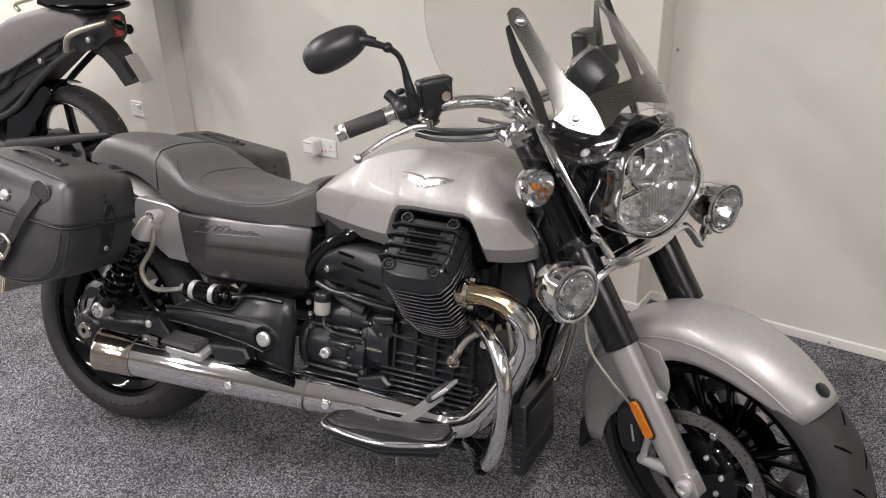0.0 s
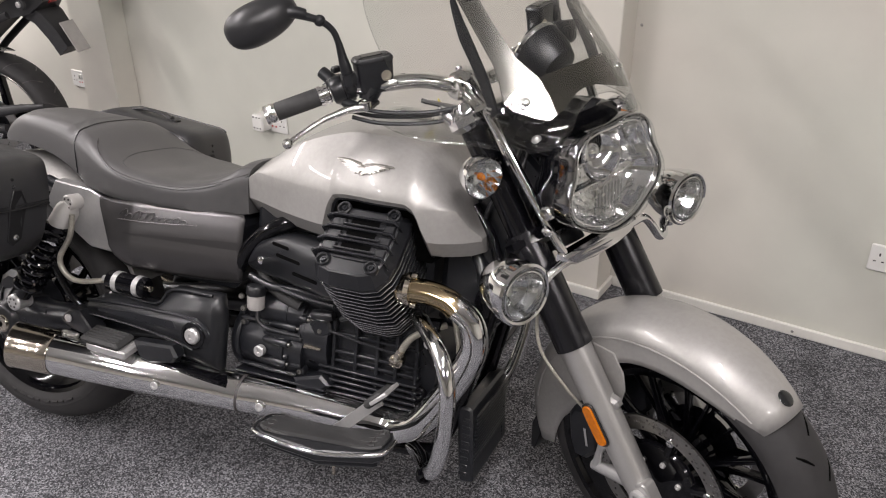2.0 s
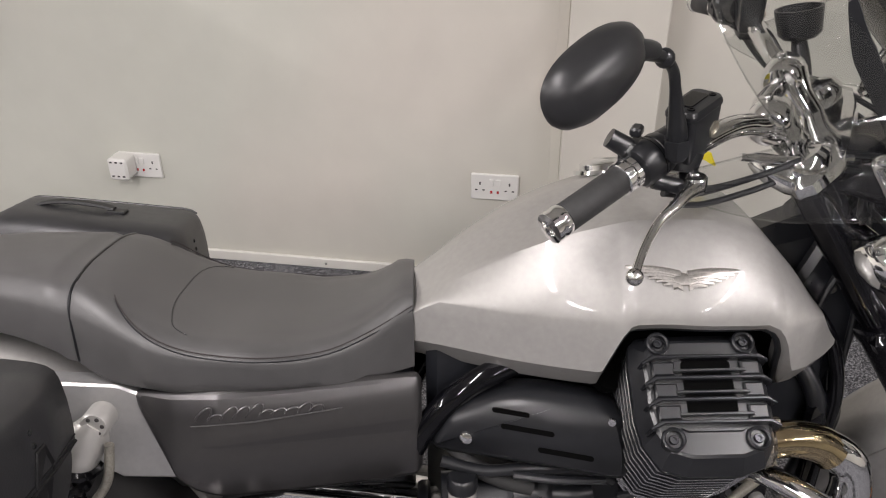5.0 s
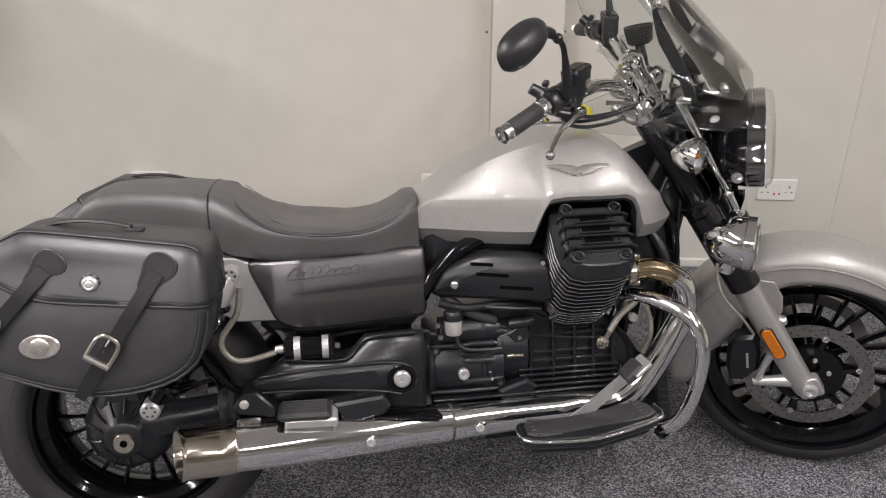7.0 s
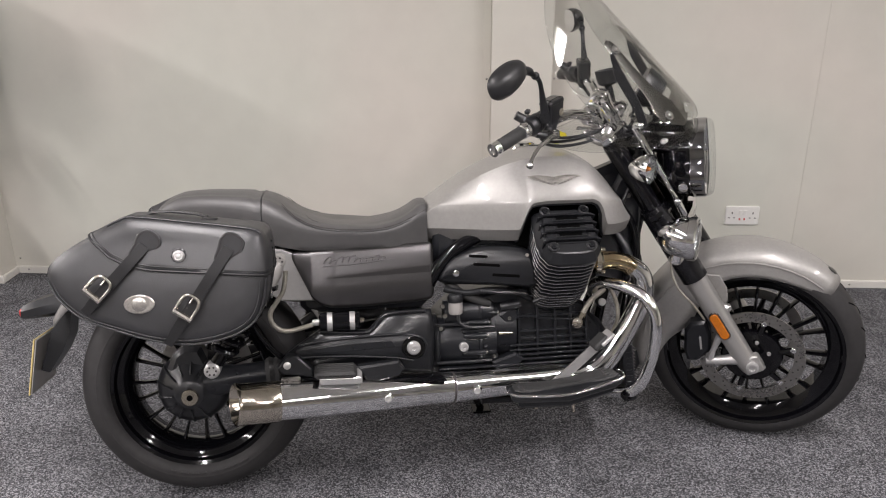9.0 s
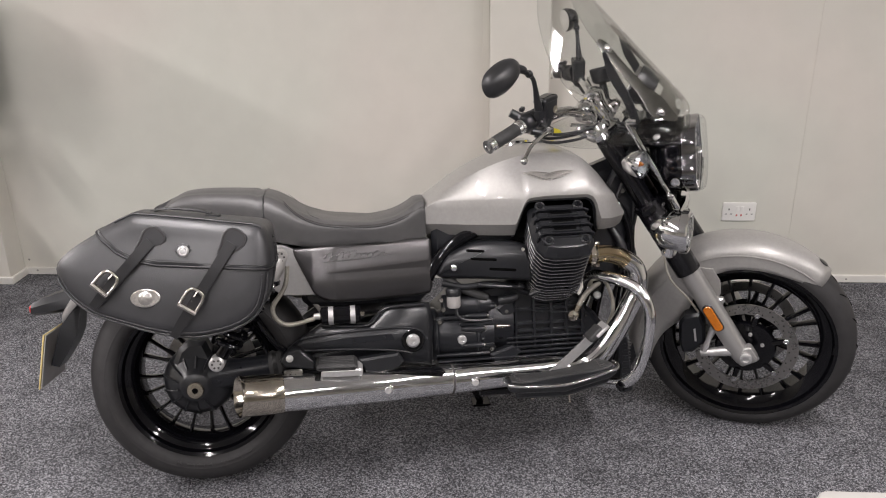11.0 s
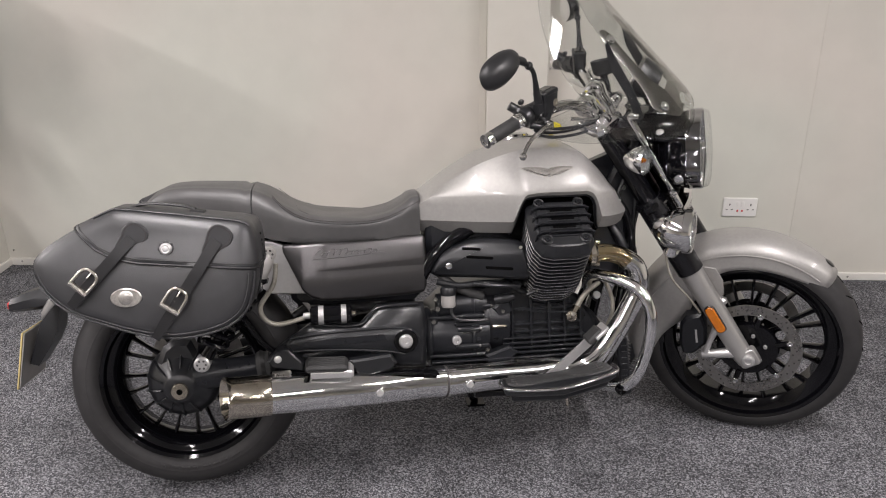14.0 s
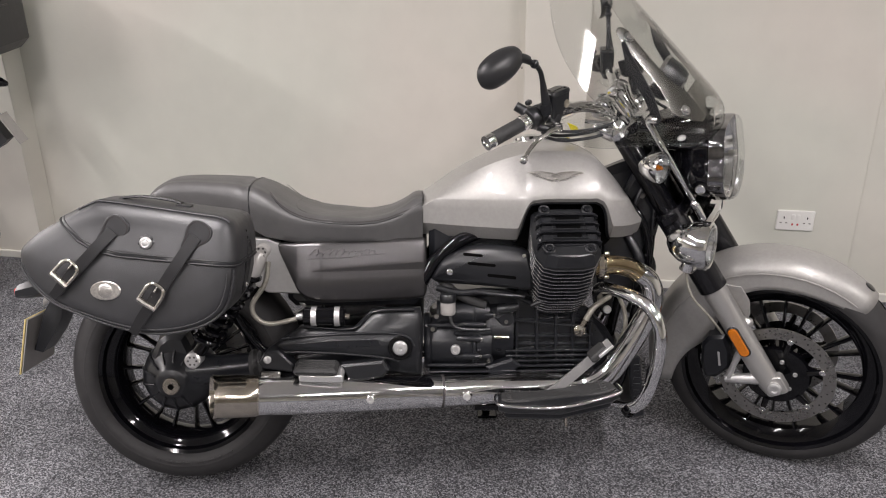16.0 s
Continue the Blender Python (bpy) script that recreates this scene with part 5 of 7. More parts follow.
# ---- saddlebags ----
BAG = [(-0.254, 0.712), (-0.232, 0.745), (-0.173, 0.783), (-0.079, 0.827), (-0.044, 0.832), (0.065, 0.818), (0.17, 0.803), (0.228, 0.792), (0.243, 0.765), (0.248, 0.705), (0.241, 0.64), (0.217, 0.585), (0.159, 0.55), (0.065, 0.535), (-0.022, 0.549), (-0.099, 0.574), (-0.18, 0.606), (-0.236, 0.658)]


def bag(s):
    th = new("saddlebag")
    th.matrix_world = bike.matrix_world @ Matrix.Translation((0.002 if s < 0 else -0.018, 0, -0.004))
    tagged(th, "black leather saddlebag with two buckled straps, hung beside the rear wheel", "saddlebag", "saddlebags")
    o = [(p.x, p.y) for p in catmull([(a, b, 0) for a, b in BAG], 3, True)]

    def out_y(x, z):
        """The bulging outer face."""
        u, v = (x - 0.02) / 0.24, (z - 0.655) / 0.16
        return 0.446 + 0.024 * max(0.0, 1 - u * u * 0.8) * max(0.0, 1 - (v + 0.25) ** 2) + 0.09 * x - 0.06 * max(0, z - 0.70)

    def shell():
        """The bag's rounded hull, from its inner wall to the middle of the bulging face."""
        rows = [[(x, s * 0.258, z) for x, z in inset(o, 0.02)], [(x + 0.03 * max(0.0, x - 0.10), s * 0.268, z) for x, z in inset(o, 0.004)]]
        for f in (0.25, 0.5, 0.72, 0.84):
            rows.append([(x + 0.03 * (1 - f) * max(0.0, x - 0.10), s * (0.282 + (out_y(x, z) - 0.282) * f), z) for x, z in o])
        for i, d in ((0.0015, 0.022), (0.005, 0.013), (0.010, 0.007), (0.016, 0.003)):
            rows.append([(x, s * (out_y(x, z) - d), z) for x, z in inset(o, i)])
        cx, cz = 0.02, 0.675
        base = inset(o, 0.016)
        for t in (0.94, 0.85, 0.72, 0.58, 0.4, 0.2, 0.04):
            rows.append([(cx + (x - cx) * t, s * out_y(cx + (x - cx) * t, cz + (z - cz) * t), cz + (z - cz) * t) for x, z in base])
        return skin(rows, True, True)

    def above(lift):
        """The part of the hull over the lid's edge."""
        bm = shell()
        low = [(-0.145, 0.786), (-0.103, 0.746), (-0.062, 0.724), (-0.010, 0.713), (0.25, 0.690)]
        for (xa, za), (xb, zb) in zip(low, low[1:]):
            nrm = Vector((za - zb, 0, xb - xa)).normalized()
            bmesh.ops.bisect_plane(bm, geom=bm.verts[:] + bm.edges[:] + bm.faces[:], plane_co=Vector((xa, 0, za)) + nrm * lift, plane_no=nrm, clear_inner=True)
        bmesh.ops.recalc_face_normals(bm, faces=bm.faces[:])
        bm.normal_update()
        return bm

    def rim_loop(lift, out):
        """The open edge of that part, in order, moved outwards."""
        bm = above(lift)
        for v in bm.verts:
            v.co += v.normal * out
        links = {}
        for e in bm.edges:
            if e.is_boundary:
                links.setdefault(e.verts[0], []).append(e.verts[1])
                links.setdefault(e.verts[1], []).append(e.verts[0])
        first = max(links, key=lambda v: v.co.x)
        loop, last, cur = [first.co.copy()], None, first
        for _ in range(len(links)):
            step = [v for v in links[cur] if v is not last]
            if not step:
                break
            last, cur = cur, step[0]
            if (cur.co - loop[-1]).length > 0.004:
                loop.append(cur.co.copy())
            if cur is first:
                break
        bm.free()
        return loop

    body = part("body", shell(), LEATHER, th, "black leather bag body", 60)
    # lid: a cap over the upper part, standing a little proud
    bm = above(0.0)
    for v in bm.verts:
        v.co += v.normal * 0.0055
    lid = thick(part("lid", bm, LEATHER, th, "black leather lid flap", 60), 0.0045)
    part("piping", tube(rim_loop(0.002, 0.0050), 0.0028, 8, 1), STRAPL, lid)
    part("piping", tube(rim_loop(0.011, 0.0056), 0.0012, 6, 1), STRAPL, lid)
    top = [p for p in catmull([(a, b, 0) for a, b in BAG], 3, True) if p.y > 0.76 and p.x > -0.19]
    part("piping", tube([Vector((p.x, s * (out_y(p.x, p.y) - 0.0125), p.y + 0.0030)) for p in top if -0.130 < p.x < 0.239], 0.0026, 8, 1), LEATHER, lid)
    ring = [Vector((x, s * (out_y(x, z) - 0.013), z)) for x, z in inset(o, 0.003)]
    low_ring = [q for q in ring if q.z < 0.705]
    cut = max(range(len(low_ring)), key=lambda i: (low_ring[i] - low_ring[i - 1]).length)
    low_ring = low_ring[cut:] + low_ring[:cut]
    part("piping", tube(low_ring, 0.0034, 8, 1), LEATHER, body)
    part("piping", tube([Vector((q.x * 0.95 + 0.001, q.y + s * 0.012, 0.66 + (q.z - 0.66) * 0.90)) for q in low_ring], 0.0016, 6, 1), LEATHER, body)
    # front flap with its tab
    part("front_tab", prism([(0.0, -0.10), (0.018, -0.085), (0.022, 0.0), (0.010, 0.03), (-0.010, 0.03), (-0.022, 0.0), (-0.018, -0.085)], 0.0, 0.005, 0.0015,
                            to=lambda a, d, b: Vector((float(np.interp(0.705 + b, [0.585, 0.64, 0.705, 0.765], [0.221, 0.245, 0.254, 0.252])) + d, s * (0.352 + a), 0.705 + b))), STRAPL, th)
    part("front_stud", dome((0.245, s * 0.352, 0.628), (1, 0, 0), 0.007, 0.004, n=12), CHROME, th)
    for kx, kz in ((0.252, 0.758), (0.254, 0.742)):
        part("front_stud", dome((kx, s * 0.36, kz), (1, 0, 0), 0.004, 0.003, n=10), DARKGL, th)
    # straps and buckles
    for x0, z0, x1, z1, bx, bz in ((-0.020, 0.772, -0.163, 0.625, -0.126, 0.682), (0.168, 0.760, 0.018, 0.545, 0.070, 0.632)):
        d = Vector((x1 - x0, 0, z1 - z0)).normalized()
        nrm = Vector((-d.z, 0, d.x))
        ln = math.hypot(x1 - x0, z1 - z0)
        rows = []
        for k in range(15):
            t = k / 14
            c = Vector((x0, 0, z0)) + d * (ln * t)
            w = 0.0124 * (1 if t < 0.9 else 0.85)
            lift = 0.010 + 0.004 * math.sin(math.pi * min(1, t * 2.2))
            pts = []
            for u, e in ((-1, 0.0), (-1, 0.0035), (1, 0.0035), (1, 0.0)):
                q = c + nrm * (w * u)
                pts.append((q.x, s * (out_y(c.x, c.z) + lift + e), q.z))
            rows.append(pts)
        strap = part("strap", skin(rows), STRAPL, th, "black leather strap")
        patch = [(p.x, p.y) for p in catmull([(0.0, -0.037, 0), (0.021, -0.031, 0), (0.029, -0.010, 0), (0.022, 0.014, 0), (0.0145, 0.040, 0), (-0.0145, 0.040, 0), (-0.022, 0.014, 0), (-0.029, -0.010, 0), (-0.021, -0.031, 0)], 3, True)]
        part("strap_patch", prism(patch, 0, 0.005, 0.0015, to=lambda a, dd, b: Vector((x0 + nrm.x * a + d.x * b, s * (out_y(x0, z0) + 0.006 + dd), z0 + nrm.z * a + d.z * b))), LEATHER, strap)
        part("patch_stitching", tube([Vector((x0 + nrm.x * a + d.x * b, s * (out_y(x0, z0) + 0.0112), z0 + nrm.z * a + d.z * b)) for a, b in inset(patch, 0.005) + inset(patch, 0.005)[:1]], 0.0008, 5, 1), STITCH, strap)

        def frame_pt(a, b, e):
            q = Vector((bx, 0, bz)) + nrm * a + d * b
            return (q.x, s * (out_y(bx, bz) + 0.018 + e), q.z)
        loop = [frame_pt(a, b, 0) for a, b in ((-0.0205, 0.020), (-0.0205, -0.010), (-0.0165, -0.0225), (-0.008, -0.0275), (0.008, -0.0275), (0.0165, -0.0225), (0.0205, -0.010), (0.0205, 0.020))]
        bk = part("buckle", tube(catmull(loop, 4), 0.0045, 10, 1), BUCKM, strap, "pale metal buckle")
        part("buckle_bar", tube([frame_pt(-0.023, 0.021, 0), frame_pt(0.023, 0.021, 0)], 0.0066, 8, 1), BUCKM, strap)
        part("buckle_tongue", tube([frame_pt(0, -0.026, 0.002), frame_pt(0, -0.012, 0.003)], 0.0025, 8, 1), BUCKM, strap)
        for a in (-0.016, 0.0, 0.016):
            part("strap_hole", lathe([(0, 0.002), (0.0006, 0.002)], frame_pt(0, a + 0.002, -0.0037), (0, s, 0), 8), SLOT, strap)
    ox, oz = -0.039, 0.641
    oval = [(math.cos(a) * 0.034 * (1 + 0.0 * k), math.sin(a) * 0.022) for k, a in enumerate([2 * math.pi * k / 28 for k in range(28)])]
    em = part("oval_badge", prism(oval, 0, 0.005, 0.002, to=lambda a, dd, b: Vector((ox + a, s * (out_y(ox, oz) + 0.002 + dd), oz + b))), PEWTER, th, "oval antique silver badge")
    part("badge_centre", dome((ox, s * (out_y(ox, oz) + 0.006), oz), (0, s, 0), 0.017, 0.004), PEWTER, em)
    cxx, czz = 0.055, 0.746
    con = part("concho", lathe([(0.002, 0.0135), (0.006, 0.0135), (0.009, 0.011), (0.0105, 0.009), (0.0095, 0.007), (0.0105, 0.005), (0.011, 0)], (cxx, s * (out_y(cxx, czz) + 0.006), czz), (0, s, 0.05), 24), ALU, th, "round bright stud")
    for k in range(8):
        a = 2 * math.pi * k / 8
        part("scallop", dome((cxx + 0.0125 * math.cos(a), s * (out_y(cxx, czz) + 0.006), czz + 0.0125 * math.sin(a)), (0, s, 0), 0.0062, 0.003, n=12), LEATHER, con)
    # carrying handle on the top
    hy = 0.36
    rows = []
    for p in catmull([(-0.035, s * hy, 0.8335), (-0.015, s * hy, 0.838), (0.025, s * hy, 0.8385), (0.075, s * hy, 0.832), (0.108, s * hy, 0.8225)], 5):
        rows.append([p + Vector((0, dy, dz)) for dy, dz in ((-0.011, 0), (-0.008, 0.004), (0.008, 0.004), (0.011, 0), (0.008, -0.002), (-0.008, -0.002))])
    part("handle", skin(rows), STRAPL, th)
    for hx, hz in ((-0.04, 0.8335), (0.113, 0.8205)):
        part("handle_tab", box((hx, s * hy, hz - 0.002), (0.034, 0.026, 0.006), 0.002, Matrix.Rotation(radians(7), 4, "Y")), STRAPL, th)
    return th


for s in (-1, 1):
    bag(s)

# ---- engine ----
R45 = math.sqrt(0.5)


def cyl(s):
    """Maps (x, v, h): v down the head's face, h out along the cylinder, to the machine."""
    return lambda x, v, h: Vector((x, s * R45 * (h + v), R45 * (h - v)))


def octo(hx, hv, c, cx=1.025, cv=-0.33, c2=None):
    """A cornered outline of a fin in x and v; c2: the cut at its lower corners."""
    c2 = c2 or c
    o = [(cx - hx + c, cv - hv), (cx + hx - c, cv - hv), (cx + hx, cv - hv + c), (cx + hx, cv + hv - c2), (cx + hx - c2 * 0.6, cv + hv), (cx - hx + c2 * 0.6, cv + hv), (cx - hx, cv + hv - c2), (cx - hx, cv - hv + c)]
    soft = []
    for (xa, va), (xb, vb) in zip(o, o[1:] + o[:1]):
        soft += [(xa + (xb - xa) * q, va + (vb - va) * q) for q in (0.2, 0.8)]
    return soft


for s in (-1, 1):
    M = cyl(s)
    to = lambda x, y, z: M(x, z, y)
    cylinder = part("cylinder", prism(octo(0.062, 0.062, 0.02), 0.26, 0.66, 0.004, to=to), ENGB, bike, "black finned air-cooled cylinder")
    for k in range(17):
        h = 0.403 + 0.0158 * k
        g = 0.070 + 0.015 * min(1, k / 7)
        ring = octo(g, g + 0.002, 0.016, c2=0.046)
        fin = part("cooling_fin", prism(ring, h, h + 0.0032, 0.0008, to=to), ENGB, cylinder)
        if k > 2:
            edge_line = [M(a, b, h + 0.0016) for a, b in ring + ring[:1]]
            part("machined_edge", tube(edge_line, 0.0015, 5, 1), FINEDGE, fin)
    cov = part("rocker_cover", skin([[M(x, v, h) for x, v in octo(hx, hv, c, c2=c2)] for h, hx, hv, c, c2 in ((0.660, 0.084, 0.088, 0.016, 0.046), (0.663, 0.086, 0.090, 0.016, 0.047), (0.672, 0.086, 0.090, 0.016, 0.047), (0.698, 0.074, 0.074, 0.018, 0.038), (0.700, 0.070, 0.070, 0.018, 0.036))], True, True), MATTB, cylinder, "black rocker cover with raised ribs", 14)
    # thin black plate paints the shade between the ribs
    part("recess_shade", prism(rounded(0.062, 0.070, 0.006, 3, 1.028, -0.342), 0.699, 0.7015, 0.001, to=to), SHADEB, cov)
    for v in (-0.381, -0.354, -0.327, -0.299):
        rib = [(0.946, v + 0.009), (0.960, v), (1.094, v), (1.104, v + 0.008), (1.102, v + 0.0105), (1.090, v + 0.0052), (0.964, v + 0.0052), (0.948, v + 0.0125)]
        part("cover_rib", prism(rib, 0.680, 0.713, 0.0015, to=to), RIBB, cov)
    for v in (-0.368, -0.3405, -0.313):
        part("inner_rib", prism([(0.985, v + 0.004), (1.075, v + 0.004), (1.075, v + 0.008), (0.985, v + 0.008)], 0.690, 0.7085, 0.001, to=to), MATTB, cov)
        for xa, xb in ((0.960, 0.988), (1.070, 1.094)):
            part("cover_pad", prism([(xa, v - 0.006), (xb, v - 0.006), (xb, v + 0.012), (xa, v + 0.012)], 0.685, 0.7055, 0.002, to=to), MATTB, cov)
    for x, v in ((0.972, -0.399), (1.080, -0.399), (0.974, -0.278), (1.076, -0.278)):
        part("cover_boss", lathe([(0, 0.015), (0.013, 0.0145), (0.0145, 0.0125), (0.013, 0.0105), (0.006, 0.010), (0.006, 0)], M(x, v, 0.692), M(0, 0, 1), 16), MATTB, cov)
        part("cover_bolt", bolt(M(x, v, 0.6985), M(0, 0, 1), 0.0062, 0.005), RIBB, cov)
    part("lower_cover", prism([(0.985, -0.291), (1.066, -0.291), (1.058, -0.2865), (0.993, -0.2865)], 0.69, 0.7035, 0.001, to=to), MATTB, cov)

case = part("crankcase", prism([(0.855, 0.545), (0.92, 0.56), (1.11, 0.50), (1.165, 0.42), (1.165, 0.285), (1.10, 0.262), (0.70, 0.262), (0.68, 0.30), (0.68, 0.46), (0.76, 0.53)], -0.105, 0.105, 0.010), ENGB, bike, "black ribbed engine crankcase")
for x in (0.915, 0.970, 1.022, 1.068, 1.115):
    part("case_rib", box((x, -0.112, 0.425), (0.008, 0.022, 0.15), 0.002), ENGB, case)
for z in (0.468, 0.425, 0.404):
    part("case_rib", box((1.015, -0.111, z), (0.215, 0.018, 0.007), 0.002), ENGB, case)
for k in range(6):
    part("sump_fin", box((1.005, -0.116, 0.388 - 0.014 * k), (0.24, 0.034, 0.0055), 0.0015), ENGB, case)
for k in range(5):
    part("gearbox_fin", box((0.795, -0.130, 0.338 - 0.0105 * k), (0.235, 0.046, 0.005), 0.0015), ENGB, case)
part("sump_skirt", box((0.98, -0.112, 0.292), (0.28, 0.03, 0.022), 0.004), ENGB, case)
for x in (0.93, 0.985, 1.05, 1.085):
    part("case_bolt", bolt((x, -0.127, 0.297), (0, -1, 0), 0.006, 0.005), ALU, case)
gb = part("gearbox", tube([(0.668, -0.075, 0.405), (0.69, -0.075, 0.405), (0.80, -0.08, 0.403), (0.845, -0.08, 0.402)], [0.062, 0.070, 0.072, 0.066], 28, 1), ENGB, bike, "black gearbox housing")
part("gearbox_bolt", lathe([(0, 0.013), (0.012, 0.013), (0.014, 0.011), (0.014, 0.006), (0.009, 0.005), (0.009, 0)], (0.748, -0.153, 0.402), (0, -1, 0), 20), ALU, gb)
part("flange", lathe([(0, 0.082), (0.012, 0.084), (0.020, 0.080)], (0.832, -0.055, 0.44), (1, 0, 0), 32), ENGB, gb)
for z, y in ((0.442, -0.140), (0.378, -0.142)):
    part("gearbox_rib", box((0.795, y, z), (0.10, 0.012, 0.012), 0.004), ENGB, gb)
bell = part("clutch_housing", tube([(0.835, -0.03, 0.435), (0.905, -0.03, 0.435)], 0.108, 32, 1), ENGB, bike)
for a in (20, 60, 100, 140, 165):
    part("housing_bolt", bolt((0.843, -0.03 - 0.100 * math.cos(radians(a - 60)), 0.435 + 0.100 * math.sin(radians(a - 60))), (-1, 0, 0), 0.006, 0.006), ALU, bell)
st = part("starter_motor", tube([(0.70, -0.105, 0.492), (0.80, -0.105, 0.492), (0.84, -0.105, 0.490)], [0.034, 0.036, 0.030], 20, 1), ENGB, bike)
part("starter_end", lathe([(0, 0.036), (0.008, 0.037), (0.012, 0.030)], (0.795, -0.105, 0.492), (1, 0, 0), 20), ENGB, st)
for px_, pz_ in ((0.866, 0.405), (1.128, 0.372)):
    part("round_plug", lathe([(0, 0.017), (0.010, 0.017), (0.012, 0.014), (0.012, 0)], (px_, -0.118, pz_), (0, -1, 0), 20), GLOSB, case)
part("drain_fitting", tube([(0.852, -0.14, 0.430), (0.892, -0.138, 0.428)], [0.006, 0.004], 10, 1), NICKEL, case)
part("timing_cover", prism([(1.10, 0.49), (1.165, 0.44), (1.19, 0.40), (1.19, 0.31), (1.15, 0.285)], -0.085, 0.085, 0.008), ENGB, case)
# castings and fittings round the gearbox
for xa, xb, z, y in ((0.762, 0.826, 0.462, -0.132), (0.750, 0.815, 0.428, -0.150), (0.748, 0.812, 0.380, -0.150), (0.800, 0.850, 0.488, -0.128)):
    part("bolt_tower", tube([(xa, y, z + 0.002), (xa + 0.006, y, z + 0.002), (xb - 0.006, y, z), (xb, y, z)], [0.004, 0.0075, 0.0095, 0.0085], 12, 1), ENGB, gb)
    part("tower_bolt", bolt((xb, y, z), (1, 0, 0), 0.005, 0.006), DISC, gb)
for z, y in ((0.462, -0.128), (0.352, -0.132)):
    part("gearbox_rib", tube([(0.675, y, z), (0.76, y - 0.004, z), (0.83, y - 0.002, z)], [0.005, 0.007, 0.006], 8, 3), ENGB, gb)
part("gearbox_collar", lathe([(0, 0.074), (0.006, 0.078), (0.016, 0.078), (0.020, 0.074)], (0.664, -0.075, 0.405), (1, 0, 0), 32), ENGB, gb)
part("gearbox_collar", lathe([(0, 0.070), (0.004, 0.076), (0.012, 0.076), (0.016, 0.070)], (0.790, -0.079, 0.403), (1, 0, 0), 32), ENGB, gb)
for a in (75, 110, 150, 185):
    q = Vector((0.806, -0.079 + 0.071 * math.cos(radians(a)), 0.403 + 0.071 * math.sin(radians(a))))
    part("collar_bolt", bolt(q, (1, 0, 0), 0.006, 0.010), ENGB, gb)
for bx, bz, r in ((0.688, 0.452, 0.008), (0.838, 0.362, 0.008), (0.885, 0.470, 0.007), (0.885, 0.352, 0.007), (0.905, 0.330, 0.006)):
    part("case_boss", lathe([(0, r * 1.8), (0.014, r * 1.5), (0.016, r)], (bx, -0.118, bz), (0, -1, 0), 14), ENGB, case)
    part("case_bolt", bolt((bx, -0.133, bz), (0, -1, 0), r * 0.8, 0.005), DISC, case)
part("side_web", prism([(0.855, 0.48), (0.90, 0.515), (0.915, 0.47), (0.88, 0.44)], -0.135, -0.105, 0.006), ENGB, case)
part("side_web", prism([(0.83, 0.350), (0.90, 0.372), (0.925, 0.352), (0.90, 0.330), (0.84, 0.325)], -0.152, -0.110, 0.006), ENGB, case)
part("sensor_plug", tube([(0.865, -0.125, 0.502), (0.895, -0.135, 0.508), (0.918, -0.135, 0.512)], [0.012, 0.014, 0.010], 12, 1), MATTB, case)
part("wiring_loom", tube([(0.70, -0.13, 0.565), (0.76, -0.138, 0.552), (0.83, -0.14, 0.556), (0.90, -0.13, 0.545), (0.95, -0.12, 0.52)], 0.009, 10, 5), MATTB, bike)
part("breather_hose", tube([(0.70, -0.10, 0.60), (0.74, -0.12, 0.555), (0.79, -0.128, 0.53), (0.83, -0.125, 0.515)], 0.013, 12, 5), GRIPR, bike)
part("throttle_body", tube([(0.83, -0.10, 0.615), (0.93, -0.16, 0.63)], 0.032, 18, 1), ENGB, bike)
part("throttle_link", tube([(0.80, -0.162, 0.56), (0.86, -0.165, 0.552), (0.93, -0.158, 0.545)], 0.006, 8, 4), MATTB, bike)
part("plug_lead", tube([(0.95, -0.16, 0.52), (0.985, -0.175, 0.54), (1.02, -0.19, 0.57)], 0.006, 8, 4), MATTB, bike)
part("thin_cable", tube([(0.885, -0.128, 0.478), (0.93, -0.132, 0.472), (1.00, -0.132, 0.462), (1.07, -0.130, 0.455)], 0.003, 6, 4), MATTB, bike)
for x in (0.97, 1.07):
    part("drain_lug", box((x + 0.02, -0.135, 0.302), (0.016, 0.010, 0.020), 0.003), DISC, case)
hz = part("oil_hose", tube([(1.082, -0.152, 0.452), (1.092, -0.158, 0.475), (1.115, -0.160, 0.512), (1.150, -0.150, 0.535), (1.18, -0.13, 0.545)], 0.0075, 10, 5), HOSE, bike, "braided oil hose")
part("hose_union", lathe([(-0.012, 0.014), (0.0, 0.016), (0.012, 0.016), (0.016, 0.010), (0.016, 0)], (1.080, -0.140, 0.448), (0, -1, 0), 12), NICKEL, hz)
part("hose_nut", tube([(1.086, -0.155, 0.462), (1.094, -0.158, 0.480)], 0.0105, 6, 1), NICKEL, hz)
part("oil_hose", tube([(1.185, -0.10, 0.55), (1.205, -0.115, 0.50), (1.21, -0.12, 0.45), (1.195, -0.11, 0.40)], 0.006, 8, 5), HOSE, bike)

# injector shield with three slots, frame tubes
INJ = [(0.685, 0.598), (0.700, 0.625), (0.718, 0.645), (0.783, 0.674), (0.848, 0.681), (0.930, 0.672), (0.946, 0.640), (0.952, 0.605), (0.944, 0.570), (0.880, 0.572), (0.812, 0.575), (0.715, 0.578), (0.690, 0.585)]


def inj_to(x, y, z):
    """The shield stands further out towards the cylinder head."""
    return Vector((x, y + 0.025 - 0.28 * (x - 0.70), z))


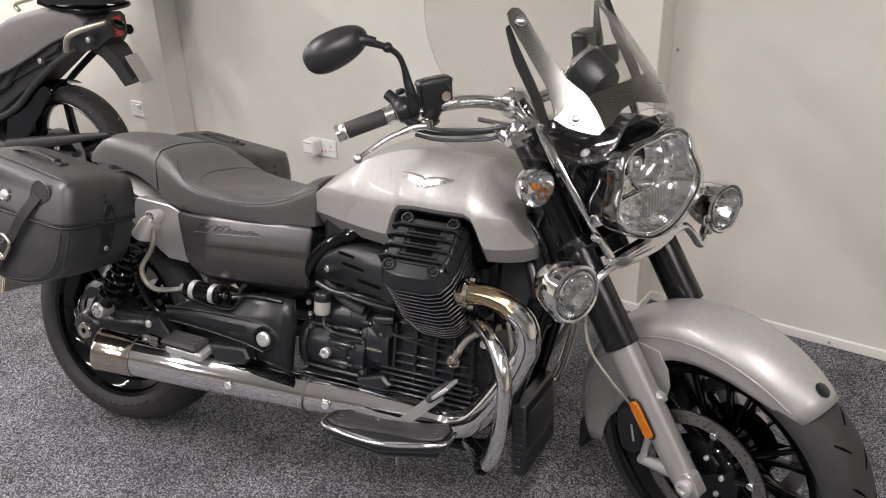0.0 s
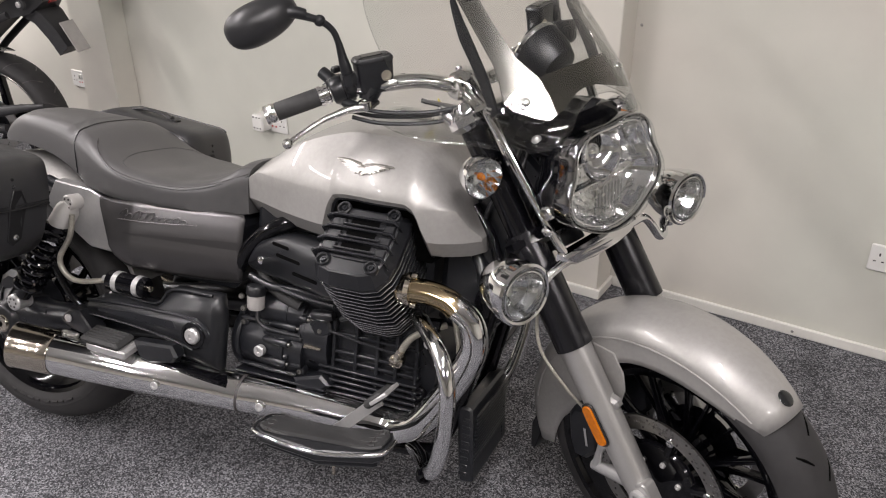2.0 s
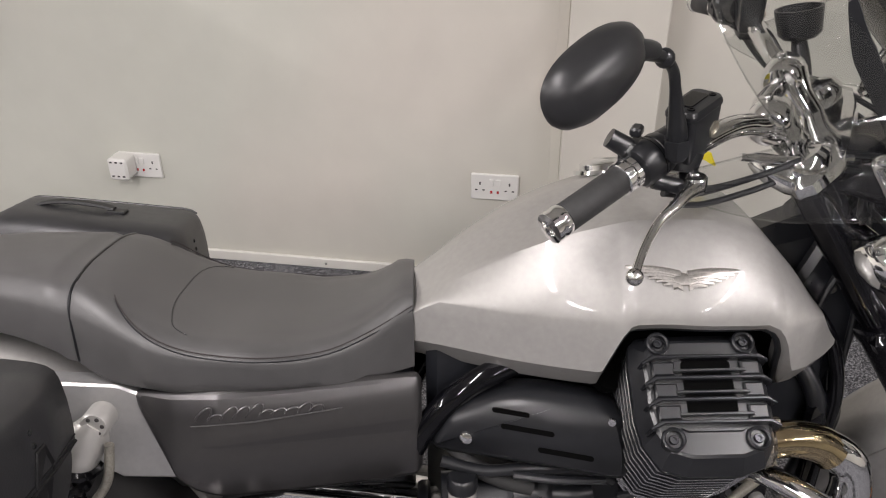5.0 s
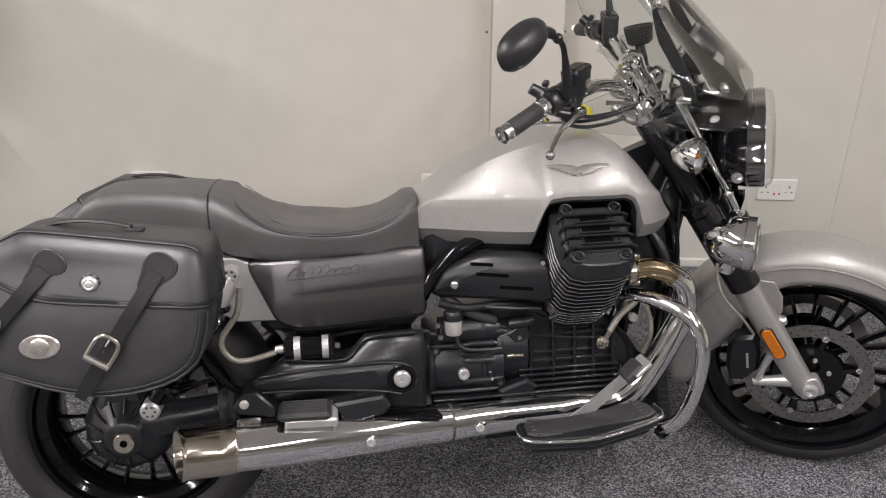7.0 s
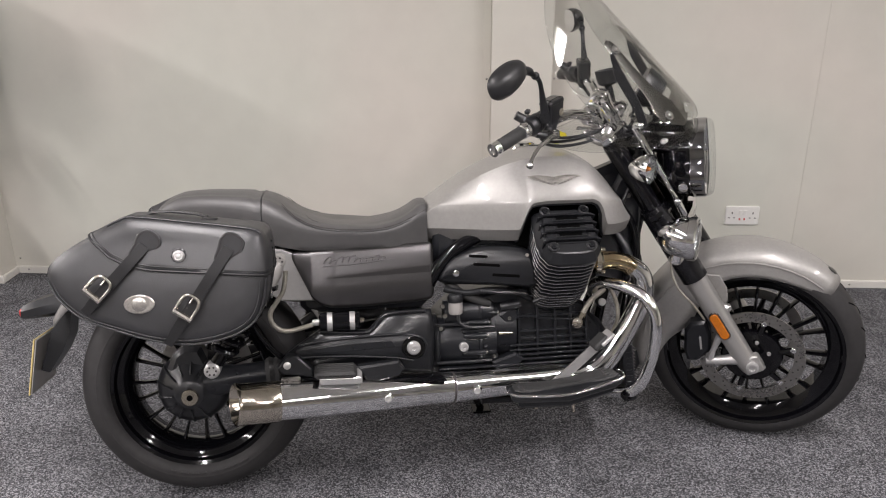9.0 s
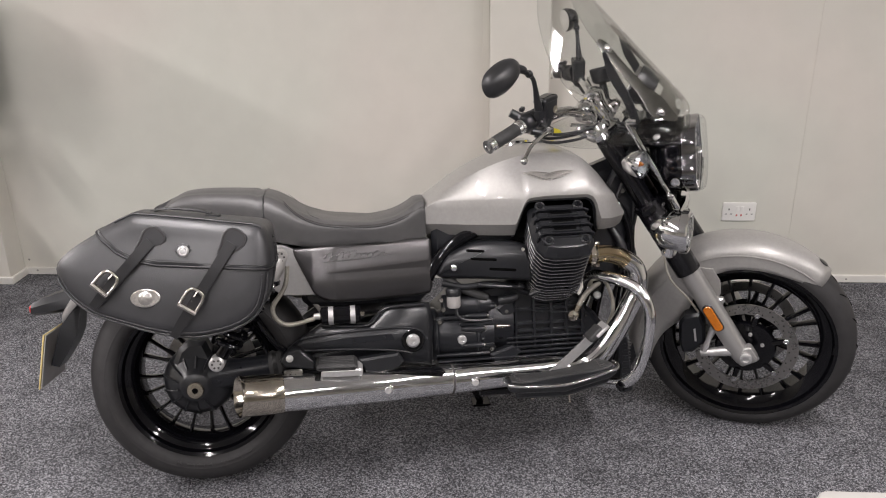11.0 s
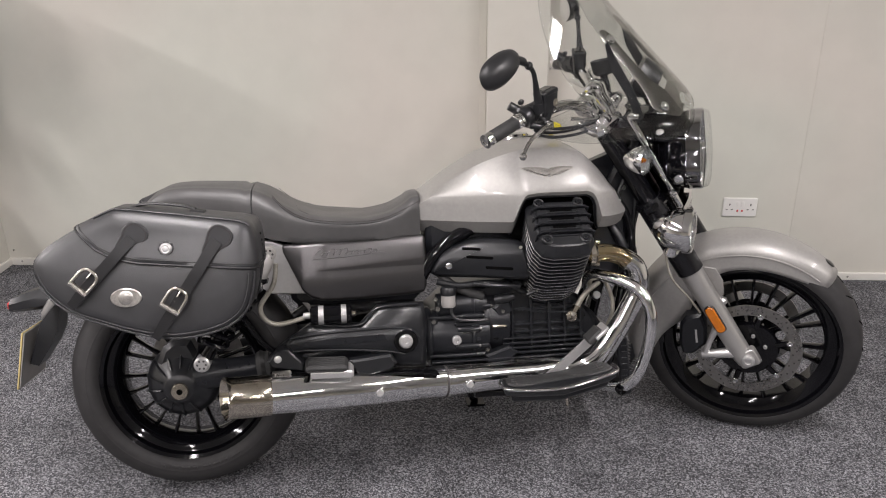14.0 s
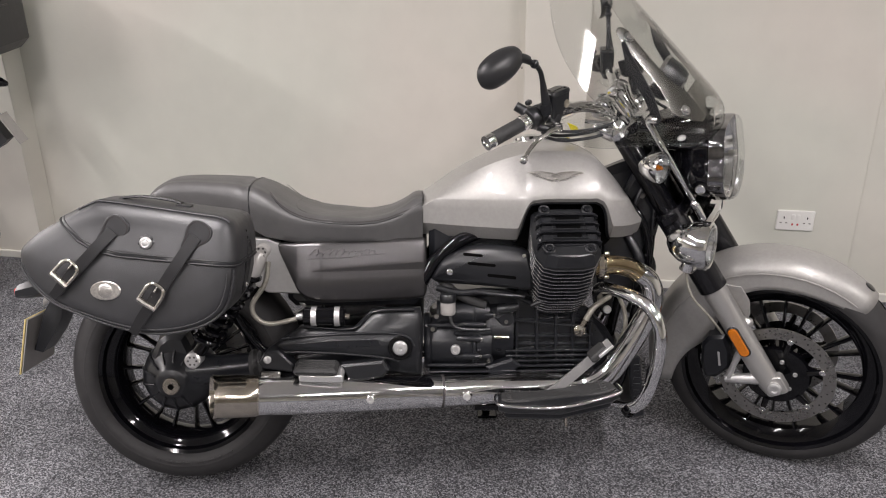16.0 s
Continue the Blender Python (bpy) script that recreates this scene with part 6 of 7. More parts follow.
inj = part("injector_shield", prism([(p.x, p.y) for p in catmull([(a, b, 0) for a, b in INJ], 3, True)], -0.160, -0.085, 0.012, to=inj_to), MATTB, bike, "black plastic injector shield with slots", 50)
for x0, x1, z in ((0.770, 0.820, 0.657), (0.782, 0.853, 0.634), (0.832, 0.905, 0.607)):
    part("slot", prism(rounded(x1 - x0, 0.008, 0.0035, 3, (x0 + x1) / 2, z), -0.1590, -0.1608, 0.0003, to=lambda px, py, pz: inj_to(px, py, pz - 0.06 * (px - 0.8))), SHADEB, inj)
part("shield_screw", lathe([(0, 0.010), (0.003, 0.009), (0.005, 0.005), (0.005, 0)], inj_to(0.735, -0.160, 0.610), (-0.28, -1, 0), 14), CHROME, inj)
part("shield_screw", lathe([(0, 0.006), (0.003, 0.005), (0.003, 0)], inj_to(0.925, -0.160, 0.660), (-0.28, -1, 0), 12), CHROME, inj)
for s in (-1, 1):
    part("frame_tube", tube([(0.655, 0.115 * s, 0.57), (0.69, 0.118 * s, 0.628), (0.735, 0.118 * s, 0.672), (0.80, 0.11 * s, 0.705), (0.95, 0.07 * s, 0.76)], 0.018, 14, 5), GLOSB, bike)
    part("down_tube", tube([(1.29, 0.05 * s, 0.74), (1.27, 0.085 * s, 0.62), (1.235, 0.105 * s, 0.45), (1.19, 0.11 * s, 0.28), (1.12, 0.115 * s, 0.235), (0.80, 0.12 * s, 0.235)], 0.0165, 12, 5), GLOSB, bike)
    part("tail_tube", tube([(0.66, 0.11 * s, 0.66), (0.45, 0.115 * s, 0.665), (0.28, 0.12 * s, 0.66), (0.10, 0.12 * s, 0.70)], 0.014, 10, 4), ENGB, bike)
part("headstock", skin([[(x, y * w, z + b * h) for y, b in ((-1, -0.7), (-1, 0.7), (-0.5, 1), (0.5, 1), (1, 0.7), (1, -0.7), (0.5, -1), (-0.5, -1))] for x, w, z, h in ((1.16, 0.05, 0.80, 0.07), (1.24, 0.055, 0.80, 0.10), (1.315, 0.045, 0.82, 0.12))]), ENGB, bike)
for s in (-1, 1):
    hc_ = part("head_cover", prism([(1.165, 0.70), (1.20, 0.80), (1.245, 0.885), (1.290, 0.925), (1.335, 0.885), (1.325, 0.80), (1.300, 0.70), (1.270, 0.575), (1.225, 0.565), (1.185, 0.62)], s * 0.082, s * 0.050, 0.010), ENGB, bike, "black cover beside the steering head")
    part("cover_screw", bolt((1.255, s * 0.083, 0.80), (0, s, 0), 0.007, 0.004), DISC, hc_)
    part("head_pipe", tube([(1.205, s * 0.095, 0.80), (1.255, s * 0.10, 0.73), (1.275, s * 0.098, 0.64), (1.262, s * 0.09, 0.55)], 0.011, 10, 5), GLOSB, hc_)
    part("head_cable", tube([(1.285, s * 0.075, 0.93), (1.270, s * 0.095, 0.86), (1.235, s * 0.10, 0.79), (1.215, s * 0.096, 0.70)], 0.0055, 8, 5), MATTB, hc_)
    part("head_cable", tube([(1.300, s * 0.070, 0.93), (1.290, s * 0.092, 0.85), (1.285, s * 0.096, 0.76), (1.280, s * 0.090, 0.66)], 0.0045, 8, 5), MATTB, hc_)
part("airbox", box((0.90, 0, 0.665), (0.44, 0.17, 0.17), 0.02), ENGB, bike)
# added black filler box, so the gap under the tank arch reads as deep shade
part("arch_dark_fill", box((1.03, 0, 0.735), (0.25, 0.31, 0.12), 0.015), SHADEB, bike)
part("front_shroud", box((1.205, 0, 0.645), (0.13, 0.17, 0.25), 0.02), ENGB, bike)
part("battery_tray", box((0.48, 0, 0.60), (0.36, 0.24, 0.17), 0.02), ENGB, bike)
part("loom", tube([(1.20, -0.07, 0.72), (1.245, -0.10, 0.64), (1.25, -0.09, 0.55), (1.235, -0.07, 0.48)], 0.014, 10, 5), MATTB, bike)
part("horn", lathe([(0, 0.025), (0.01, 0.042), (0.022, 0.045), (0.03, 0.03), (0.03, 0)], (1.255, -0.075, 0.60), (0.6, -0.8, 0), 24), GLOSB, bike)

# oil cooler
oc = part("oil_cooler", box((1.244, 0.0, 0.28), (0.034, 0.25, 0.175), 0.006, Matrix.Rotation(radians(-6), 4, "Y")), ENGB, bike, "black finned oil cooler")
for k in range(17):
    part("cooler_fin", box((1.263, 0.0, 0.206 + 0.0090 * k), (0.006, 0.235, 0.003), 0.0008, Matrix.Rotation(radians(-6), 4, "Y")), ENGB, oc)
for k in range(8):
    part("cooler_edge_rib", box((1.244, -0.1255, 0.214 + 0.018 * k), (0.018, 0.003, 0.008), 0.001), ENGB, oc)

# silver-black plate with the passenger peg
SWING = [(0.245, 0.372), (0.262, 0.420), (0.290, 0.440), (0.352, 0.480), (0.482, 0.470), (0.530, 0.517), (0.656, 0.521), (0.664, 0.470), (0.657, 0.338), (0.560, 0.348), (0.545, 0.390), (0.499, 0.396), (0.340, 0.408), (0.300, 0.380), (0.275, 0.366)]
for s in (-1, 1):
    sp = part("frame_plate", prism(SWING, s * 0.197, s * 0.140, 0.018), MATTB, bike, "black cast frame plate", 60)
    part("cast_arm", prism([(0.285, 0.428), (0.300, 0.450), (0.42, 0.462), (0.56, 0.464), (0.605, 0.462), (0.635, 0.445), (0.643, 0.420), (0.632, 0.396), (0.600, 0.384), (0.55, 0.396), (0.42, 0.408), (0.300, 0.412)], s * 0.206, s * 0.190, 0.008), MATTB, sp, "", 60)
    part("cast_ridge", tube([(0.296, s * 0.203, 0.449), (0.36, s * 0.204, 0.456), (0.46, s * 0.205, 0.461), (0.57, s * 0.205, 0.462), (0.622, s * 0.205, 0.450), (0.640, s * 0.204, 0.425)], 0.0035, 8, 5), MATTB, sp)
    part("cast_ridge", tube([(0.300, s * 0.203, 0.414), (0.42, s * 0.204, 0.410), (0.54, s * 0.205, 0.399), (0.600, s * 0.205, 0.387)], 0.0032, 8, 5), MATTB, sp)
    part("plate_ridge", tube([(0.352, s * 0.186, 0.478), (0.482, s * 0.188, 0.470), (0.530, s * 0.188, 0.514), (0.640, s * 0.188, 0.519)], 0.0035, 8, 4), MATTB, sp)
    part("cast_groove", prism([(0.33, 0.436), (0.42, 0.444), (0.545, 0.446), (0.555, 0.428), (0.42, 0.424), (0.33, 0.427)], s * 0.2072, s * 0.2055, 0.0008), ENGB, sp)
    part("pivot_ring", lathe([(0, 0.030), (0.004, 0.032), (0.006, 0.030), (0.006, 0.025), (0.002, 0.024), (0.002, 0)], (0.603, s * 0.206, 0.423), (0, s, 0), 28), GLOSB, sp)
    part("pivot_bolt", lathe([(0, 0.019), (0.008, 0.019), (0.012, 0.015), (0.013, 0.006), (0.010, 0.005), (0.010, 0)], (0.603, s * 0.207, 0.423), (0, s, 0), 24), ALU, sp, "bright pivot bolt")
    part("bracket_bolt", lathe([(0, 0.010), (0.003, 0.010), (0.005, 0.007), (0.005, 0)], (0.264, s * 0.232, 0.403), (0, s, 0), 20), ALU, sp)
    part("bracket_arm", prism([(0.236, 0.395), (0.262, 0.425), (0.292, 0.425), (0.330, 0.385), (0.330, 0.365), (0.25, 0.378)], s * 0.230, s * 0.18, 0.004), MATTB, sp)
    tilt = Matrix.Rotation(radians(-11 * s), 4, "X") @ Matrix.Rotation(radians(2), 4, "Y")
    pc = Vector((0.390, s * 0.244, 0.383))
    peg = part("passenger_peg", box(pc + tilt @ Vector((0.014, 0, -0.017)), (0.112, 0.056, 0.022), 0.005, tilt), ALU, bike, "folded passenger footrest with rubber pad")
    part("pad", box(pc, (0.112, 0.062, 0.020), 0.008, tilt), GRIPR, peg)
    for k in range(5):
        part("pad_rib", box(pc + tilt @ Vector((0, -0.020 + 0.010 * k, 0.0105)), (0.094, 0.005, 0.003), 0.001, tilt), GRIPR, peg)
    part("peg_bracket", prism([(0.45, 0.385), (0.56, 0.395), (0.575, 0.37), (0.56, 0.352), (0.50, 0.340), (0.47, 0.345)], s * 0.232, s * 0.195, 0.006), MATTB, peg)
    # shock absorber, canister and hose
    top, low = Vector((0.256, s * 0.203, 0.679)), Vector((0.066, s * 0.190, 0.396))
    d = (top - low).normalized()
    ln = (top - low).length
    sh = part("shock_absorber", tube([low + d * 0.02, low + d * (ln * 0.55)], 0.018, 16, 1), GLOSB, bike, "remote canister shock absorber with black spring")
    helix = []
    for k in range(120):
        a = 2 * math.pi * k / 120 * 8
        u = d.orthogonal().normalized()
        w = d.cross(u)
        helix.append(low + d * (0.045 + (ln * 0.68) * k / 119) + 0.030 * (math.cos(a) * u + math.sin(a) * w))
    part("spring", tube(helix, 0.0075, 7, 1), GLOSB, sh)
    part("upper_body", tube([low + d * (ln * 0.79), low + d * (ln * 0.81), low + d * (ln * 0.93), top], [0.027, 0.029, 0.027, 0.017], 20, 1), PALEM, sh)
    part("lower_eye", lathe([(-0.02, 0.021), (0.02, 0.021), (0.024, 0.016), (0.024, 0)], low, (0, s, 0), 20), ALU, sh)
    part("upper_eye", lathe([(-0.02, 0.019), (0.010, 0.019), (0.014, 0.016), (0.014, 0)], top, (0, s, 0), 20), PALEM, sh)
    for k in range(6):
        a = 2 * math.pi * k / 6
        for c, off in ((low, 0.0245), (top, 0.0142)):
            part("eye_hole", dome(c + Vector((0.011 * math.cos(a), off * s, 0.011 * math.sin(a))), (0, s, 0), 0.003, 0.001, n=8), SLOT, sh)
    can = part("canister", lathe([(0, 0.018), (0.004, 0.024), (0.105, 0.024), (0.110, 0.018), (0.110, 0)], (0.352, s * 0.190, 0.505), (1, 0, -0.01), 24), GLOSB, bike, "black shock canister with silver bands")
    for h in (0.022, 0.082):
        part("band", lathe([(h, 0.0243), (h, 0.0256), (h + 0.014, 0.0256), (h + 0.014, 0.0243)], (0.352, s * 0.190, 0.505), (1, 0, -0.01), 24, caps=False), ALU, can)
    part("valve", lathe([(0.11, 0.008), (0.120, 0.008), (0.122, 0.004), (0.122, 0)], (0.352, s * 0.190, 0.505), (1, 0, -0.01), 12), NICKEL, can)
    part("inlet", lathe([(-0.018, 0.008), (0, 0.010), (0.002, 0.016)], (0.352, s * 0.190, 0.505), (1, 0, -0.01), 12), ALU, can)
    part("shock_hose", tube([(0.274, s * 0.220, 0.655), (0.264, s * 0.220, 0.60), (0.228, s * 0.215, 0.545), (0.236, s * 0.212, 0.508), (0.27, s * 0.205, 0.490), (0.335, s * 0.192, 0.500)], 0.0065, 10, 6), HOSE, bike, "pale braided shock hose")
    part("bag_stay", tube([(0.165, s * 0.19, 0.535), (0.22, s * 0.18, 0.44), (0.255, s * 0.17, 0.405)], 0.009, 10, 3), GLOSB, bike)

# final drive and swing arm
drive = part("final_drive", lathe([(0.0, 0.098), (0.030, 0.100), (0.060, 0.092), (0.085, 0.070), (0.100, 0.045), (0.112, 0.040), (0.116, 0.034), (0.116, 0)], (0, -0.075, 0.330), (0, -1, 0), 36), MATTB, bike, "black shaft drive housing")
part("drive_neck", prism([(-0.045, 0.33), (-0.070, 0.37), (-0.045, 0.43), (-0.015, 0.452), (0.03, 0.448), (0.05, 0.40), (0.045, 0.33)], -0.155, -0.085, 0.014), MATTB, drive)
for k in range(11):
    a = radians(35 + 26 * k)
    part("housing_rib", tube([(r * math.cos(a), -0.075 - h, 0.330 + r * math.sin(a)) for r, h in ((0.050, 0.0985), (0.071, 0.0855), (0.092, 0.0615), (0.098, 0.044))], [0.0025, 0.0035, 0.0035, 0.002], 6, 3), MATTB, drive)
part("axle_cap", lathe([(0, 0.024), (0.006, 0.024), (0.010, 0.021), (0.010, 0.008), (0.004, 0.007), (0.004, 0)], (0.001, -0.188, 0.322), (0, -1, 0), 28), NICKEL, drive, "pale metal axle cap")
part("axle_hole", lathe([(0, 0.0085), (0.001, 0.0085)], (0.001, -0.1935, 0.322), (0, -1, 0), 12), SHADEB, drive)
for k in range(6):
    a = 2 * math.pi * (k + 0.5) / 6
    part("drive_bolt", bolt((0.09 * math.cos(a), -0.118, 0.33 + 0.09 * math.sin(a)), (0, -1, 0), 0.005, 0.005), CHROME, drive)
part("swing_arm", tube([(0.04, -0.13, 0.345), (0.12, -0.135, 0.352), (0.25, -0.13, 0.365), (0.42, -0.125, 0.39), (0.60, -0.12, 0.41)], [0.050, 0.036, 0.033, 0.036, 0.04], 18, 4), ENGB, bike, "black swing arm")
part("swing_arm", tube([(0.0, 0.125, 0.322), (0.12, 0.13, 0.34), (0.42, 0.125, 0.39), (0.60, 0.12, 0.41)], [0.04, 0.032, 0.034, 0.04], 18, 4), ENGB, bike, "black swing arm")
part("rubber_gaiter", lathe([(h, 0.036 + 0.006 * (k % 2)) for k, h in enumerate([0.012 * i for i in range(8)])], (0.20, -0.132, 0.360), (1, 0, 0.1), 20), GRIPR, bike)
part("rear_disc", lathe([(-0.002, 0.08), (-0.002, 0.135), (0.002, 0.135), (0.002, 0.08)], (0, 0.10, 0.322), (0, 1, 0), 48, caps=False), DISC, bike)

# rear brake fluid pot
pot = part("brake_pot", lathe([(0, 0.017), (0.004, 0.020), (0.034, 0.020), (0.036, 0.018)], (0.729, -0.150, 0.496), (0, 0, 1), 24), FLUID, bike, "cloudy rear brake fluid pot with black cap")
part("cap", lathe([(0.034, 0.021), (0.037, 0.022), (0.052, 0.022), (0.056, 0.019), (0.056, 0)], (0.729, -0.150, 0.496), (0, 0, 1), 20), MATTB, pot)
for x, z in ((0.692, 0.520), (0.698, 0.492)):
    part("pot_bolt", bolt((x, -0.150, z), (0, -1, 0), 0.007, 0.006), DISC, pot)
part("brake_line", tube([(0.735, -0.15, 0.496), (0.74, -0.155, 0.47), (0.77, -0.15, 0.455), (0.84, -0.14, 0.45)], 0.005, 8, 5), MATTB, bike)

# ---- exhaust ----
for s in (-1, 1):
    ms = lambda pts: [(x, -y * s, z) for x, y, z in pts]
    mf = part("silencer", tube(ms([(0.232, -0.246, 0.312), (0.35, -0.227, 0.307), (0.46, -0.209, 0.302), (0.56, -0.193, 0.298), (0.64, -0.178, 0.294), (0.712, -0.164, 0.289)]), [0.0505, 0.0510, 0.0495, 0.0470, 0.0450, 0.0435], 32, 4), CHROME, bike, "long chrome exhaust silencer")
    part("link_pipe", tube(ms([(0.708, -0.165, 0.289), (0.80, -0.152, 0.289), (0.90, -0.145, 0.290), (1.00, -0.145, 0.292), (1.07, -0.148, 0.290), (1.115, -0.158, 0.305), (1.152, -0.168, 0.332), (1.194, -0.176, 0.392), (1.236, -0.184, 0.468), (1.262, -0.190, 0.532), (1.250, -0.196, 0.590), (1.205, -0.200, 0.622)]), [0.0430, 0.0420, 0.040, 0.037, 0.034, 0.032, 0.031, 0.030, 0.0295, 0.028, 0.0265, 0.0255], 24, 5), CHROME, mf, "chrome header pipe")
    part("hot_header", tube(ms([(1.224, -0.200, 0.608), (1.205, -0.200, 0.622), (1.165, -0.205, 0.634), (1.120, -0.212, 0.636), (1.10, -0.214, 0.634)]), [0.0262, 0.0258, 0.0250, 0.0245, 0.0245], 24, 4), GOLDC, mf, "heat tinted header bend")
    part("flange", lathe([(0, 0.033), (0.012, 0.035), (0.020, 0.028)], ms([(1.110, -0.213, 0.635)])[0], (1, 0, 0), 24), NICKEL, mf)
    for dz in (-0.03, 0.03):
        part("flange_nut", bolt(ms([(1.128, -0.213, 0.635 + dz)])[0], (1, 0, 0), 0.007, 0.012), NICKEL, mf)
    part("seam", lathe([(-0.003, 0.0445), (0.003, 0.0445)], ms([(0.710, -0.1645, 0.2892)])[0], (-1, -0.15 * s * -1, 0.06), 28), SLOT, mf)
    # slanted pale end piece
    rings = []
    ax = Vector((-0.986, 0.16 * s, 0.045)).normalized()
    c0 = Vector(ms([(0.242, -0.2445, 0.3115)])[0])
    u = Vector((0, 0, 1)) - ax * ax.z
    u.normalize()
    w = ax.cross(u)
    for h, r in ((0.0, 0.0515), (0.004, 0.0535), (0.055, 0.0545), (0.118, 0.0548), (0.123, 0.0568), (0.128, 0.0560), (0.130, 0.0520), (0.122, 0.0485), (0.03, 0.045)):
        row = []
        for k in range(32):
            a = 2 * math.pi * k / 32
            slant = (0.002 * math.cos(a) + 0.011 * (1 + s * math.sin(a))) * (1 if h > 0.05 else 0)
            row.append(c0 + ax * (h - slant) + u * (r * math.cos(a)) + w * (r * math.sin(a)))
        rings.append(row)
    part("end_tip", skin(rings, False, True), NICKEL, mf, "warm nickel end tip, hollow")
    part("mouth", lathe([(0, 0.044), (0.001, 0.044)], c0 + ax * 0.045, ax, 24), SLOT, mf)
    for p in ((0.526, -0.244, 0.297), (0.776, -0.196, 0.285)):
        q = Vector(ms([p])[0])
        part("clamp_screw", lathe([(-0.006, 0.015), (0.002, 0.015), (0.004, 0.012)], q, (0, s, 0.05), 20), CHROME, mf)
        part("screw_head", bolt(q + Vector((0, 0.003 * s, 0)), (0, s, 0.05), 0.010, 0.004), ALU, mf)
    part("heat_shield", prism([(0.24, 0.362), (0.26, 0.372), (0.40, 0.357), (0.52, 0.347), (0.68, 0.334), (0.69, 0.325), (0.55, 0.337), (0.40, 0.347)], s * 0.225, s * 0.165, 0.003), GLOSB, mf)
    part("hanger", box(ms([(0.272, -0.236, 0.366)])[0], (0.05, 0.010, 0.014), 0.004), DISC, mf)

# ---- footboards, pedal, crash bars ----
for s in (-1, 1):
    BO_ = [(0.848, 0.326), (0.870, 0.338), (1.00, 0.345), (1.125, 0.345), (1.146, 0.334), (1.144, 0.285), (1.125, 0.245), (0.99, 0.238), (0.875, 0.246), (0.852, 0.268)]

    def lift(x, d, y):
        return Vector((x, s * y, 0.304 + 0.035 * max(0, (x - 0.98) / 0.16) ** 1.6 + 0.006 * max(0, (0.9 - x) / 0.05) + d))
    fb = part("footboard", prism(BO_, -0.020, 0.004, 0.004, to=lift), MATTB, bike, "rider footboard with ribbed rubber and chrome edge")
    part("rubber_mat", prism(inset(BO_, 0.008), 0.004, 0.012, 0.003, to=lift), GRIPR, fb)
    for k in range(5):
        part("mat_rib", tube([lift(x, 0.0125, 0.258 + 0.017 * k) for x in (0.87, 0.93, 1.0, 1.06, 1.12)], 0.0025, 6, 3), GRIPR, fb)
    for k in range(10):
        part("mat_groove", tube([lift(0.884 + 0.025 * k, 0.0138, 0.252), lift(0.880 + 0.025 * k, 0.0138, 0.332)], 0.0017, 6, 1), SLOT, fb)
    part("mat_split", tube([lift(1.035, 0.0128, 0.25), lift(1.02, 0.0128, 0.335)], 0.0018, 6, 1), SLOT, fb)
    part("chrome_edge", tube([lift(x, 0.002, y) for x, y in ((0.866, 0.250), (0.846, 0.272), (0.843, 0.318), (0.868, 0.342), (1.00, 0.349), (1.125, 0.349), (1.150, 0.335), (1.149, 0.290))], 0.0042, 10, 5), CHROME, fb, "chrome edge rail")
    part("underside", prism(inset(BO_, 0.018), -0.040, -0.018, 0.006, to=lift), ENGB, fb)
    for x, y in ((0.92, 0.29), (1.03, 0.29)):
        part("mount_bolt", tube([lift(x, -0.036, y), lift(x, -0.050, y)], 0.006, 8, 1), NICKEL, fb)
    part("stand_feeler", tube([lift(1.02, -0.036, 0.30), lift(1.022, -0.068, 0.30)], 0.004, 8, 1), NICKEL, fb)
    cb = part("crash_bar", tube([(1.135, -s * -0.128, 0.525), (1.128, s * 0.150, 0.555), (1.140, s * 0.190, 0.572), (1.180, s * 0.240, 0.566), (1.225, s * 0.285, 0.542), (1.250, s * 0.302, 0.490), (1.252, s * 0.298, 0.420), (1.240, s * 0.280, 0.340), (1.222, s * 0.258, 0.285), (1.195, s * 0.220, 0.255), (1.16, s * 0.16, 0.245), (1.12, s * 0.12, 0.245)], 0.0165, 16, 6), CHROME, bike, "chrome engine crash bar")
    part("bar_mount", prism([(1.125, 0.555), (1.175, 0.560), (1.165, 0.50), (1.150, 0.485), (1.135, 0.50)], s * 0.150, s * 0.135, 0.003), GLOSB, cb)
    part("mount_bolt", bolt((1.152, s * 0.150, 0.505), (0, s, 0), 0.011, 0.008), ALU, cb)
    part("bar_end_bolt", lathe([(-0.010, 0.017), (0.006, 0.017), (0.010, 0.014), (0.010, 0.009), (0.0, 0.008), (0.0, 0)], (1.196, s * 0.236, 0.252), (0.4, s, -0.5), 18), GLOSB, cb)
prow = []
for p in ((0.985, -0.225, 0.296), (1.013, -0.243, 0.325), (1.050, -0.256, 0.363), (1.088, -0.268, 0.402), (1.102, -0.273, 0.415)):
    prow.append([Vector(p) + Vector((a * 0.7, b, -a * 0.7)) for a, b in ((-0.012, -0.0045), (0.012, -0.0045), (0.012, 0.0045), (-0.012, 0.0045))])
pedal = part("brake_pedal", skin(prow), ALU, bike, "aluminium brake pedal")
part("pedal_pad", box((1.101, -0.279, 0.425), (0.050, 0.058, 0.018), 0.006, Matrix.Rotation(radians(-42), 4, "Y")), GRIPR, pedal)
part("pedal_plate", box((1.116, -0.286, 0.437), (0.044, 0.062, 0.008), 0.002, Matrix.Rotation(radians(-42), 4, "Y")), ALU, pedal)
part("side_stand", tube([(0.80, 0.13, 0.25), (0.83, 0.20, 0.14), (0.86, 0.262, 0.072)], [0.014, 0.013, 0.012], 12, 3), GLOSB, bike)
part("stand_foot", box((0.862, 0.262, 0.067), (0.06, 0.05, 0.008), 0.002, Matrix.Rotation(radians(13.4), 4, "X")), GLOSB, bike)


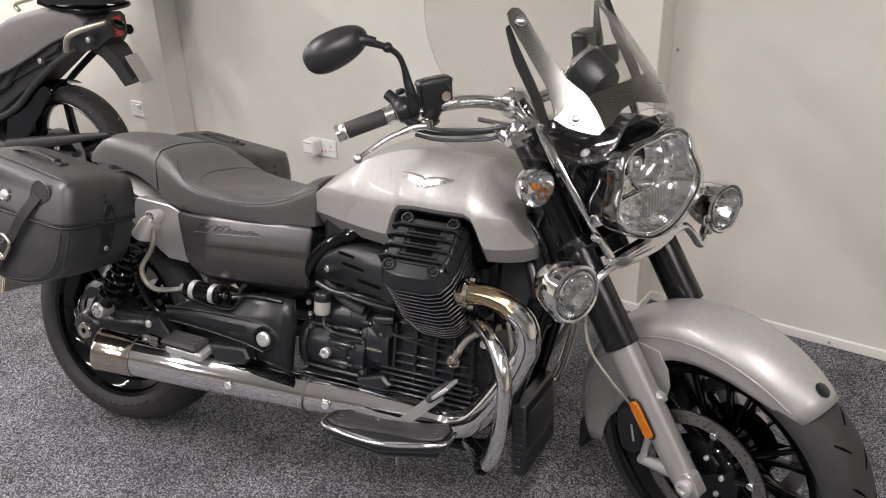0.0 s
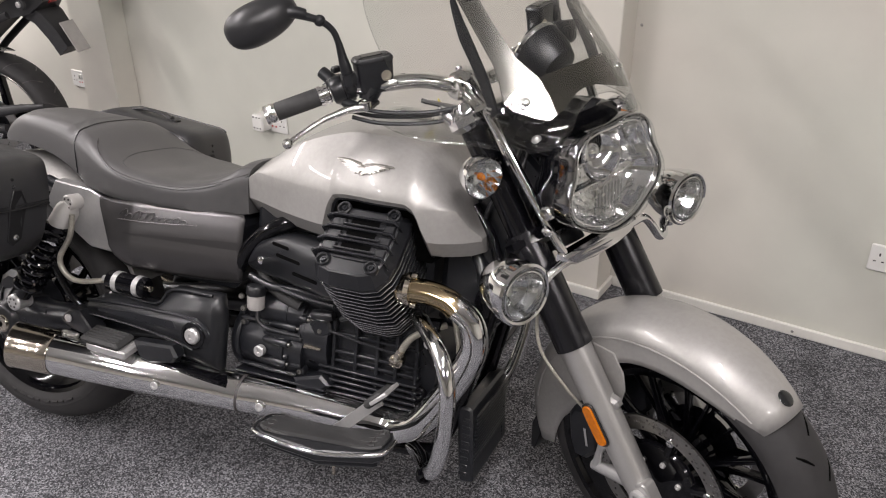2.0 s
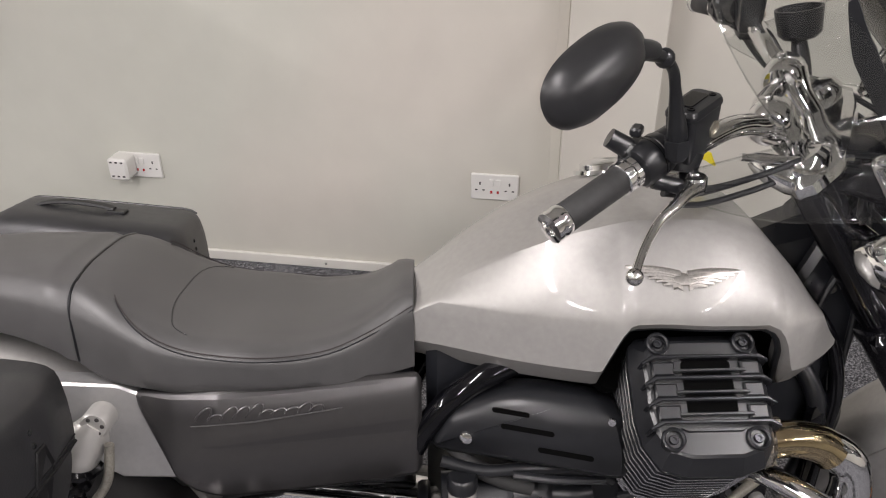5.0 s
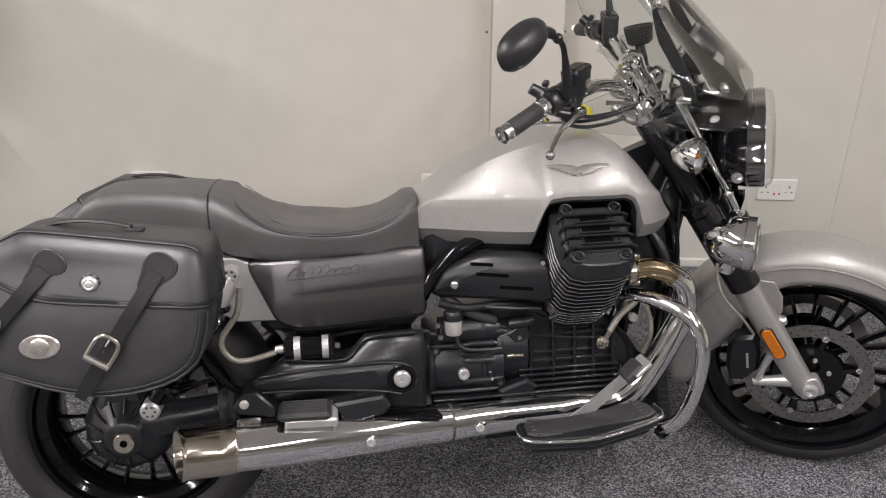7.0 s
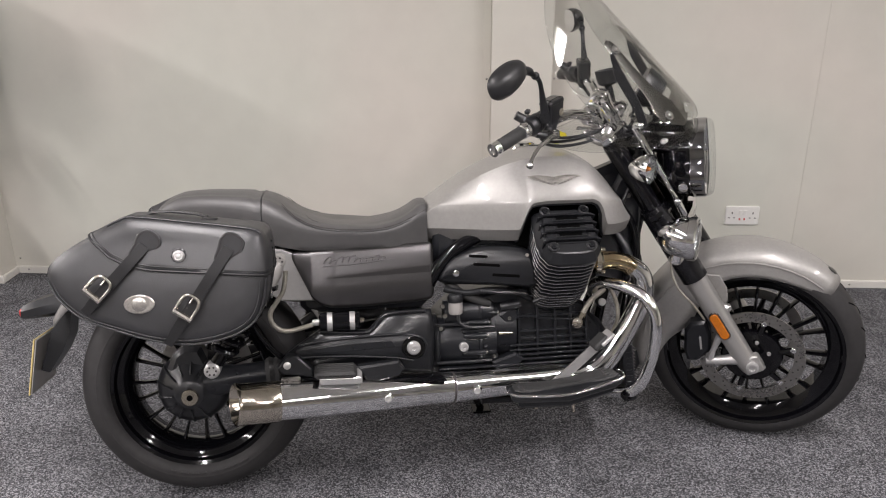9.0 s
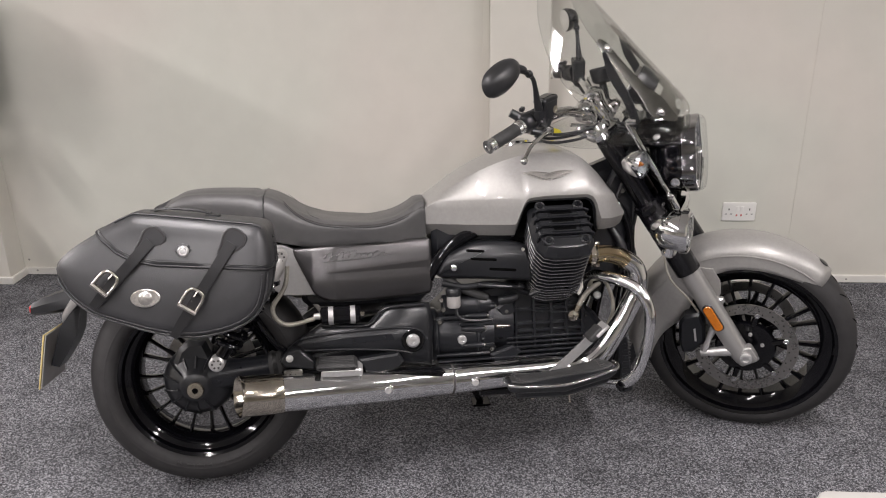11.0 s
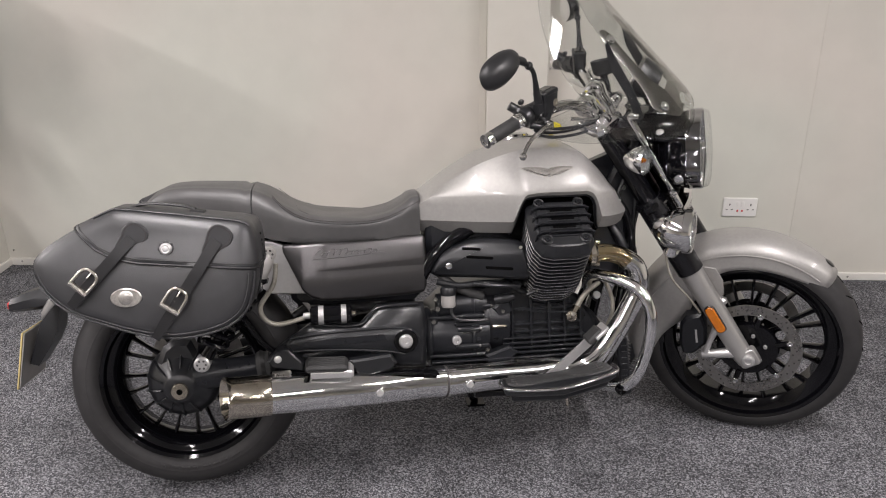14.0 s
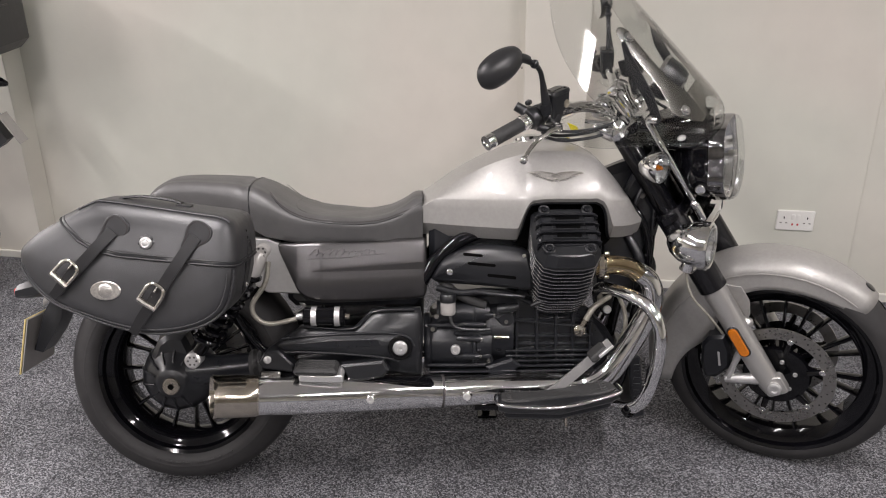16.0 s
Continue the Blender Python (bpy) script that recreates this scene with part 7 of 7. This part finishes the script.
# ---- the second machine, against the wall ----
other = new("touring_motorcycle")
other.matrix_world = pose(-2.19, 2.22, 0, 0, 0, 14.0)
tagged(other, "black adventure motorcycle with a grey seat, parked by the wall", "motorcycle")


def op(name, bm, m, parent=None, label=""):
    return part(name, bm, GREYB if m is MATTB else m, parent or other, label)


ow = op("wheel", spin([(-0.055, 0.247), (-0.062, 0.238), (-0.055, 0.228), (-0.02, 0.214), (0.02, 0.214), (0.055, 0.228), (0.062, 0.238), (0.055, 0.247)], (0, 0, 0.305)), GLOSB, None, "black cast rear wheel")
op("tyre", spin(tyre_profile(0.305, 0.15, 0.064, 0.11), (0, 0, 0.305)), RUBBER, ow, "black road tyre")
for s in (-1, 1):
    for k in range(16):
        a = 2 * math.pi * (k + 0.25 * s) / 16
        path = []
        for j in range(4):
            ang, off = a + 0.05 * j, s * (0.01 + 0.02 * j)
            u = abs(off) / 0.078
            r = 0.23 + 0.075 * max(0.0, 1 - u ** 2.4) ** 0.42 + 0.0005
            path.append((r * math.cos(ang), off, 0.305 + r * math.sin(ang)))
        op("tread_groove", tube(path, 0.0028, 5, 3), SLOT, ow)
for k in range(5):
    a = 2 * math.pi * k / 5 + 0.35
    e = Vector((-math.sin(a), 0, math.cos(a)))
    p0, p1 = Vector((0.04 * math.cos(a), 0, 0.305 + 0.04 * math.sin(a))), Vector((0.222 * math.cos(a), 0, 0.305 + 0.222 * math.sin(a)))
    op("spoke", skin([[p + e * (w * u) + Vector((0, 0.022 * v, 0)) for u, v in ((-1, -0.6), (-0.5, -1), (0.5, -1), (1, -0.6), (1, 0.6), (0.5, 1), (-0.5, 1), (-1, 0.6))] for p, w in ((p0, 0.017), (p1, 0.009))]), GLOSB, ow)
op("hub", lathe([(-0.07, 0), (-0.07, 0.05), (0.07, 0.05), (0.07, 0)], (0, 0, 0.305), (0, 1, 0), 24), ENGB, ow)
for sy in (-1, 1):
    op("rim_edge", lathe([(-0.002, 0.237), (0.0, 0.2415), (0.002, 0.237)], (0, 0.060 * sy, 0.305), (0, 1, 0), 56, caps=False), DISC, ow, "bright machined rim edge")
op("inner_panel", prism([(-0.62, 0.46), (-0.36, 0.46), (-0.10, 0.62), (0.10, 0.76), (0.24, 0.82), (0.10, 0.86), (-0.2, 0.80), (-0.62, 0.75)], -0.105, 0.105, 0.01), MATTB)
op("seat_edge", tube([(-0.22, -0.168, 0.680), (-0.10, -0.158, 0.728), (0.02, -0.150, 0.785), (0.14, -0.142, 0.845), (0.27, -0.115, 0.892)], 0.006, 8, 4), MATTB)
op("brake_disc", lathe([(-0.0025, 0.07), (-0.0025, 0.12), (0.0025, 0.12), (0.0025, 0.07)], (0, -0.085, 0.305), (0, 1, 0), 40, caps=False), DISC, ow)
for s in (-1, 1):
    op("swing_arm", tube([(0.07, 0.105 * s, 0.300), (-0.05, 0.11 * s, 0.295), (-0.3, 0.12 * s, 0.305), (-0.6, 0.12 * s, 0.36)], [0.018, 0.024, 0.034, 0.040], 12, 3), MATTB)
    op("subframe_tube", tube([(-0.60, 0.135 * s, 0.36), (-0.23, 0.135 * s, 0.50), (-0.05, 0.13 * s, 0.635), (0.12, 0.125 * s, 0.755), (0.24, 0.11 * s, 0.81)], 0.016, 12, 4), MATTB)
    for bx, bz in ((0.034, 0.756), (0.336, 0.862)):
        op("bolt_boss", lathe([(0, 0.024), (0.010, 0.022), (0.012, 0.016)], (bx, 0.122 * s, bz), (0, s, 0), 16), MATTB)
        op("side_bolt", lathe([(0, 0.012), (0.006, 0.012), (0.008, 0.008), (0.008, 0)], (bx, 0.135 * s, bz), (0, s, 0), 14), ALU)
    op("side_cover", prism([(-0.35, 0.55), (-0.21, 0.62), (-0.10, 0.73), (0.05, 0.76), (0.14, 0.80), (0.18, 0.85), (0.0, 0.80), (-0.12, 0.74), (-0.35, 0.66)], 0.135 * s, 0.09 * s, 0.008), MATTB)
op("grab_rail", tube([(0.213, -0.15, 0.808), (0.230, -0.155, 0.852), (0.262, -0.155, 0.882), (0.35, -0.148, 0.914), (0.44, -0.125, 0.938)], [0.012, 0.014, 0.014, 0.014, 0.012], 10, 4), WARMALU, None, "pale anodised grab rail")
op("indicator", lathe([(0, 0.007), (0.03, 0.016), (0.08, 0.021), (0.122, 0.011), (0.132, 0)], (0.42, -0.062, 0.932), (0.87, -0.45, -0.12), 14), GLOSB)
op("swing_arm_brace", tube([(0.315, -0.112, 0.428), (0.18, -0.115, 0.405), (0.0, -0.118, 0.372), (-0.3, -0.12, 0.325)], [0.009, 0.018, 0.028, 0.036], 12, 3), MATTB)
thick(op("inner_mudguard", skin([[(r * math.cos(a), y, 0.305 + (r - 0.04 * (abs(y) / 0.10) ** 2) * math.sin(a)) for y in (-0.10, -0.07, 0, 0.07, 0.10)] for a, r in [(radians(88 + 84 * k / 10), 0.335) for k in range(11)]], False, False, closed=False), GLOSB), 0.004)
op("hugger_side", prism([(-0.33, 0.33), (-0.21, 0.345), (0.03, 0.60), (0.0, 0.635), (-0.14, 0.60), (-0.28, 0.48)], -0.118, -0.100, 0.004), GLOSB)
SEAT2 = [(-0.75, 0.72, 0.12, 0.16), (-0.45, 0.76, 0.17, 0.16), (-0.27, 0.78, 0.17, 0.15), (-0.22, 0.85, 0.165, 0.17), (-0.18, 0.90, 0.16, 0.20), (-0.08, 0.945, 0.155, 0.21), (0.02, 0.97, 0.150, 0.185), (0.12, 0.985, 0.145, 0.15), (0.20, 0.987, 0.135, 0.115), (0.26, 0.97, 0.12, 0.08), (0.295, 0.93, 0.105, 0.04)]
op("seat", skin([[(x, w * y, z - h * d) for y, d in ((-0.96, 1), (-1.0, 0.5), (-0.99, 0.14), (-0.95, 0.05), (-0.86, 0.0), (0, -0.03), (0.86, 0.0), (0.95, 0.05), (0.99, 0.14), (1, 0.5), (0.96, 1))] for x, z, w, h in SEAT2]), SEATG, None, "grey vinyl seat")
op("tail_fairing", skin([[(x, w * y, z + h * d) for y, d in ((-1, -1), (-1, 0.6), (-0.6, 1), (0.6, 1), (1, 0.6), (1, -1))] for x, z, w, h in ((-0.7, 0.62, 0.11, 0.08), (-0.2, 0.72, 0.12, 0.08), (0.08, 0.82, 0.12, 0.06), (0.22, 0.855, 0.11, 0.065), (0.33, 0.885, 0.085, 0.07), (0.385, 0.91, 0.06, 0.05))]), MATTB, None, "black tail fairing")
op("tail_lamp", box((0.372, 0.005, 0.900), (0.032, 0.06, 0.100), 0.010), REDP, None, "red tail lamp")
ohold = op("plate_bracket", skin([[(x + dx, w * y, z + dz) for dx, y, dz in ((-0.03, -1, -0.02), (0.02, -1, 0.02), (0.02, 1, 0.02), (-0.03, 1, -0.02))] for x, z, w in ((0.28, 0.83, 0.07), (0.35, 0.79, 0.06), (0.395, 0.725, 0.05), (0.42, 0.675, 0.045), (0.432, 0.658, 0.045))]), MATTB)
# grey instead of white: the plate's shade is put into its colour
op("number_plate", box((0.466, -0.005, 0.718), (0.004, 0.080, 0.135), 0.001, Matrix.Rotation(radians(-29), 4, "Y")), FLUID, ohold, "pale number plate seen edge on")
op("rack", tube([(0.10, -0.13, 1.015), (0.23, -0.13, 0.985), (0.38, -0.10, 0.985), (0.42, 0, 0.985), (0.38, 0.10, 0.985), (0.23, 0.13, 0.985), (0.10, 0.13, 1.015)], 0.012, 10, 4), GLOSB)
op("front_rack", tube([(-0.11, -0.05, 0.96), (-0.12, -0.05, 0.99), (0.03, -0.05, 1.025), (0.08, 0.02, 1.03)], 0.010, 10, 4), WARMALU)
tb = op("top_box", prism(rounded(0.42, 0.40, 0.07, 5, 0.33, 0), 1.01, 1.33, 0.035, to=lambda a, d, b: Vector((a, b, d + 0.05 * max(0, a - 0.3) * (1 if d < 1.1 else 0)))), MATTB, None, "black plastic top box")
op("lid_seam", tube([(0.12, -0.16, 1.20), (0.14, -0.201, 1.20), (0.47, -0.201, 1.20), (0.535, -0.17, 1.20), (0.541, 0.0, 1.20)], 0.004, 6, 1), SLOT, tb)
op("fuel_tank", skin([[(x, w * y, z + h * d) for y, d in ((-1, -1), (-1, 0.3), (-0.7, 0.85), (0, 1), (0.7, 0.85), (1, 0.3), (1, -1))] for x, z, w, h in ((-1.25, 0.82, 0.10, 0.12), (-1.05, 0.86, 0.17, 0.15), (-0.85, 0.84, 0.16, 0.12), (-0.70, 0.76, 0.10, 0.08))]), GLOSB)
op("engine_block", box((-0.80, 0, 0.42), (0.55, 0.28, 0.36), 0.05), ENGB)
op("front_wheel", spin(tyre_profile(0.31, 0.11, 0.08, 0.08), (-1.50, 0, 0.31)), RUBBER)
for s in (-1, 1):
    op("fork", tube([(-1.48, 0.09 * s, 0.32), (-1.23, 0.09 * s, 0.95)], 0.025, 10, 1), GLOSB)
